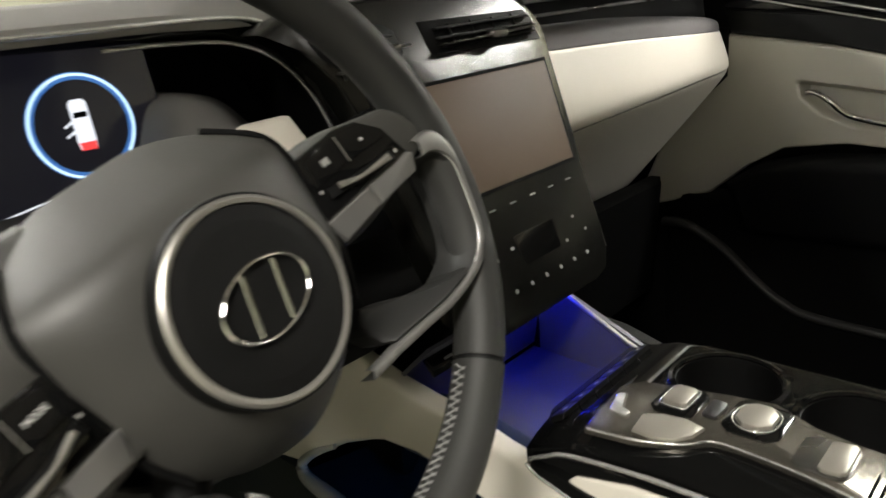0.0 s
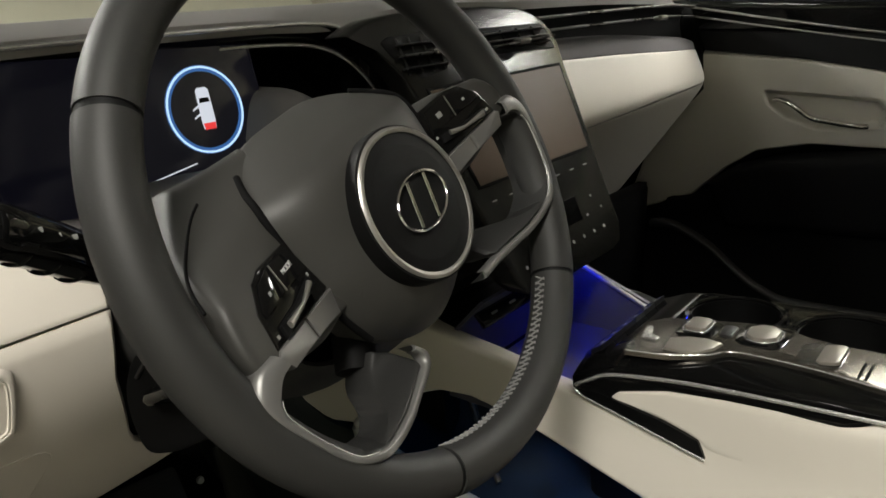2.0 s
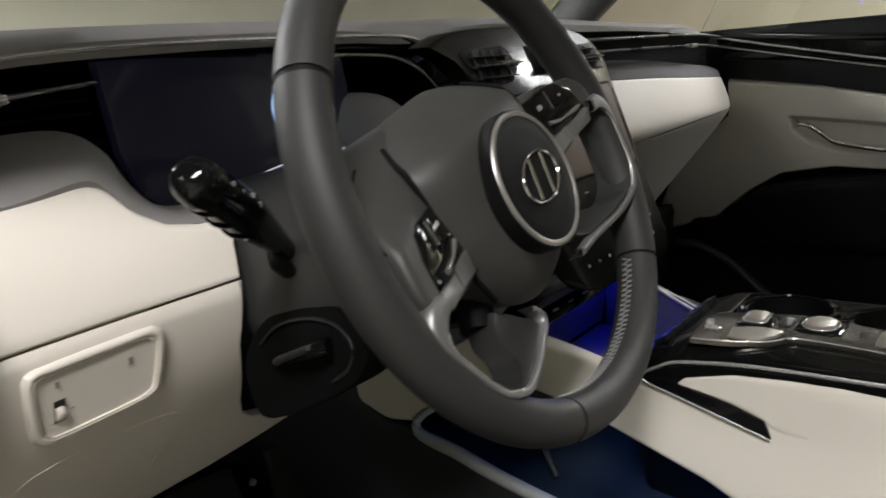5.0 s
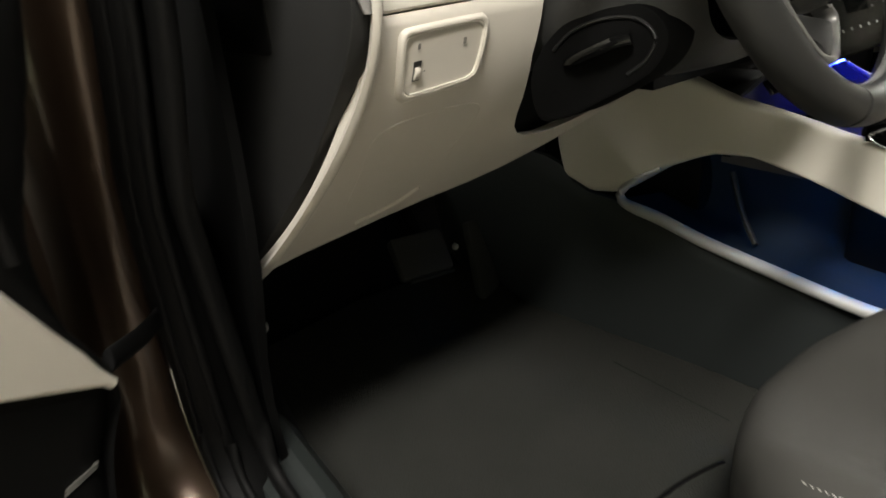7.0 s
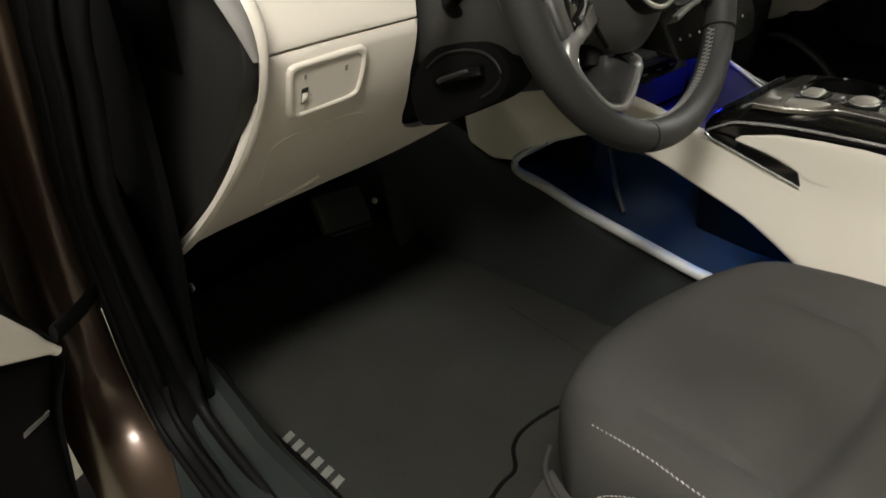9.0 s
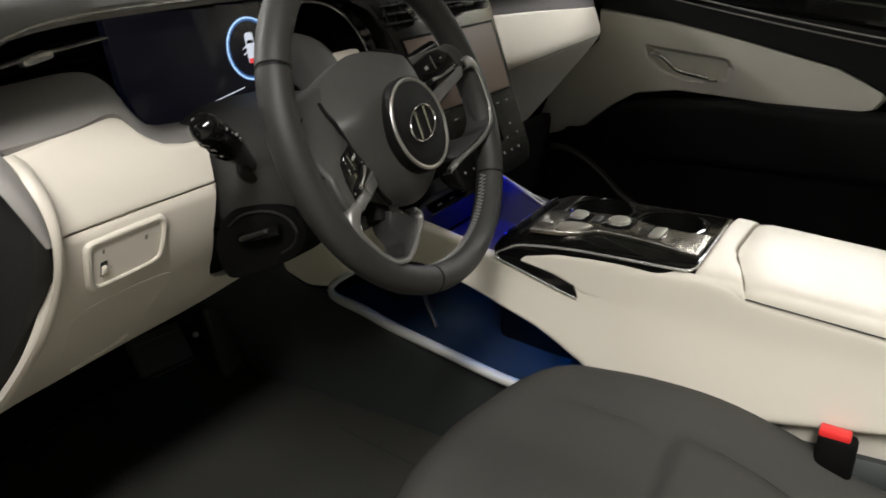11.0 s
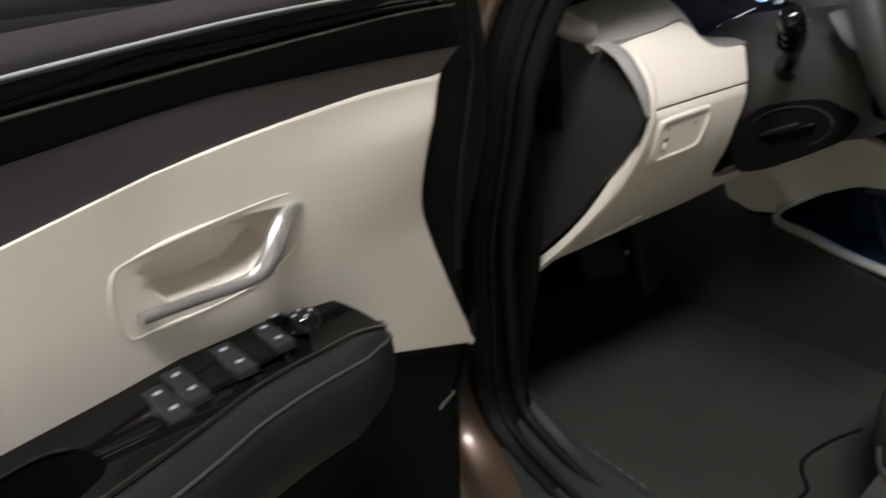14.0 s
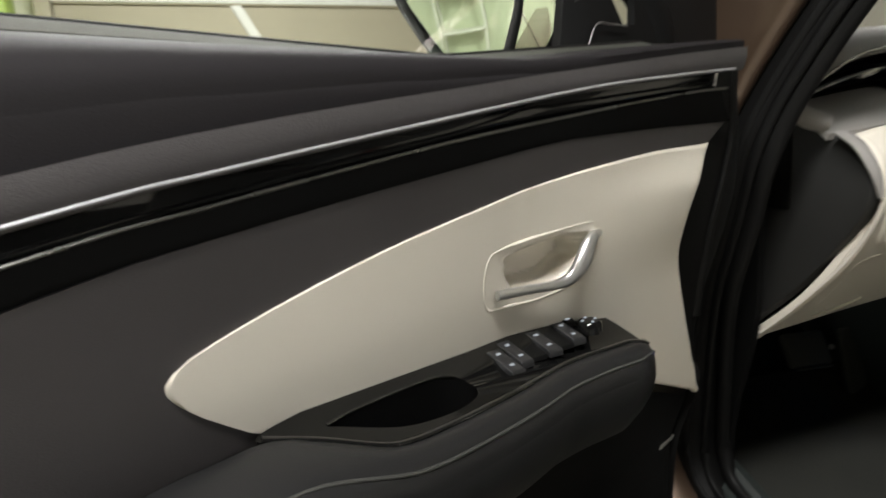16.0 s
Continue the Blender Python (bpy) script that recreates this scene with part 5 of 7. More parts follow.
for x, y, r in CUPS:
    part("cup_holder", lathe_bm([(r, 0.000), (r + 0.002, 0.0016), (r + 0.0055, 0.0008), (r + 0.007, -0.002), (r + 0.006, -0.006), (r, -0.006), (r, 0.000)], Matrix.Translation((x, y, 0.7785)), 48), GLOSS, console, "gloss black ringed cup holder")
    part("cup_liner", lathe_bm([(0.0, -0.052), (r - 0.004, -0.052), (r - 0.0015, -0.040), (r - 0.0008, -0.001), (r + 0.0002, -0.001), (r + 0.0002, -0.003), (r - 0.0002, -0.054), (0.0, -0.055)], Matrix.Translation((x, y, 0.7775)), 36), BLACK, console)
for k in range(6):
    plate("mode_button", [(-0.098 + 0.0245 * k + a, 0.030 + b) for a, b in ((-0.0116, 0.007), (0.0116, 0.007), (0.0116, -0.006), (-0.0116, -0.006))], lambda a, b, d: Vector((a, b, 0.768 - d - (b - 0.030) * 0.6)), BLACK, console, 0.006, 0.0006, 0, "black button with white print")
    plate("print", [(-0.098 + 0.0245 * k + a, 0.030 + b) for a, b in ((-0.002, 0.0014), (0.002, 0.0014), (0.002, -0.0014), (-0.002, -0.0014))], lambda a, b, d: Vector((a, b, 0.7685 - d - (b - 0.030) * 0.6)), PRINT, console, 0.0006, 0.0)
# armrest lid
SHX = [-0.1390, -0.1365, -0.128, -0.10, -0.05, 0.0, 0.05, 0.09, 0.12, 0.137, 0.140]
SHH = [-0.012, 0.000, 0.0065, 0.0105, 0.012, 0.012, 0.009, 0.001, -0.015, -0.034, -0.060]
part("shoulder", sheet_bm(loft([[(x, y - (0.030 * max(0.0, -0.06 - x) / 0.08 if y < -0.25 else 0.0), 0.763 + h - drop) for x, h in zip(SHX, SHH)] for y, drop in ((-0.2400, 0.020), (-0.2402, 0.002), (-0.2420, 0.0), (-0.2640, 0.002), (-0.2660, 0.0045), (-0.2665, 0.02))], 24, 30), 0.008, (0, 0, -1)), WHITE, console, "cream vinyl bridge behind the deck", 60)
rows = []
for y, k in ((-0.2680, 0.020), (-0.2683, 0.006), (-0.2705, 0.0022), (-0.276, 0.0), (-0.31, 0.0), (-0.45, 0.0), (-0.75, 0.0)):
    rows.append([(x, y - 0.030 * max(0.0, -0.06 - x) / 0.08, 0.7605 + h * (1.0 if h > 0 else 0.9) - k + 0.075 * min(0.0, y + 0.29)) for x, h in zip(SHX, SHH)])
part("armrest_lid", sheet_bm(loft(rows, 30, 30), 0.01, (0, 0, -1)), WHITE, console, "cream padded armrest lid", 60)
tube("seam", [(-0.1400, -0.300, 0.7490), (-0.1402, -0.32, 0.7472), (-0.1402, -0.42, 0.7395), (-0.1402, -0.74, 0.7135)], CHAR, console, 0.0009, 0.0009, n=30)
part("armrest_base", box_bm(pose(0, -0.51, 0.58), 0.25, 0.46, 0.22, 0.01), WHITE_P, console)
part("console_core", box_bm(pose(0.02, -0.10, 0.60), 0.16, 0.36, 0.26, 0.01), BLACK, console)
part("console_core", box_bm(pose(0.02, 0.42, 0.60), 0.20, 0.30, 0.30, 0.01), BLACK, console)
patch("side_panel", [(0.50, 0.74), (0.12, 0.735), (0.0, 0.700), (-0.215, 0.690), (-0.75, 0.680)], [(0.50, 0.35), (-0.75, 0.35)], [(0.50, 0.74), (0.50, 0.35)], [(-0.75, 0.680), (-0.75, 0.35)], lambda a, b, d: Vector((0.140 - d, a, b)), BLACK, console, thick=0.02, r=0.005)

# ---- steering column ----
column = thing("steering_column", "charcoal plastic steering column shroud with stalks", "steering column", at=(-0.37, 0.2, 0.85))
shroud = []
for y, w, h, cz in ((0.062, 0.070, 0.050, 0.925), (0.078, 0.095, 0.070, 0.924), (0.11, 0.104, 0.076, 0.922), (0.15, 0.106, 0.076, 0.918), (0.21, 0.106, 0.074, 0.915), (0.27, 0.106, 0.072, 0.912)):
    shroud.append([(-0.375 + w * (abs(math.cos(a)) ** 0.7) * math.copysign(1, math.cos(a)), y, cz + h * (abs(math.sin(a)) ** 0.7) * math.copysign(1, math.sin(a))) for a in np.linspace(0, 2 * math.pi, 33)])
part("shroud", sheet_bm([[Vector(q) for q in r] for r in shroud], 0.004), SHROUD, column, "charcoal plastic shroud", 60)
# Black sheet added to block light and stand for the dark hole.
plate("column_light_blocker", [(-0.49, 0.93), (-0.482, 0.85), (-0.468, 0.785), (-0.44, 0.77), (-0.37, 0.772), (-0.27, 0.80), (-0.135, 0.82), (-0.135, 0.93), (-0.28, 0.965), (-0.40, 0.97)], lambda a, b, d: Vector((a, 0.285 + d, b)), BLACK, column, 0.01, 0.002)
# Raised black plate stands for a shaded opening, placed to fit the camera's view.
plate("tilt_plate", [(0.211, 0.842), (0.196, 0.872), (0.167, 0.897), (0.140, 0.907), (0.112, 0.911), (0.086, 0.908), (0.070, 0.896), (0.066, 0.882), (0.076, 0.864), (0.096, 0.849), (0.130, 0.831), (0.164, 0.815), (0.200, 0.808)], lambda a, b, d: Vector((-0.4855 + d + 0.10 * max(0, b - 0.885), a, b)), GROOVE, column, 0.035, 0.004, 60, "raised black oval plate in place of the lever's dark opening")
tube("tilt_plate_rim", [(-0.486 + 0.10 * max(0, z - 0.885), y, z) for y, z in ((0.180, 0.872), (0.160, 0.888), (0.136, 0.897), (0.110, 0.901), (0.090, 0.898), (0.077, 0.886), (0.084, 0.870), (0.102, 0.857))], DARK, column, 0.0016, 0.0016, n=40)
tube("tilt_lever", [(-0.484, 0.162, 0.862), (-0.492, 0.146, 0.868), (-0.495, 0.126, 0.876), (-0.495, 0.108, 0.883), (-0.490, 0.096, 0.886)], GLOSS, column, 0.008, 0.006, "gloss black tilt lever", n=20)
stalk = tube("light_stalk", [(-0.470, 0.143, 0.939), (-0.496, 0.126, 0.957), (-0.525, 0.107, 0.978), (-0.555, 0.089, 0.999), (-0.579, 0.0765, 1.0145)], GLOSS, column, 0.0108, 0.0108, "gloss black light stalk with white print", n=28, taper=lambda t: 0.62 + 0.68 * min(1, max(0, t - 0.12) * 2.0) - (0.2 if t > 0.97 else 0))
part("stalk_socket", lathe_bm([(0.0, 0.004), (0.013, 0.005), (0.0165, 0.004), (0.018, 0.0), (0.018, -0.02)], look((-0.477, 0.1385, 0.9445), (-0.440, 0.163, 0.918)), 28), BLACK, column, "black round stalk socket")
TIP = look((-0.582, 0.0745, 1.0167), (-0.470, 0.143, 0.939))
part("stalk_tip", lathe_bm([(0.0, 0.005), (0.008, 0.0042), (0.0112, 0.0015), (0.0130, -0.003), (0.0138, -0.010)], TIP, 28), GLOSS, stalk, "gloss black turning knob")
for h, r in ((-0.022, 0.0145), (-0.042, 0.0146), (-0.062, 0.0146)):
    part("knob_ring", lathe_bm([(r - 0.002, h + 0.0012), (r, h + 0.0008), (r, h - 0.0008), (r - 0.002, h - 0.0012)], TIP, 32), GLOSS, stalk)
for k, (x, y, z) in enumerate(((-0.560, 0.0725, 1.009), (-0.550, 0.079, 1.002), (-0.541, 0.083, 0.999), (-0.534, 0.0875, 0.992))):
    part("print", box_bm(pose(x, y, z, 12, 0, -20), 0.0045, 0.0012, 0.0040 if k % 2 else 0.0025, 0), PRINT, stalk)
tube("wiper_stalk", [(-0.30, 0.115, 0.985), (-0.26, 0.110, 1.000), (-0.225, 0.105, 1.015), (-0.19, 0.10, 1.025)], GLOSS, column, 0.010, 0.013, "gloss black wiper stalk", n=16)
tube("paddle", [(-0.468, 0.135, 0.95), (-0.46, 0.135, 0.925), (-0.455, 0.135, 0.90)], GLOSS, column, 0.012, 0.010, "gloss black shift paddle", n=12)

# ---- steering wheel ----
wheel = thing("steering_wheel", "black leather steering wheel turned slightly, satin silver trim", "steering wheel", at=(-0.379, 0.018, 0.986))
TAU, YAW, TURNED = 21.0, 4.0, 18.0
WM = Matrix.Translation((-0.379, 0.018, 0.986)) @ pose(0, 0, 0, 0, 0, YAW) @ pose(0, 0, 0, 90 - TAU, 0, 0) @ pose(0, 0, 0, 0, 0, TURNED)
HUB = Vector((0.0005, -0.0125, 0))
RR = 0.1695


def on_wheel(a, b, d):
    return WM @ Vector((a + HUB.x, b + HUB.y, -d))


def rim_arc(a0, a1, n, r=RR, dz=0.0):
    return [WM @ Vector((r * math.cos(radians(a0 + (a1 - a0) * i / (n - 1))), r * math.sin(radians(a0 + (a1 - a0) * i / (n - 1))), dz)) for i in range(n)]


wheel_up = (WM.to_3x3() @ Vector((0, 0, 1)))[:]
for a0, a1 in ((45.6, 134.4), (135.6, 234.4), (-54.4, 44.4), (-124.4, -55.6)):
    part("rim", tube_bm(rim_arc(a0, a1, 40), 0.0150, 0.0168, sides=20, raw=True, up=wheel_up), LEATHER, wheel, "black leather rim", 60)
for a in (45, 135, -55, -125):
    part("rim_seam", tube_bm(rim_arc(a - 0.7, a + 0.7, 4), 0.0141, 0.0158, sides=20, raw=True, up=wheel_up), BLACK, wheel)
for k in range(72):
    a = -122.5 + 65 * k / 71
    way = 1 if k % 2 else -1
    q = [WM @ Vector(((RR - 0.0154) * math.cos(radians(a + o)), (RR - 0.0154) * math.sin(radians(a + o)), z)) for o, z in ((-0.75, 0.0040 * way), (0.75, -0.0040 * way))]
    part("stitch", tube_bm([q[0], (q[0] + q[1]) / 2, q[1]], 0.0006, raw=True, sides=5, up=(0.3, 0.2, 1)), GREYTHREAD, wheel)


def dome_bm(outline, lift, drop, rings=14, p=2.2):
    """A cushion-shaped cover over an outline: lift in the middle, falling to -drop at the rim, with a skirt."""
    o = smooth_line([(*q, 0) for q in outline], 72, True)
    deep = lambda b: drop + 0.014 * max(0.0, min(1.0, (-0.005 - b) / 0.05))
    bm = bmesh.new()
    c = bm.verts.new(on_wheel(0, 0, -lift))
    prev = None
    for k in range(1, rings + 1):
        t = math.sin(k / rings * math.pi / 2)
        row = [bm.verts.new(on_wheel(q.x * t, q.y * t, deep(q.y) - (lift + deep(q.y)) * (1 - t ** p) + 0.95 * max(0.0, q.y * t - 0.052) + 4.0 * max(0.0, min(q.y * t, 0.052) - 0.040) ** 2)) for q in o]
        for i in range(72):
            j = (i + 1) % 72
            bm.faces.new((c, row[i], row[j]) if prev is None else (prev[i], row[i], row[j], prev[j]))
        prev = row
    row = [bm.verts.new(on_wheel(q.x * 0.97, q.y * 0.97, deep(q.y) + 0.022 + 0.95 * max(0.0, q.y - 0.052))) for q in o]
    for i in range(72):
        j = (i + 1) % 72
        bm.faces.new((prev[i], row[i], row[j], prev[j]))
    bm.faces.new(row)
    return bm


COVER = [(0.0, 0.0870), (0.025, 0.0865), (0.040, 0.0830), (0.053, 0.0770), (0.0655, 0.0675), (0.0740, 0.0570), (0.0785, 0.0440), (0.0783, 0.0240), (0.0765, 0.0), (0.0740, -0.022), (0.0640, -0.046), (0.038, -0.068), (0.0, -0.079)]
COVER = COVER + [(-a, b) for a, b in COVER[-2:0:-1]]
part("airbag_cover", dome_bm(COVER, 0.012, 0.010, p=3.4), COVER_M, wheel, "black grained airbag cover", 60)
for sgn in (-1, 1):
    side = [(0.0600, 0.0740), (0.0690, 0.0650), (0.0755, 0.0560), (0.0795, 0.0440), (0.0797, 0.0240), (0.0780, 0.0), (0.0752, -0.022), (0.0648, -0.047)]
    tube("cover_gap", [on_wheel(sgn * a, b, 0.0105 + 0.95 * max(0.0, b - 0.052) + 0.010 * max(0.0, min(1.0, (-0.005 - b) / 0.05))) for a, b in side], GROOVE, wheel, 0.0022, 0.0022, n=40, up=wheel_up)
badge = part("badge_disc", lathe_bm([(0.0, 0.0200), (0.030, 0.0195), (0.0442, 0.0180), (0.0450, 0.010)], WM @ Matrix.Translation(HUB), 64), BLACK, wheel, "black round badge disc")
part("badge_ring", lathe_bm([(0.0440, 0.0180), (0.0446, 0.0196), (0.0466, 0.0202), (0.0478, 0.0196), (0.0485, 0.0186), (0.0480, 0.0178), (0.0440, 0.0180)], WM @ Matrix.Translation(HUB), 72), DSILVER, badge, "satin silver ring")
part("badge_wall", lathe_bm([(0.0482, 0.0188), (0.0497, 0.0180), (0.0500, 0.0160), (0.0500, 0.004)], WM @ Matrix.Translation(HUB), 72), BLACK, badge)
# plain oval emblem
part("emblem_ring", tube_bm([on_wheel(0.0255 * math.cos(a) , 0.0165 * math.sin(a), -0.0215) for a in np.linspace(0, 2 * math.pi, 41)[:-1]], 0.0011, 0.0016, n=48, sides=8, closed=True, up=wheel_up), CHROME, badge, "chrome oval emblem", 60)
for x0, y0, x1, y1 in ((-0.0140, -0.0118, -0.0040, 0.0150), (0.0040, -0.0150, 0.0140, 0.0118)):
    part("emblem_bar", tube_bm([on_wheel(x0 + (x1 - x0) * t, y0 + (y1 - y0) * t, -0.0215) for t in np.linspace(0, 1, 8)], 0.0014, 0.0015, raw=True, sides=8, up=wheel_up), CHROME, badge, "", 60)



def lift(a):
    """Height of the spokes over the wheel's plane: low beside the cover, raised towards the rim."""
    return min(0.016, max(-0.008, -0.008 + 0.32 * (abs(a) - 0.078)))


def on_spoke(dz):
    return lambda a, b, d: on_wheel(a, b, d - dz - lift(a))


for sgn in (-1, 1):
    L = lambda pts: [(sgn * a, b) for a, b in pts]
    if sgn < 0:
        top, left, right, k, b0 = [(0.034, 0.0862), (0.056, 0.0872), (0.075, 0.0890), (0.0916, 0.0915)], [(0.034, 0.0862), (0.055, 0.03), (0.060, -0.020)], [(0.0916, 0.0915), (0.109, 0.080), (0.126, 0.066), (0.139, 0.050), (0.149, 0.030), (0.155, 0.010), (0.154, -0.004)], 0.88, 0.050
    else:
        top, left, right, k, b0 = [(0.040, 0.044), (0.070, 0.040), (0.085, 0.0372), (0.112, 0.0375), (0.125, 0.0335), (0.146, 0.028)], [(0.040, 0.044), (0.050, 0.02), (0.060, -0.020)], [(0.146, 0.028), (0.152, 0.020), (0.155, 0.010), (0.154, 0.002), (0.150, -0.004)], 1.9, 0.034
    patch("spoke", L(top), L([(0.060, -0.020), (0.10, -0.020), (0.150, -0.004)]), L(left), L(right), lambda a, b, d: on_wheel(a, b, d - lift(a) + (0.001 + max(0.0, lift(a) + 0.008) * max(0.0, min(1.0, (b - 0.034) / 0.026)) if k < 1 else 0.003) + k * (b - b0 + math.sqrt((b - b0) ** 2 + 0.00012)) / 2 - k * 0.0008), COVER_M, wheel, "charcoal wheel spoke", thick=0.02, r=0.006, n=30, m=30, curve=True)
    pod = plate("switch_pod", L([(0.080, 0.034), (0.110, 0.0350), (0.121, 0.032), (0.132, 0.020), (0.137, 0.0005), (0.074, -0.0015)]), on_spoke(0.0), GLOSS, wheel, 0.010, 0.002, 0, "gloss black switch pod")
    plate("switch_key", L([(0.083, 0.032), (0.1035, 0.0330), (0.1035, 0.0165), (0.080, 0.0155)]), on_spoke(0.0012), GLOSS, pod, 0.002, 0.001)
    plate("switch_key", L([(0.1050, 0.0330), (0.119, 0.0305), (0.129, 0.0195), (0.129, 0.0155), (0.1050, 0.0165)]), on_spoke(0.0012), GLOSS, pod, 0.002, 0.001)
    tube("key_edge", [on_spoke(0.0014)(a, b, 0) for a, b in L([(0.1042, 0.0325), (0.1042, 0.0165)])], DSILVER, pod, 0.0004, 0.0005, n=4, up=wheel_up)
    rock = plate("rocker", L([(0.084, 0.0125), (0.104, 0.0090), (0.126, 0.0080), (0.127, 0.0015), (0.104, 0.0035), (0.083, 0.0065)]), on_spoke(0.0035), BLACK, pod, 0.005, 0.002, 0, "black rocker with a silver spine")
    tube("spine", [on_spoke(0.0048)(a, b, 0) for a, b in L([(0.089, 0.0105), (0.100, 0.0070), (0.106, 0.0062), (0.122, 0.0055)])], DSILVER, rock, 0.0016, 0.0012, n=14, up=wheel_up, taper=lambda t: 0.7 + 1.2 * abs(t - 0.45))
    for x, y in ((0.1165, 0.0225), (0.0815, 0.0125), (0.0810, 0.0045), (0.1305, 0.0050)):
        plate("print", L([(x - 0.0010, y + 0.0010), (x + 0.0010, y + 0.0010), (x + 0.0010, y - 0.0010), (x - 0.0010, y - 0.0010)]), on_spoke(0.0018 if y > 0.015 else 0.0006), PRINT, pod, 0.0006, 0.0)
    if sgn < 0:
        lettering("print", "MODE", WM @ Matrix.Translation(Vector((-0.0935, 0.0245, lift(0.0935) + 0.0018)) + HUB) @ pose(0, 0, 0, 0, 18, 0), 0.0042, MODEPRINT, pod)
    else:
        plate("print", L([(0.090, 0.0265), (0.0945, 0.0265), (0.0945, 0.0225), (0.090, 0.0225)]), on_spoke(0.0018), PRINT, pod, 0.0006, 0.0)
    plate("silver_key", L([(0.073, -0.0025), (0.1055, -0.0010), (0.1055, -0.0140), (0.078, -0.0175)]), on_spoke(0.001), LOOPGREY, wheel, 0.012, 0.0025, 0, "grey satin key")
    plate("silver_key", L([(0.1065, -0.0010), (0.136, 0.0005), (0.1395, -0.0020), (0.1350, -0.0120), (0.1065, -0.0140)]), on_spoke(0.001), LOOPGREY, wheel, 0.012, 0.0025)
    # satin band round the side opening, its sunk wall and the flat lower spoke
    low = lambda dz: (lambda a, b, d: on_wheel(a, b, d - dz - max(0.0, min(0.0175, 0.0175 * (abs(a) - 0.055) / 0.075))))
    far = smooth_line([(*q, 0) for q in L([(0.143, 0.003), (0.155, 0.0030), (0.1630, -0.0035), (0.1654, -0.0100), (0.1642, -0.0215), (0.1577, -0.0421), (0.1496, -0.0624), (0.1380, -0.0758), (0.1210, -0.0835), (0.0985, -0.0860), (0.0790, -0.0842), (0.0590, -0.0825), (0.0515, -0.0795), (0.0500, -0.0720), (0.0555, -0.0630)])], 80)
    near = smooth_line([(*q, 0) for q in L([(0.1395, -0.0075), (0.1460, -0.0085), (0.1520, -0.0125), (0.1568, -0.0175), (0.1575, -0.0255), (0.1517, -0.0455), (0.1430, -0.0645), (0.1325, -0.0730), (0.1195, -0.0780), (0.0985, -0.0802), (0.0800, -0.0785), (0.0630, -0.0770), (0.0570, -0.0755), (0.0555, -0.0710), (0.0595, -0.0650)])], 80)
    if sgn > 0:
        far = smooth_line([tuple(p) for p in far[:62:4]] + [(0.0450, -0.0818, 0), (0.0330, -0.0800, 0)], 80)
        near = smooth_line([tuple(p) for p in near[:62:4]] + [(0.0470, -0.0758, 0), (0.0350, -0.0745, 0)], 80)
    k = low(0.0)
    rows = [[k(p.x, p.y, 0.014), k(p.x, p.y, 0.003), k(p.x * 0.8 + q.x * 0.2, p.y * 0.8 + q.y * 0.2, 0.0004), k(p.x * 0.3 + q.x * 0.7, p.y * 0.3 + q.y * 0.7, 0.0), k(q.x * 0.9 + p.x * 0.1, q.y * 0.9 + p.y * 0.1, 0.0006), k(q.x, q.y, 0.006)] for p, q in zip(far, near)]
    part("trim_loop", sheet_bm(rows, 0.002, (-Vector(wheel_up))[:]), LOOPGREY, wheel, "grey satin trim band", 60)
    tube("band_edge", [k(q.x, q.y, 0.0016) for q in near[8:40]], BRIGHT, wheel, 0.0004, 0.0006, n=40, up=wheel_up)
    inner = near[2:48]
    wall = [[k(q.x, q.y, 0.003), k(q.x - sgn * 0.0015, q.y + 0.001, 0.005), k(q.x - sgn * 0.004, q.y + 0.002, 0.016), k(q.x - sgn * 0.006, q.y + 0.003, 0.032)] for q in inner]
    part("opening_wall", sheet_bm(wall, 0.002, (sgn * WM.to_3x3().col[0])[:]), SPOKE, wheel, "", 60)
    # the lower spoke leans from the band back to the hub
    def on_lower(a, b, d):
        h = max(0.0, min(1.0, (b + 0.0795) / 0.021))
        h = h * h * (3 - 2 * h)
        z = max(0.0, min(0.0175, 0.0175 * (abs(a) - 0.055) / 0.075))
        return on_wheel(a, b, d + 0.002 - z * (1 - h) + 0.020 * h)

    patch("lower_spoke", L([(0.1020, -0.0730), (0.0900, -0.0660), (0.0777, -0.0605), (0.0660, -0.0540)]), L([(0.1300, -0.0755), (0.1200, -0.0782), (0.0985, -0.0798), (0.0590, -0.0768)]), L([(0.1020, -0.0730), (0.1120, -0.0745), (0.1300, -0.0755)]), L([(0.0660, -0.0540), (0.0570, -0.0630), (0.0560, -0.0735), (0.0590, -0.0768)]), on_lower, SPOKE, wheel, "flat charcoal lower spoke", thick=0.024, r=0.003, n=22, m=22)
    tube("under_hub", [on_wheel(sgn * x, y, z) for x, y, z in ((0.030, -0.020, 0.050), (0.050, -0.040, 0.044), (0.072, -0.062, 0.040))], BLACK, wheel, 0.014, 0.012, n=14, up=wheel_up)

tube("spoke_seam", [on_wheel(a, b, -z - 0.0004) for a, b, z in ((-0.0908, 0.0757, -0.0325), (-0.1013, 0.0720, -0.0295), (-0.1156, 0.0649, -0.0235), (-0.1325, 0.0559, -0.0135), (-0.1448, 0.0478, -0.0020), (-0.1530, 0.0380, 0.0090))], GROOVE, wheel, 0.0009, 0.0009, n=40, up=wheel_up)

# ---- pedals ----
PEDAL = material("grey_pedal_rubber", (0.060, 0.060, 0.056), 0.9, grain=0.2, scale=600, spec=0.15)
brake = thing("brake_pedal", "black rubber brake pedal above the carpet", "pedal", at=(-0.31, 0.66, 0.40))
part("pad", box_bm(pose(-0.330, 0.612, 0.505, -35, 6, 0), 0.105, 0.020, 0.072, 0.008), PEDAL, brake)
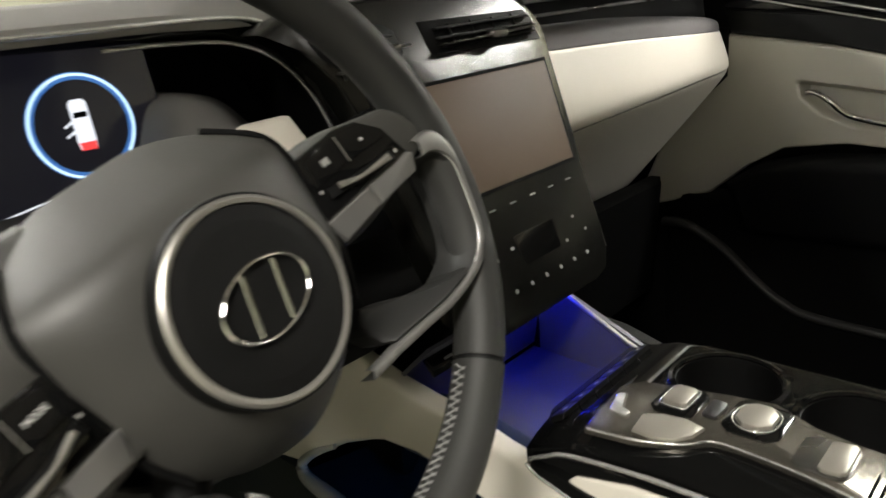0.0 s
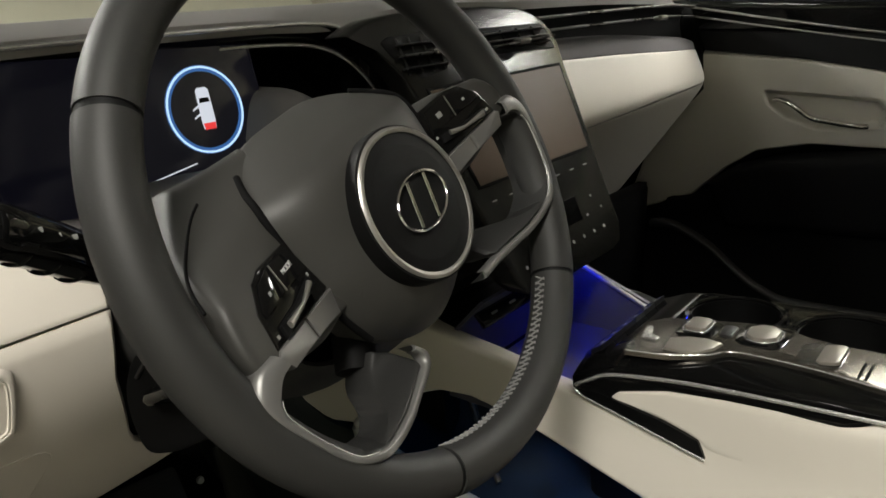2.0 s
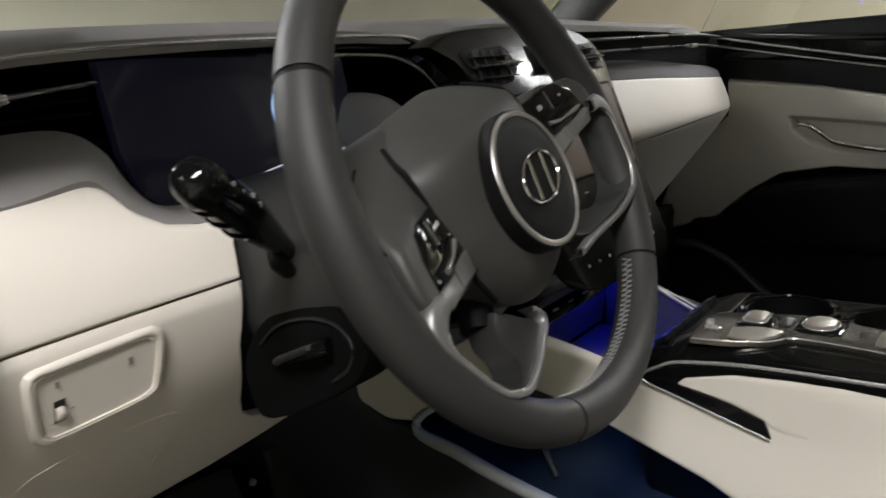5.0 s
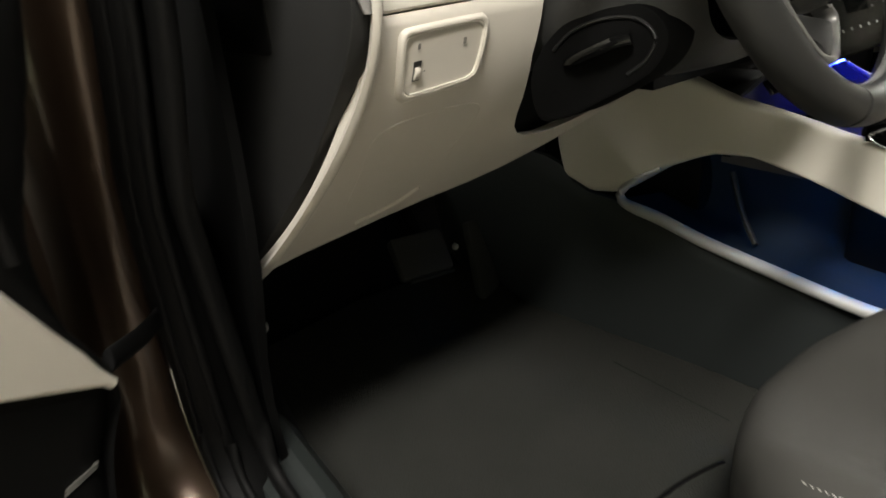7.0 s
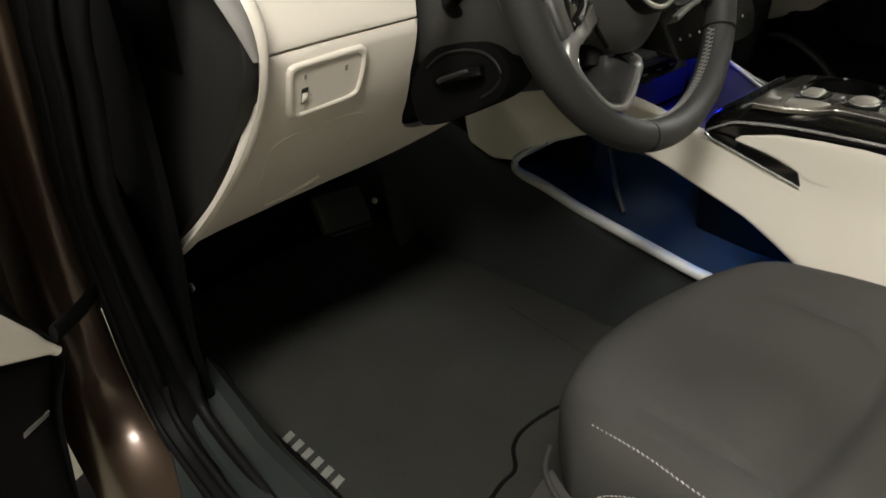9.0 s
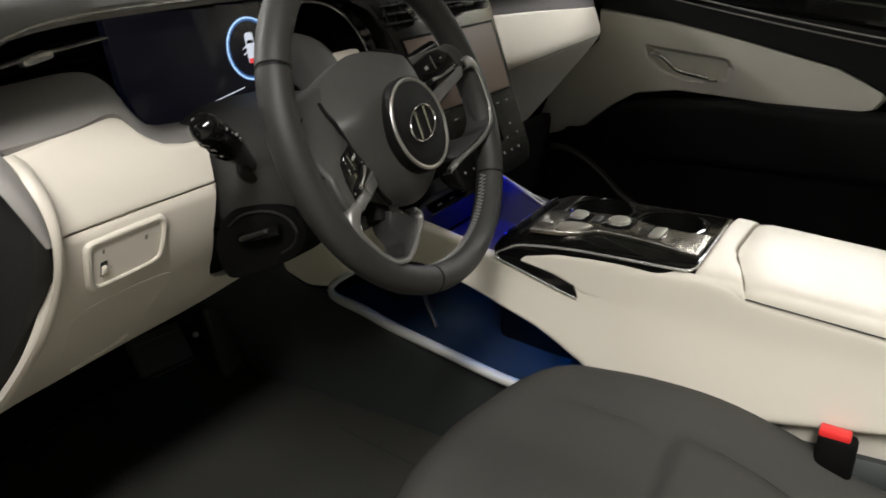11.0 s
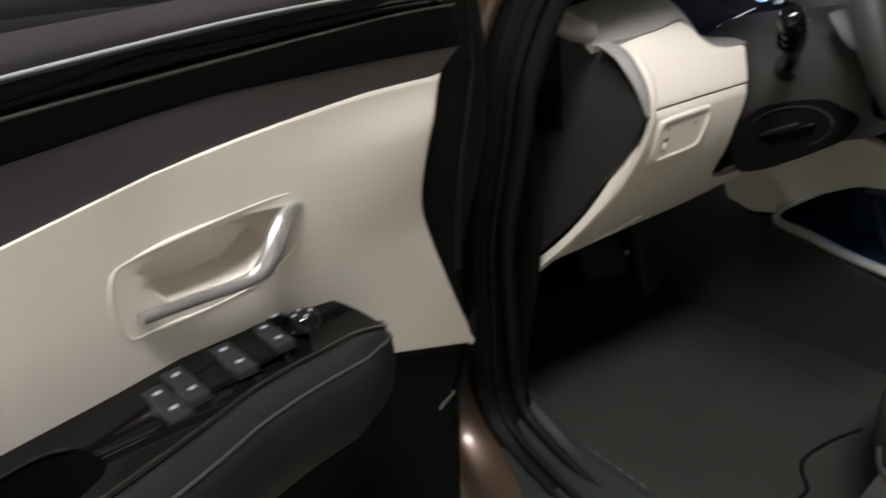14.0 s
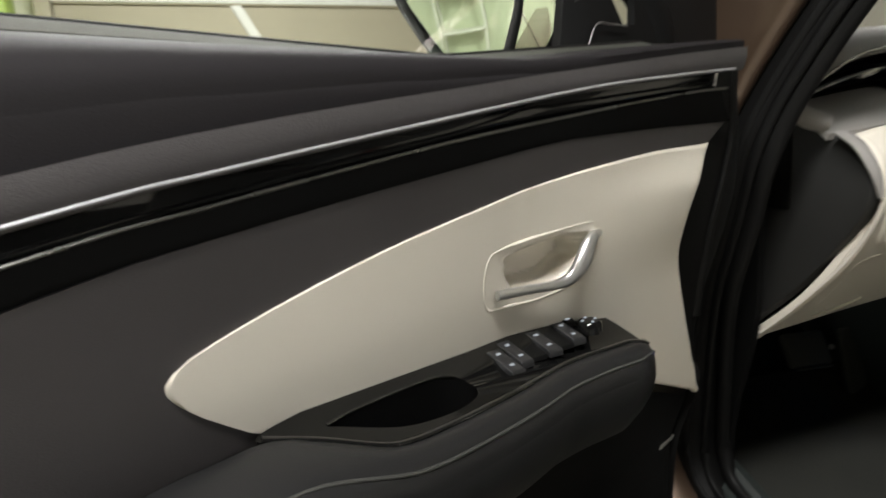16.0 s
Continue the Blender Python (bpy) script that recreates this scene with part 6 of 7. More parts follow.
for k in range(5):
    part("rib", box_bm(pose(-0.330, 0.584 + 0.0085 * k, 0.475 + 0.013 * k, -35, 6, 0), 0.09, 0.006, 0.004, 0.001), PEDAL, brake)
tube("arm", [(-0.30, 0.645, 0.50), (-0.30, 0.72, 0.62), (-0.30, 0.78, 0.80)], BLACK, brake, 0.010, 0.016, n=12)
gas = thing("accelerator_pedal", "tall black accelerator pedal standing on the carpet", "pedal", at=(-0.17, 0.66, 0.35))
part("pad", box_bm(pose(-0.182, 0.625, 0.418, -16, 6, 3), 0.052, 0.018, 0.19, 0.006), PEDAL, gas)
part("bolt", lathe_bm([(0.0, 0.006), (0.005, 0.005), (0.006, 0.0)], look((-0.242, 0.63, 0.486), (-0.242, 0.9, 0.45)), 12), SILVER, gas)

# ---- floor mat ----
fmat = thing("floor_mat", "charcoal carpet floor mat with pale edge lettering marks", "floor mat", at=(-0.40, 0.3, 0.35))


def on_mat(a, b, d):
    return Vector((a, b, 0.358 - d + max(0.0, b - 0.56) * 0.5 + 0.012 * max(0, a + 0.20) / 0.08))


patch("carpet", [(-0.655, 0.68), (-0.40, 0.70), (-0.13, 0.68)], [(-0.665, -0.02), (-0.45, -0.02), (-0.13, -0.02)], [(-0.655, 0.68), (-0.650, 0.43), (-0.655, 0.26), (-0.665, -0.02)], [(-0.13, 0.68), (-0.13, -0.02)], on_mat, MATCLOTH, fmat, "charcoal needle felt", thick=0.008, r=0.004, n=30, m=30)
tube("border", [on_mat(a, b, 0.002) for a, b in ((-0.655, 0.68), (-0.650, 0.43), (-0.655, 0.26), (-0.665, -0.02))], RUBBER, fmat, 0.004, 0.003, "bound black edge", n=50)
MATMARK = material("pale_mat_thread", (0.16, 0.16, 0.145), 0.8, grain=0.4, scale=900)
# six plain slanted marks in place of the lettering
for k in range(6):
    y = 0.350 - 0.0232 * k
    plate("mark", [(-0.6345, y - 0.002), (-0.6520, y - 0.007), (-0.6520, y - 0.0195), (-0.6345, y - 0.0145)], lambda a, b, d: on_mat(a, b, d - 0.0010), MATMARK, fmat, 0.001, 0.0003)
part("clip", lathe_bm([(0.0, 0.0015), (0.0035, 0.002), (0.0045, 0.006), (0.0065, 0.006), (0.008, 0.001), (0.008, 0.0)], Matrix.Translation((-0.599, 0.116, 0.358)), 20), LOOPGREY, fmat, "grey ringed mat clip")
# Crease drawn as a thin black cord on the flat mat.
tube("crease_cord", [on_mat(a, b, 0.0005) for a, b in ((-0.195, 0.33), (-0.203, 0.23), (-0.211, 0.132))], CARPET, fmat, 0.0012, 0.0012, n=20)
tube("heel_edge", [on_mat(a, b, -0.001) for a, b in ((-0.545, 0.055), (-0.50, 0.068), (-0.468, 0.072), (-0.440, 0.100), (-0.405, 0.112), (-0.345, 0.108), (-0.29, 0.095))], BLACK, fmat, 0.003, 0.002, n=30)

# ---- driver seat ----
seat = thing("driver_seat", "charcoal cloth driver seat with pale contrast stitching", "car seat", at=(-0.37, -0.3, 0.34))
SX = [-0.222, -0.220, -0.210, -0.185, -0.145, -0.06, 0.0, 0.06, 0.145, 0.185, 0.210, 0.220, 0.222]
SH = [-0.090, -0.045, -0.010, 0.006, -0.010, -0.036, -0.038, -0.036, -0.010, 0.006, -0.010, -0.045, -0.090]
rows = []
for y, z, w, f in ((-0.050, 0.440, 0.90, 0.1), (-0.028, 0.470, 0.93, 0.15), (-0.015, 0.505, 0.95, 0.25), (-0.010, 0.550, 0.96, 0.40), (-0.018, 0.584, 0.97, 0.50), (-0.044, 0.604, 0.985, 0.65), (-0.09, 0.610, 1.0, 0.85), (-0.16, 0.614, 1.02, 1.0), (-0.25, 0.610, 1.03, 1.0), (-0.34, 0.588, 1.04, 1.0), (-0.42, 0.558, 1.04, 1.0), (-0.60, 0.52, 1.04, 0.8)):
    rows.append([(-0.358 + x * w, y + (0.024 * (1 - (x / 0.222) ** 2) - 0.080 * (abs(x) / 0.222) ** 3) * min(1.0, max(0.0, (y + 0.40) / 0.25)) - 0.045 * (abs(x) / 0.222) ** 4 * (1 - min(1.0, max(0.0, (y + 0.40) / 0.25))), z + h * f) for x, h in zip(SX, SH)])
SG = loft(rows, 64, 64)


def dent(i, j):
    """Seams pressed into the cloth: one across, one along each bolster."""
    p = SG[i][j]
    across = math.exp(-((p.y + 0.250) / (0.030 if p.y > -0.25 else 0.012)) ** 2) * 2.0 * (1.0 if -0.50 < p.x < -0.22 else 0.0)
    along = max(math.exp(-((p.x + 0.358 + s * (0.145 - 0.05 * max(0, p.y + 0.35))) / 0.006) ** 2) for s in (-1, 1)) if p.y < -0.10 else 0.0
    return Vector((0, 0, -0.010 * max(across, along * min(1, (-0.10 - p.y) / 0.06) if p.y < -0.10 else 0)))


SG = [[SG[i][j] + dent(i, j) for j in range(64)] for i in range(64)]
part("cushion", sheet_bm(SG, 0.02, (0, 0, -1)), SEAT, seat, "charcoal cloth seat cushion", 70)


def stitches(path, lift, mat, parent, step=0.0050):
    """Short raised threads along a line on the cloth."""
    line = smooth_line(path, max(4, int(sum((Vector(b) - Vector(a)).length for a, b in zip(path, path[1:])) / step)))
    for a, b in zip(line, line[1:]):
        d = (b - a) * 0.33
        c = (a + b) / 2 + Vector((0, 0, lift))
        s = d.cross(Vector((0, 0, 1))) * 0.35
        part("stitch", tube_bm([c - d - s, c + Vector((0, 0, 0.0004)), c + d + s], 0.00052, raw=True, sides=5), mat, parent)


def on_seat(x, y):
    """The point of the cushion's top nearest to a place in plan."""
    return min((p for r in SG[12:] for p in r), key=lambda p: (p.x - x) ** 2 + (p.y - y) ** 2 - 0.002 * p.z).copy()


def seam(plan, n=40):
    line = smooth_line([on_seat(*q) for q in plan], n)
    return [sum(line[max(0, i - 1):i + 2], Vector()) / len(line[max(0, i - 1):i + 2]) for i in range(n)]


upper = seam([(-0.553, -0.093), (-0.562, -0.152), (-0.5656, -0.201), (-0.5696, -0.245), (-0.571, -0.273), (-0.575, -0.33), (-0.575, -0.40), (-0.57, -0.50)])
stitches(upper, 0.0016, THREAD, seat)
lower = smooth_line([(-0.5775, -0.116, 0.535), (-0.5785, -0.130, 0.5565), (-0.5785, -0.158, 0.577), (-0.5785, -0.186, 0.587), (-0.5815, -0.231, 0.590), (-0.5830, -0.280, 0.584), (-0.586, -0.34, 0.570), (-0.587, -0.42, 0.545), (-0.587, -0.52, 0.520)], 60)
stitches([tuple(p) for p in lower[::3]], 0.0010, THREAD, seat)
tube("seam", [p + Vector((-0.001, 0, -0.0035)) for p in lower[::2]], GROOVE, seat, 0.0012, 0.0012, n=60)
tube("shield_edge", [(-0.556, -0.052, 0.549), (-0.586, -0.072, 0.5450), (-0.602, -0.13, 0.5360), (-0.611, -0.30, 0.5210), (-0.611, -0.58, 0.516)], CHAR, seat, 0.0030, 0.0030, "grey rounded shield edge", n=50)
part("side_shield", sheet_bm(loft([[(-0.585, -0.070, 0.545), (-0.60, -0.13, 0.535), (-0.61, -0.30, 0.520), (-0.61, -0.58, 0.515)], [(-0.600, -0.055, 0.49), (-0.625, -0.12, 0.48), (-0.635, -0.30, 0.465), (-0.635, -0.58, 0.46)], [(-0.575, -0.050, 0.42), (-0.61, -0.12, 0.40), (-0.62, -0.30, 0.385), (-0.62, -0.58, 0.38)]], 12, 24), 0.01, (1, 0, 0)), SEATSIDE, seat, "charcoal plastic side shield", 60)
tube("height_lever", [(-0.618, -0.166, 0.514), (-0.627, -0.19, 0.508), (-0.634, -0.25, 0.496), (-0.636, -0.38, 0.476)], HOODGREY, seat, 0.006, 0.014, "grey plastic height lever", n=20)
part("front_valance", sheet_bm([[(-0.56, -0.055, 0.46), (-0.36, -0.045, 0.46), (-0.16, -0.055, 0.46)], [(-0.55, -0.09, 0.39), (-0.36, -0.08, 0.39), (-0.17, -0.09, 0.39)]], 0.01, (0, -1, 0)), DARK, seat)
part("seat_back", sheet_bm(loft([[(-0.60, -0.62, 0.60), (-0.52, -0.58, 0.60), (-0.36, -0.60, 0.60), (-0.20, -0.58, 0.60), (-0.12, -0.62, 0.60)], [(-0.61, -0.72, 0.90), (-0.52, -0.68, 0.90), (-0.36, -0.71, 0.90), (-0.20, -0.68, 0.90), (-0.11, -0.72, 0.90)], [(-0.57, -0.86, 1.20), (-0.50, -0.83, 1.21), (-0.36, -0.83, 1.22), (-0.22, -0.83, 1.21), (-0.15, -0.86, 1.20)]], 20, 20), 0.09, (0, -1, 0)), SEAT, seat, "charcoal cloth backrest", 60)
for x in (-0.58, -0.18):
    rail = part("seat_rail", box_bm(pose(x + 0.008, -0.235, 0.362), 0.052, 0.49, 0.04, 0.004), GLOSS, seat, "black steel seat rail")
    part("rail_cap", box_bm(pose(x - 0.022, 0.026, 0.366, -8, 0, 12), 0.044, 0.056, 0.030, 0.013, 4), GLOSS, rail, "gloss black rail end cap")
    part("bolt", lathe_bm([(0.0, 0.0035), (0.003, 0.0035), (0.0038, 0.002), (0.0050, 0.002), (0.0062, 0.0008), (0.0066, -0.004)], Matrix.Translation((x - 0.016, 0.036, 0.3805)), 20), DSILVER, rail, "dull steel bolt")
    for dx in (0.003, 0.017, 0.030):
        tube("rail_ridge", [(x + dx, 0.006, 0.3825), (x + dx - 0.003, -0.06, 0.3825), (x + dx - 0.004, -0.24, 0.3825)], VANE, rail, 0.0011, 0.0014, n=10)
buckle = thing("belt_buckle", "black seat belt buckle with a red release button", "seat belt", at=(-0.17, -0.42, 0.53))
part("body", box_bm(pose(-0.160, -0.424, 0.580), 0.022, 0.042, 0.066, 0.006), BLACK, buckle)
part("release_button", box_bm(pose(-0.161, -0.420, 0.615), 0.018, 0.034, 0.010, 0.003), RED, buckle, "red release button")

# ---- driver door, standing open ----
door = thing("driver_door", "open driver door with cream trim and black armrest", "car door", at=(-1.1, 0.08, 0.35))
DO, DD = Vector((-0.93, 0.14, 0)), Vector((-0.94, -0.34, 0)).normalized()
DN = Vector((-DD.y, DD.x, 0)) * -1.0
DN = DN if DN.y < 0 else -DN


def at_door(u, w, z):
    """Door frame: u from the hinge, w towards the cabin; the trim bows inwards behind the handle."""
    return DO + DD * u + DN * (w + 0.14 * max(0.0, u - 0.30) * min(1.0, max(0.0, (w + 0.10) / 0.05))) + Vector((0, 0, z))


def wsurf(z):
    return -0.014 + (0.28 if z < 0.95 else 0.25) * (z - 0.95)


CUP = [(0.318, 0.972), (0.25, 0.9765), (0.218, 0.973), (0.206, 0.964), (0.212, 0.945), (0.236, 0.930), (0.27, 0.931), (0.300, 0.937), (0.312, 0.950)]


def swell(a, b):
    """The cream panel swells along a soft fold near the hinge."""
    up = max(0.0, 1.0 - (b - 0.985) / 0.045) if b > 0.985 else max(0.0, 1.0 - (0.985 - b) / 0.10)
    near = max(0.0, min(1.0, (0.24 - a) / 0.19))
    return 0.0075 * up * up * (3 - 2 * up) * near * near * (3 - 2 * near)


def on_white(a, b, d):
    return at_door(a, wsurf(b) + swell(a, b) - d - 0.030 * soft_in(a, b, CUP, 0.010), b)


patch("trim_panel", [(0.042, 1.026), (0.10, 1.0295), (0.15, 1.0305), (0.252, 1.027), (0.355, 1.0185), (0.443, 1.010), (0.513, 0.999), (0.545, 0.9925), (0.568, 0.987), (0.583, 0.982), (0.592, 0.9765)],
      [(-0.080, 0.692), (0.063, 0.761), (0.10, 0.78), (0.15, 0.82), (0.226, 0.87), (0.342, 0.895), (0.476, 0.900), (0.530, 0.911), (0.555, 0.928), (0.574, 0.944), (0.588, 0.958)],
      [(0.042, 1.026), (0.052, 1.0), (0.060, 0.965), (0.055, 0.92), (0.030, 0.872), (-0.005, 0.815), (-0.040, 0.76), (-0.080, 0.692)], [(0.592, 0.9765), (0.596, 0.972), (0.595, 0.966), (0.588, 0.958)],
      on_white, WHITE, door, "cream vinyl door panel", thick=0.02, r=0.0025, n=130, m=80, curve=True)
tube("panel_edge", [at_door(a, wsurf(b) - 0.0050, b) for a, b in ((-0.014, 0.795), (-0.032, 0.768), (-0.056, 0.729), (-0.068, 0.708), (-0.079, 0.694))], WHITE, door, 0.0050, 0.0050, "rounded cream panel edge", n=30, up=DN[:], taper=lambda t: 0.25 + 0.75 * min(1.0, t * 1.6))
rim = [(0.333, 0.932), (0.340, 0.955), (0.337, 0.975), (0.322, 0.979), (0.265, 0.980), (0.211, 0.979), (0.188, 0.973), (0.183, 0.963), (0.191, 0.946), (0.210, 0.930), (0.239, 0.922), (0.277, 0.922), (0.318, 0.927)]
tube("handle_rim", [at_door(a, wsurf(b) - 0.0006, b) for a, b in rim], WHITE, door, 0.0016, 0.0013, "raised cream handle surround", n=90, closed=True, up=DN[:])
bar = smooth_line([at_door(a, wsurf(b) + o, b) for a, b, o in ((0.326, 0.942, 0.004), (0.293, 0.938, 0.008), (0.256, 0.934, 0.011), (0.241, 0.937, 0.012), (0.231, 0.947, 0.012), (0.223, 0.958, 0.009), (0.214, 0.965, 0.006), (0.195, 0.966, -0.002))], 44)
handle = tube("door_handle", bar, HANDLE, door, 0.0062, 0.0042, "satin silver inner door handle", raw=True, sides=16, up=DN[:], taper=lambda t: 0.66 + 0.75 * math.exp(-((t - 0.72) / 0.16) ** 2))

# the black end of the door, rounding away to the hinge
HL = [(0.030, 1.119), (0.044, 1.095), (0.050, 1.06), (0.044, 1.027), (0.054, 1.0), (0.062, 0.965), (0.057, 0.92), (0.032, 0.872), (-0.003, 0.815), (-0.038, 0.76), (-0.083, 0.688), (-0.070, 0.60), (-0.040, 0.37)]
HO = [(-0.040, 1.117), (-0.050, 1.095), (-0.060, 1.06), (-0.064, 1.03), (-0.062, 1.0), (-0.058, 0.965), (-0.052, 0.92), (-0.045, 0.875), (-0.038, 0.82), (-0.050, 0.762), (-0.084, 0.690), (-0.071, 0.60), (-0.041, 0.37)]


def end_line(k, back):
    """A line of the end face: k from the trim's edge to the hinge side."""
    out = []
    for (a, b), (c, e) in zip(HL, HO):
        w0 = max(-0.11, wsurf(b)) - 0.006
        w1 = min(-0.020, w0) if e > 0.80 else w0
        out.append(at_door(a + (c - a) * min(k, 1.0), w0 + (w1 - w0) * k + 0.004 * math.sin(math.pi * min(k, 1.0)) - back, b + (e - b) * k))
    return out


part("shut_face", sheet_bm(loft([end_line(0.0, 0.0), end_line(0.35, 0.0), end_line(0.75, 0.0), end_line(0.97, 0.004), end_line(1.0, 0.016), end_line(0.9, 0.05), end_line(0.6, 0.10)], 26, 60), 0.006, (-DN)[:]), BLACK, door, "black door end face with seal", 60)
tube("seal", end_line(0.55, -0.001)[:9], RUBBER, door, 0.005, 0.003, "black rubber door seal", n=60)

# soft dark pad behind and above
ZB = [(0.014, 1.043), (0.13, 1.050), (0.253, 1.055), (0.476, 1.048), (0.607, 1.042), (0.657, 1.036), (1.02, 0.99)]
ZG = [(0.044, 1.077), (0.13, 1.078), (0.357, 1.072), (0.48, 1.067), (0.57, 1.0617), (0.655, 1.0555), (1.02, 1.012)]
ZS = [(0.048, 1.096), (0.13, 1.0965), (0.259, 1.095), (0.473, 1.0852), (0.56, 1.0805), (0.652, 1.0735), (1.02, 1.032)]
ZT = [(0.02, 1.114), (0.147, 1.112), (0.359, 1.1055), (0.502, 1.101), (0.595, 1.096), (0.649, 1.091), (1.02, 1.055)]
CUPZONE = [(0.10, 1.00), (0.40, 0.99), (0.42, 0.90), (0.10, 0.90)]
patch("grey_pad", [(a, b + 0.004) for a, b in ZB], [(0.030, 0.80), (1.02, 0.70)], [(0.014, 1.048), (0.052, 1.02), (0.075, 0.95), (0.062, 0.88), (0.030, 0.80)], [(1.02, 0.985), (1.02, 0.70)], lambda a, b, d: at_door(a, wsurf(b) - d - 0.0015 - 0.036 * soft_in(a, b, CUPZONE, 0.02), b), DOORGREY, door, "dark grey soft door pad", thick=0.02, r=0.0006, n=50, m=20)
patch("dark_band", ZG, ZB, [ZG[0], ZB[0]], [ZG[-1], ZB[-1]], lambda a, b, d: at_door(a, wsurf(b) - d - 0.0002, b), GROOVE, door, "matt black band", thick=0.01, r=0.0005, n=50, m=6)
patch("gloss_strip", ZS, ZG, [ZS[0], ZG[0]], [ZS[-1], ZG[-1]], lambda a, b, d: at_door(a, wsurf(b) - d + 0.001 + 0.004 * math.sin((b - 1.0) * 60), b), GLOSS, door, "gloss black trim strip", thick=0.01, r=0.003, n=60, m=8)
tube("silver_strip", [at_door(a, wsurf(b) + 0.0105, b - 0.0015) for a, b in ZS], STRIP, door, 0.0010, 0.0010, "thin silver strip", n=60)
tube("silver_strip", [at_door(a, wsurf(b) + 0.006, b) for a, b in ZG], VANE, door, 0.0008, 0.0010, n=60)
ZTn = [smooth_line([(*q, 0) for q in z], 50) for z in (ZS, ZT)]
rows, tops, lips, seal = [], [], [], []
for s, t in zip(*ZTn):
    zg, wt = 1.128 + 0.12 * max(0.0, t.x - 0.30), wsurf(t.y)
    roll = [(wsurf(s.y) + 0.003, s.y + 0.002), (0.5 * (wsurf(s.y) + wt) + 0.0040, 0.5 * (s.y + t.y) + 0.001), (wt + 0.003, t.y - 0.0006)]
    h = zg - 0.003 - t.y
    face = [(wt - 0.001, t.y + 0.0012), (wt + 0.000, t.y + 0.22 * h), (wt + 0.000, t.y + 0.42 * h), (wt - 0.003, t.y + 0.54 * h), (wt - 0.011, t.y + 0.63 * h), (wt - 0.032, t.y + 0.72 * h), (-0.060, t.y + 0.84 * h)]
    rows.append(smooth_line([at_door(t.x, w, z) for w, z in roll], 10))
    tops.append(smooth_line([at_door(t.x, w, z) for w, z in face], 22))
    lips.append([at_door(t.x, w, z) for w, z in ((-0.056, t.y + 0.835 * h), (-0.060, t.y + 0.87 * h), (-0.074, zg - 0.004), (-0.087, zg - 0.0005))])
    seal.append(at_door(t.x, -0.090, zg - 0.001))
part("padded_roll", sheet_bm(rows, 0.006, (0, 0, -1)), DOORGREY, door, "plum grey padded roll", 60)
part("sill_pad", sheet_bm(tops, 0.008, (0, 0, -1)), SILLPAD, door, "plum leather window sill, shade put into its tone", 60)
part("seal_lip", sheet_bm(lips, 0.004, (0, 0, -1)), SEALGREY, door, "grey green felt seal lip", 60)
tube("glass_seal", seal, RUBBER, door, 0.003, 0.003, "black rubber glass seal", n=60)

# armrest
def arm_z(u, w=0.0):
    nose = max(0.0, 0.196 - u) / 0.056
    return 0.888 + 0.13 * (u - 0.33) - 0.35 * w - 0.020 * nose * nose


def on_arm(a, b, d):
    return at_door(a, b, arm_z(a, b) - d)


PULL = [(0.503, -0.006), (0.481, -0.010), (0.440, -0.013), (0.401, -0.014), (0.386, -0.009), (0.379, 0.006), (0.385, 0.015), (0.406, 0.020), (0.435, 0.020), (0.462, 0.015), (0.494, 0.000)]
arm_in = [(0.140, -0.006), (0.147, 0.004), (0.166, 0.011), (0.190, 0.014), (0.212, 0.015), (0.245, 0.016), (0.280, 0.019), (0.335, 0.026), (0.385, 0.030), (0.426, 0.032), (0.460, 0.032), (0.481, 0.027), (0.515, 0.006), (0.545, -0.008)]
arm_out = [(0.140, -0.014), (0.145, -0.026), (0.162, -0.037), (0.186, -0.043), (0.239, -0.047), (0.301, -0.046), (0.369, -0.043), (0.438, -0.035), (0.503, -0.024), (0.543, -0.016)]


def ring_from(pts, n, c):
    """A closed outline resampled by angle about c."""
    line = smooth_line([(*q, 0) for q in pts], 1000, True)
    ang = [(math.atan2(p.y - c[1], p.x - c[0]), p.x, p.y) for p in line]
    return [min(ang, key=lambda q: abs(q[0] - (-math.pi + 2 * math.pi * k / n)))[1:] for k in range(n)]


bm = bmesh.new()
cen = (0.43, 0.004)
loops = [[bm.verts.new(on_arm(a, b, dep)) for a, b in ring_from(pts, 420, cen)] for pts, dep in ((arm_in + arm_out[::-1], 0.016), (arm_in + arm_out[::-1], 0.0), (PULL, 0.0), (PULL, 0.002))]
shrunk = [(cen[0] + (a - cen[0]) * 0.96, cen[1] + (b - cen[1]) * 0.93) for a, b in ring_from(PULL, 420, cen)]
loops.append([bm.verts.new(on_arm(a, b, 0.045)) for a, b in shrunk])
for p, q in zip(loops, loops[1:]):
    for k in range(420):
        f = [p[k], p[(k + 1) % 420], q[(k + 1) % 420], q[k]]
        bm.faces.new(f)
bm.faces.new(loops[-1])
part("armrest_top", bm, ARMGLOSS, door, "gloss black armrest top with pull pocket", 35)
tube("pull_edge", [on_arm(a, b, 0.0004) for a, b in PULL[:5]], RIMGLOSS, door, 0.0010, 0.0010, n=30)
ai = smooth_line([(*q, 0) for q in arm_in] + [(0.60, -0.004, 0), (0.75, 0.0, 0), (1.0, 0.0, 0)], 70)
rows = []
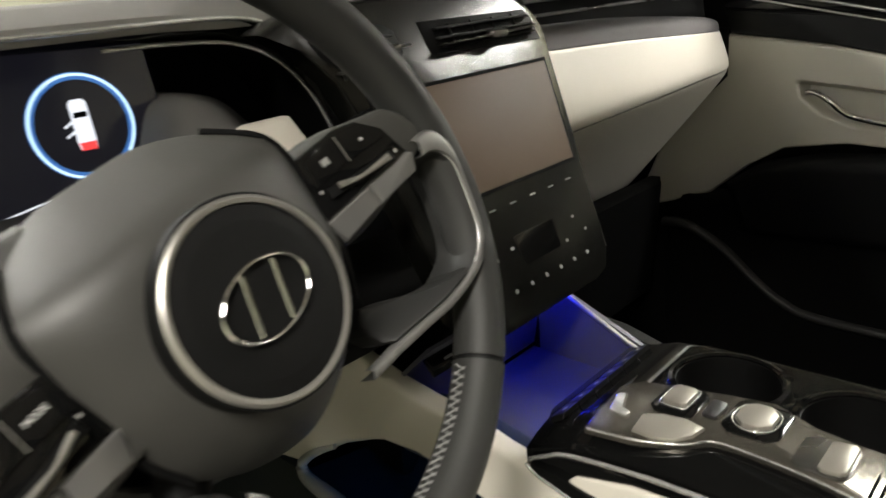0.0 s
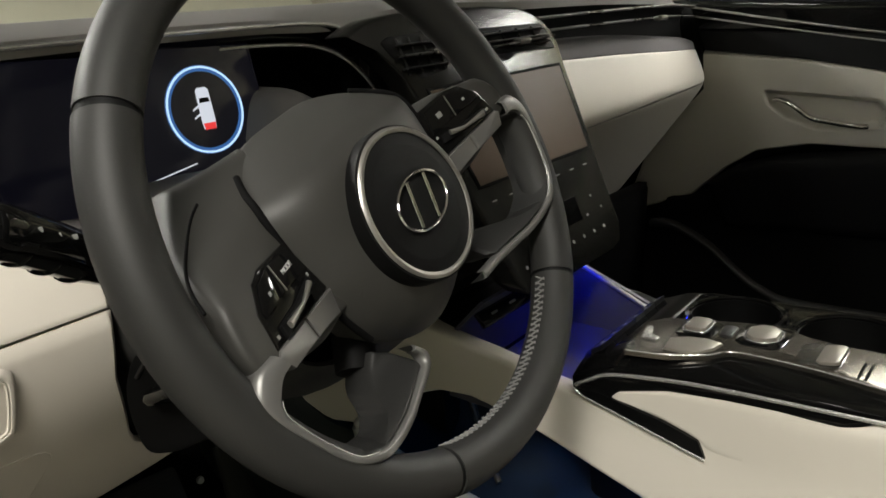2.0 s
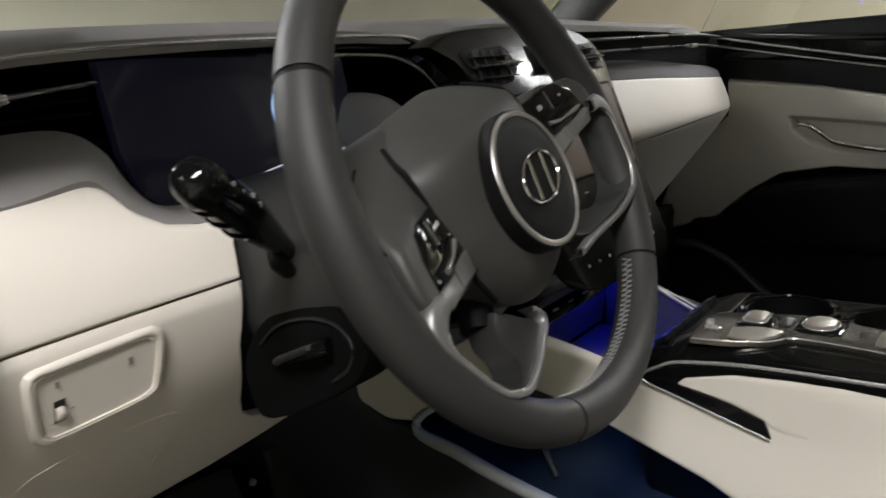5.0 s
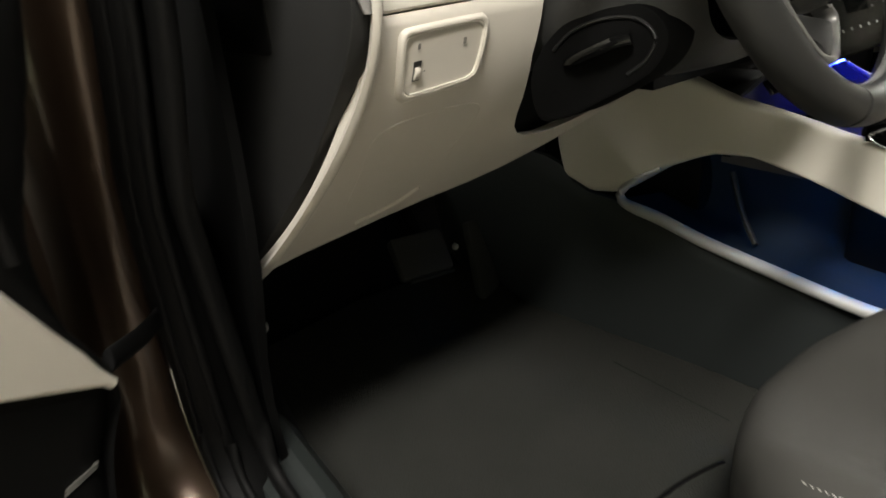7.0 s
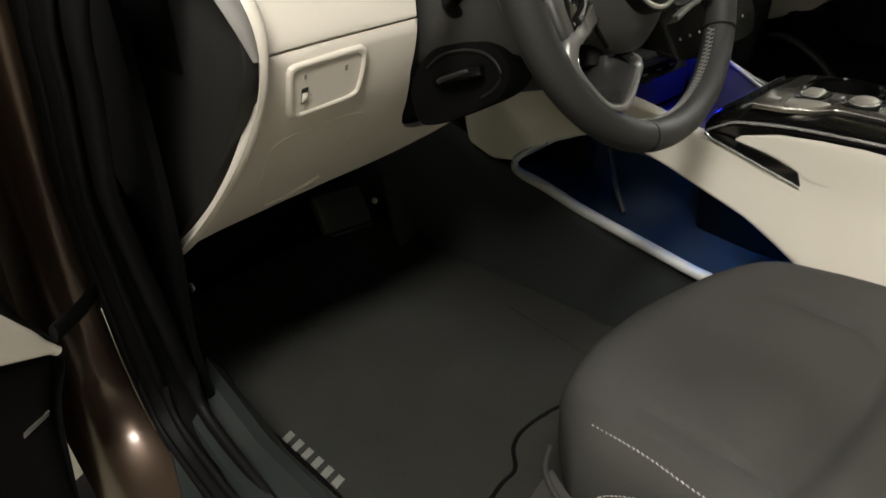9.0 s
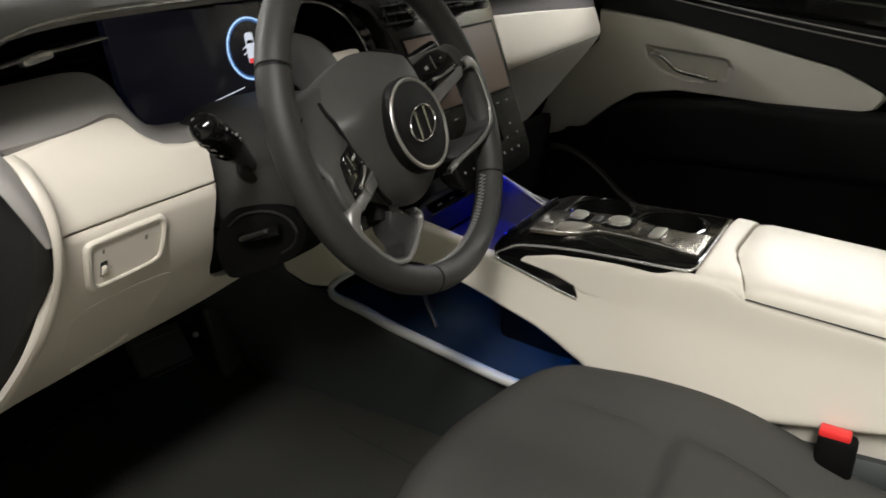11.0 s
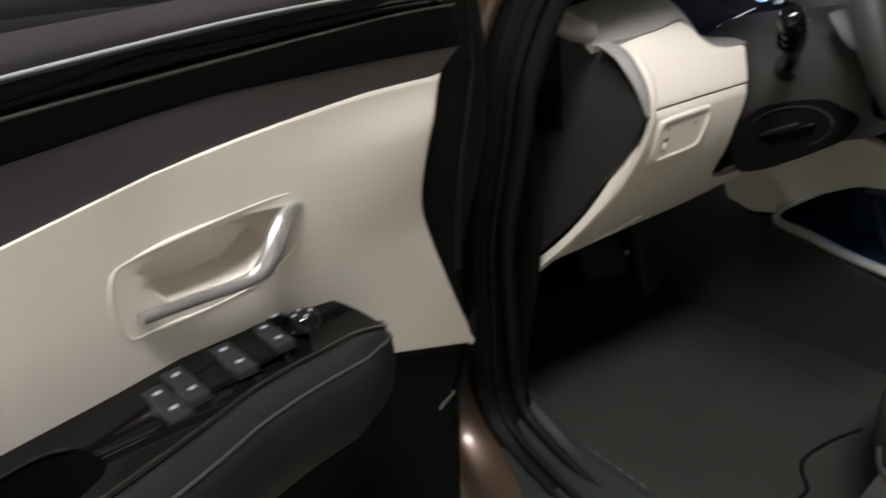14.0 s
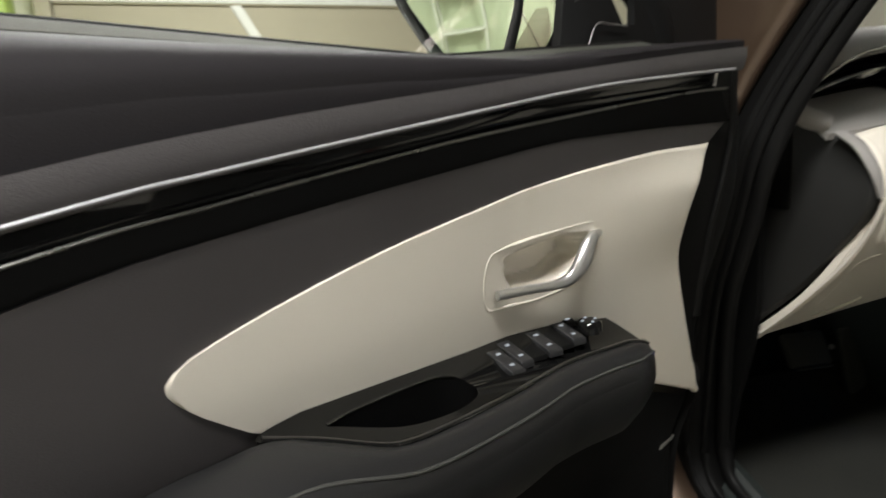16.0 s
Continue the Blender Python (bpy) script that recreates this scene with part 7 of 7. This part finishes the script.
for k, q in enumerate(ai):
    z, w, f = arm_z(min(q.x, 0.60), q.y), q.y, min(1.0, (k + 1) / 6) ** 0.5
    pr = [(-0.006, -0.004), (0.000, 0.001), (0.006, 0.0015), (0.012, -0.001), (0.0175, -0.008), (0.0205, -0.019), (0.0185, -0.036), (0.008, -0.060), (-0.012, -0.084), (-0.05, -0.102)]
    wo = max(w, 0.032) if q.x > 0.45 else w
    rows.append([at_door(q.x - 0.004 * (1 - f), w + (wo - w) * g + a * f - 0.02 * (1 - f), z + b * (0.35 + 0.65 * f) - 0.004 * (1 - f)) for (a, b), g in zip(pr, (0, 0, 0.15, 0.45, 0.8, 1, 1, 1, 1, 1))])
part("armrest_pad", sheet_bm([smooth_line(r, 20) for r in rows], 0.006, (0, 0, -1)), PADLEATHER, door, "black leather armrest pad", 70)
tube("armrest_edge", [on_arm(a, b - 0.003, -0.0006) for a, b in arm_in], RIMGLOSS, door, 0.0030, 0.0016, "gloss black raised edge", n=70)
tube("piping", [at_door(q.x - 0.004 * (1 - min(1.0, (k + 1) / 6) ** 0.5), (q.y if q.x < 0.45 else q.y + 0.8 * (max(q.y, 0.032) - q.y)) + 0.0182 * min(1.0, (k + 1) / 6) ** 0.5 - 0.02 * (1 - min(1.0, (k + 1) / 6) ** 0.5), arm_z(min(q.x, 0.60), q.y) - 0.0085 * (0.35 + 0.65 * min(1.0, (k + 1) / 6) ** 0.5)) for k, q in enumerate(ai)], CHAR, door, 0.0013, 0.0013, "grey piping", n=70)


def window_switch(u, w, long):
    s = plate("window_switch", [(u - 0.0082, w - long), (u + 0.0078, w - long), (u + 0.0086, w + long), (u - 0.0074, w + long)], lambda a, b, d: on_arm(a, b, d - 0.0022 - 0.06 * max(0, b - w)), KEYGREY, door, 0.006, 0.002, 0, "dark grey rocker window switch")
    for q in (-0.55, 0.45):
        plate("print", [(u - 0.0024, w + long * (q - 0.07)), (u + 0.0024, w + long * (q - 0.07)), (u + 0.0024, w + long * (q + 0.07)), (u - 0.0024, w + long * (q + 0.07))], lambda a, b, d: on_arm(a, b, d - 0.0028 - 0.06 * max(0, b - w)), ICONGLOW, s, 0.0006, 0.0)


for u, w, l in ((0.330, -0.004, 0.015), (0.3115, -0.010, 0.015), (0.273, -0.013, 0.015), (0.236, -0.018, 0.014)):
    window_switch(u, w, l)
# Flat black plates stand for the shaded hollows between the switches.
for u, w in ((0.292, -0.012), (0.254, -0.016)):
    plate("recess", [(u - 0.0085, w - 0.014), (u + 0.0085, w - 0.014), (u + 0.0085, w + 0.013), (u - 0.0085, w + 0.013)], lambda a, b, d: on_arm(a, b, d - 0.0006), BLACK, door, 0.004, 0.0005)
plate("lock_switch", [(0.214, -0.038), (0.229, -0.038), (0.229, -0.027), (0.214, -0.027)], lambda a, b, d: on_arm(a, b, d - 0.003), BLACK, door, 0.005, 0.002, 0, "small black lock switch")
plate("print", [(0.219, -0.033), (0.225, -0.033), (0.225, -0.030), (0.219, -0.030)], lambda a, b, d: on_arm(a, b, d - 0.0038), ICONGLOW, door, 0.0006, 0.0)
knob = part("mirror_knob", lathe_bm([(0.0, 0.007), (0.009, 0.0065), (0.0115, 0.004), (0.0125, -0.004)], Matrix.Translation(on_arm(0.206, -0.019, 0)), 24), GLOSS, door, "round gloss black mirror switch")
for k in range(4):
    part("print", box_bm(Matrix.Translation(on_arm(0.206, -0.019, -0.0070) + Vector((0.0065 * math.cos(k * math.pi / 2), 0.0065 * math.sin(k * math.pi / 2), 0))), 0.0022, 0.0022, 0.001, 0), ICONGLOW, knob)

# lower trim, skin, frame and glass
patch("lower_trim", [(-0.085, 0.688), (0.063, 0.757), (0.20, 0.82), (0.54, 0.86), (1.02, 0.86)], [(-0.04, 0.36), (1.02, 0.36)], [(-0.085, 0.688), (-0.070, 0.60), (-0.04, 0.36)], [(1.02, 0.86), (1.02, 0.36)], lambda a, b, d: at_door(a, max(-0.105, wsurf(b)) - 0.008 - d + 0.05 * max(0, 0.58 - b), b), BLACK, door, "black plastic lower door trim", thick=0.02, r=0.01, n=40, m=24)
patch("map_pocket", [(0.05, 0.56), (0.95, 0.58)], [(0.08, 0.38), (0.95, 0.38)], [(0.05, 0.56), (0.08, 0.38)], [(0.95, 0.58), (0.95, 0.38)], lambda a, b, d: at_door(a, -0.055 - d, b), BLACK, door, "black plastic door bin", thick=0.02, r=0.01, n=16, m=10)
patch("door_skin", [(-0.07, 1.10), (1.06, 1.10)], [(-0.03, 0.30), (1.06, 0.30)], [(-0.07, 1.10), (-0.085, 0.75), (-0.03, 0.30)], [(1.06, 1.10), (1.06, 0.30)], lambda a, b, d: at_door(a, -0.118 - 0.09 * d / 0.1 - 0.05 * math.sin((b - 0.3) * 3.9) * (d / 0.1), b), PAINT, door, "bronze metallic outer skin", thick=0.10, r=0.01, n=20, m=14)
tube("window_frame", [at_door(-0.035, -0.100, 1.10), at_door(-0.015, -0.105, 1.17), at_door(0.08, -0.14, 1.28), at_door(0.22, -0.18, 1.39), at_door(0.36, -0.22, 1.48), at_door(0.60, -0.24, 1.52), at_door(1.0, -0.24, 1.50), at_door(1.04, -0.16, 1.30), at_door(1.04, -0.08, 1.06)], BLACK, door, 0.012, 0.022, "black window frame", n=60)
part("window_glass", sheet_bm([[at_door(0.16, -0.095, 1.11), at_door(0.6, -0.095, 1.11), at_door(1.02, -0.095, 1.06)], [at_door(0.24, -0.17, 1.36), at_door(0.6, -0.20, 1.40), at_door(1.02, -0.18, 1.36)], [at_door(0.38, -0.215, 1.47), at_door(0.6, -0.235, 1.51), at_door(1.0, -0.235, 1.49)]], 0.004, DN[:]), GLASS, door, "clear side window glass").visible_shadow = False

plate("quarter_panel", [(-0.160, 1.112), (0.148, 1.112), (0.127, 1.171), (0.11, 1.23), (0.07, 1.23), (0.052, 1.171), (0.041, 1.145), (0.021, 1.1445), (0.012, 1.171), (0.0, 1.25), (-0.03, 1.30), (-0.162, 1.30)], lambda a, b, d: at_door(a, -0.092 - 0.2 * max(0, b - 1.13) - d, b), BLACK, door, 0.010, 0.002, 0, "black window corner trim")
# Thin pale line laid over the corner trim to fit the camera's view.
tube("quarter_line", [at_door(a, -0.089, b) for a, b in ((0.112, 1.122), (0.105, 1.1285), (0.091, 1.148), (0.066, 1.147), (0.041, 1.145))], LOOPGREY, door, 0.0008, 0.0008, n=20)
tube("divider_bar", [at_door(0.218, -0.092, 1.118), at_door(0.205, -0.094, 1.142), at_door(0.188, -0.100, 1.172), at_door(0.150, -0.125, 1.25)], BLACK, door, 0.0042, 0.006, "black upright bar of the window", n=16)
MIRROR_N, MIRROR_E = Vector((-0.8486, -0.5291, 0)), Vector((0.5291, -0.8486, 0))


def on_mirror(a, b, d):
    return Vector((-1.1214, 0.2941, 1.1635)) + MIRROR_E * a - MIRROR_N * d + Vector((0, 0, b))


MIRROR = [(-0.040, -0.050), (-0.066, -0.024), (-0.0915, 0.007), (-0.113, 0.038), (-0.121, 0.075), (-0.104, 0.105), (-0.03, 0.115), (0.06, 0.106), (0.098, 0.075), (0.104, 0.035), (0.0995, 0.0106), (0.0865, -0.0123), (0.0697, -0.0359), (0.045, -0.054), (0.0, -0.057)]
HOUSING = smooth_line([(a + 0.013 * Vector((a + 0.01, b - 0.03)).normalized().x, b + 0.013 * Vector((a + 0.01, b - 0.03)).normalized().y, 0) for a, b in MIRROR], 60, True)
side_mirror = part("side_mirror", sheet_bm([[on_mirror(-0.008 + (q.x + 0.008) * k, 0.030 + (q.y - 0.030) * k, dep) for q in HOUSING + HOUSING[:1]] for k, dep in ((0.955, 0.006), (0.965, -0.004), (0.995, -0.005), (1.0, 0.004), (0.98, 0.03), (0.90, 0.06), (0.70, 0.085), (0.35, 0.10), (0.02, 0.104))], 0.004, (0, 0, -0.01)), CHAR, door, "dark side mirror housing with mirror glass", 60)
MIRRORGLASS = material("mirror_glass", (0.80, 0.86, 0.74), 0.03, metal=1.0, blotch=0.0, rough_var=0.01)
plate("mirror_glass", MIRROR, on_mirror, MIRRORGLASS, side_mirror, 0.004, 0.001, 60)
tube("mirror_arm", [at_door(0.02, -0.13, 1.085), at_door(0.06, -0.18, 1.095), on_mirror(-0.005, -0.035, 0.035)], GLOSS, side_mirror, 0.028, 0.016, n=10)
plate("badge_bar", [(-0.0335, 0.6185), (-0.0350, 0.6235), (-0.0630, 0.6285), (-0.0615, 0.6235)], lambda a, b, d: at_door(a, max(-0.105, wsurf(b)) - 0.006 - d, b), DSILVER, door, 0.003, 0.0008, 0, "small silver speaker mark")
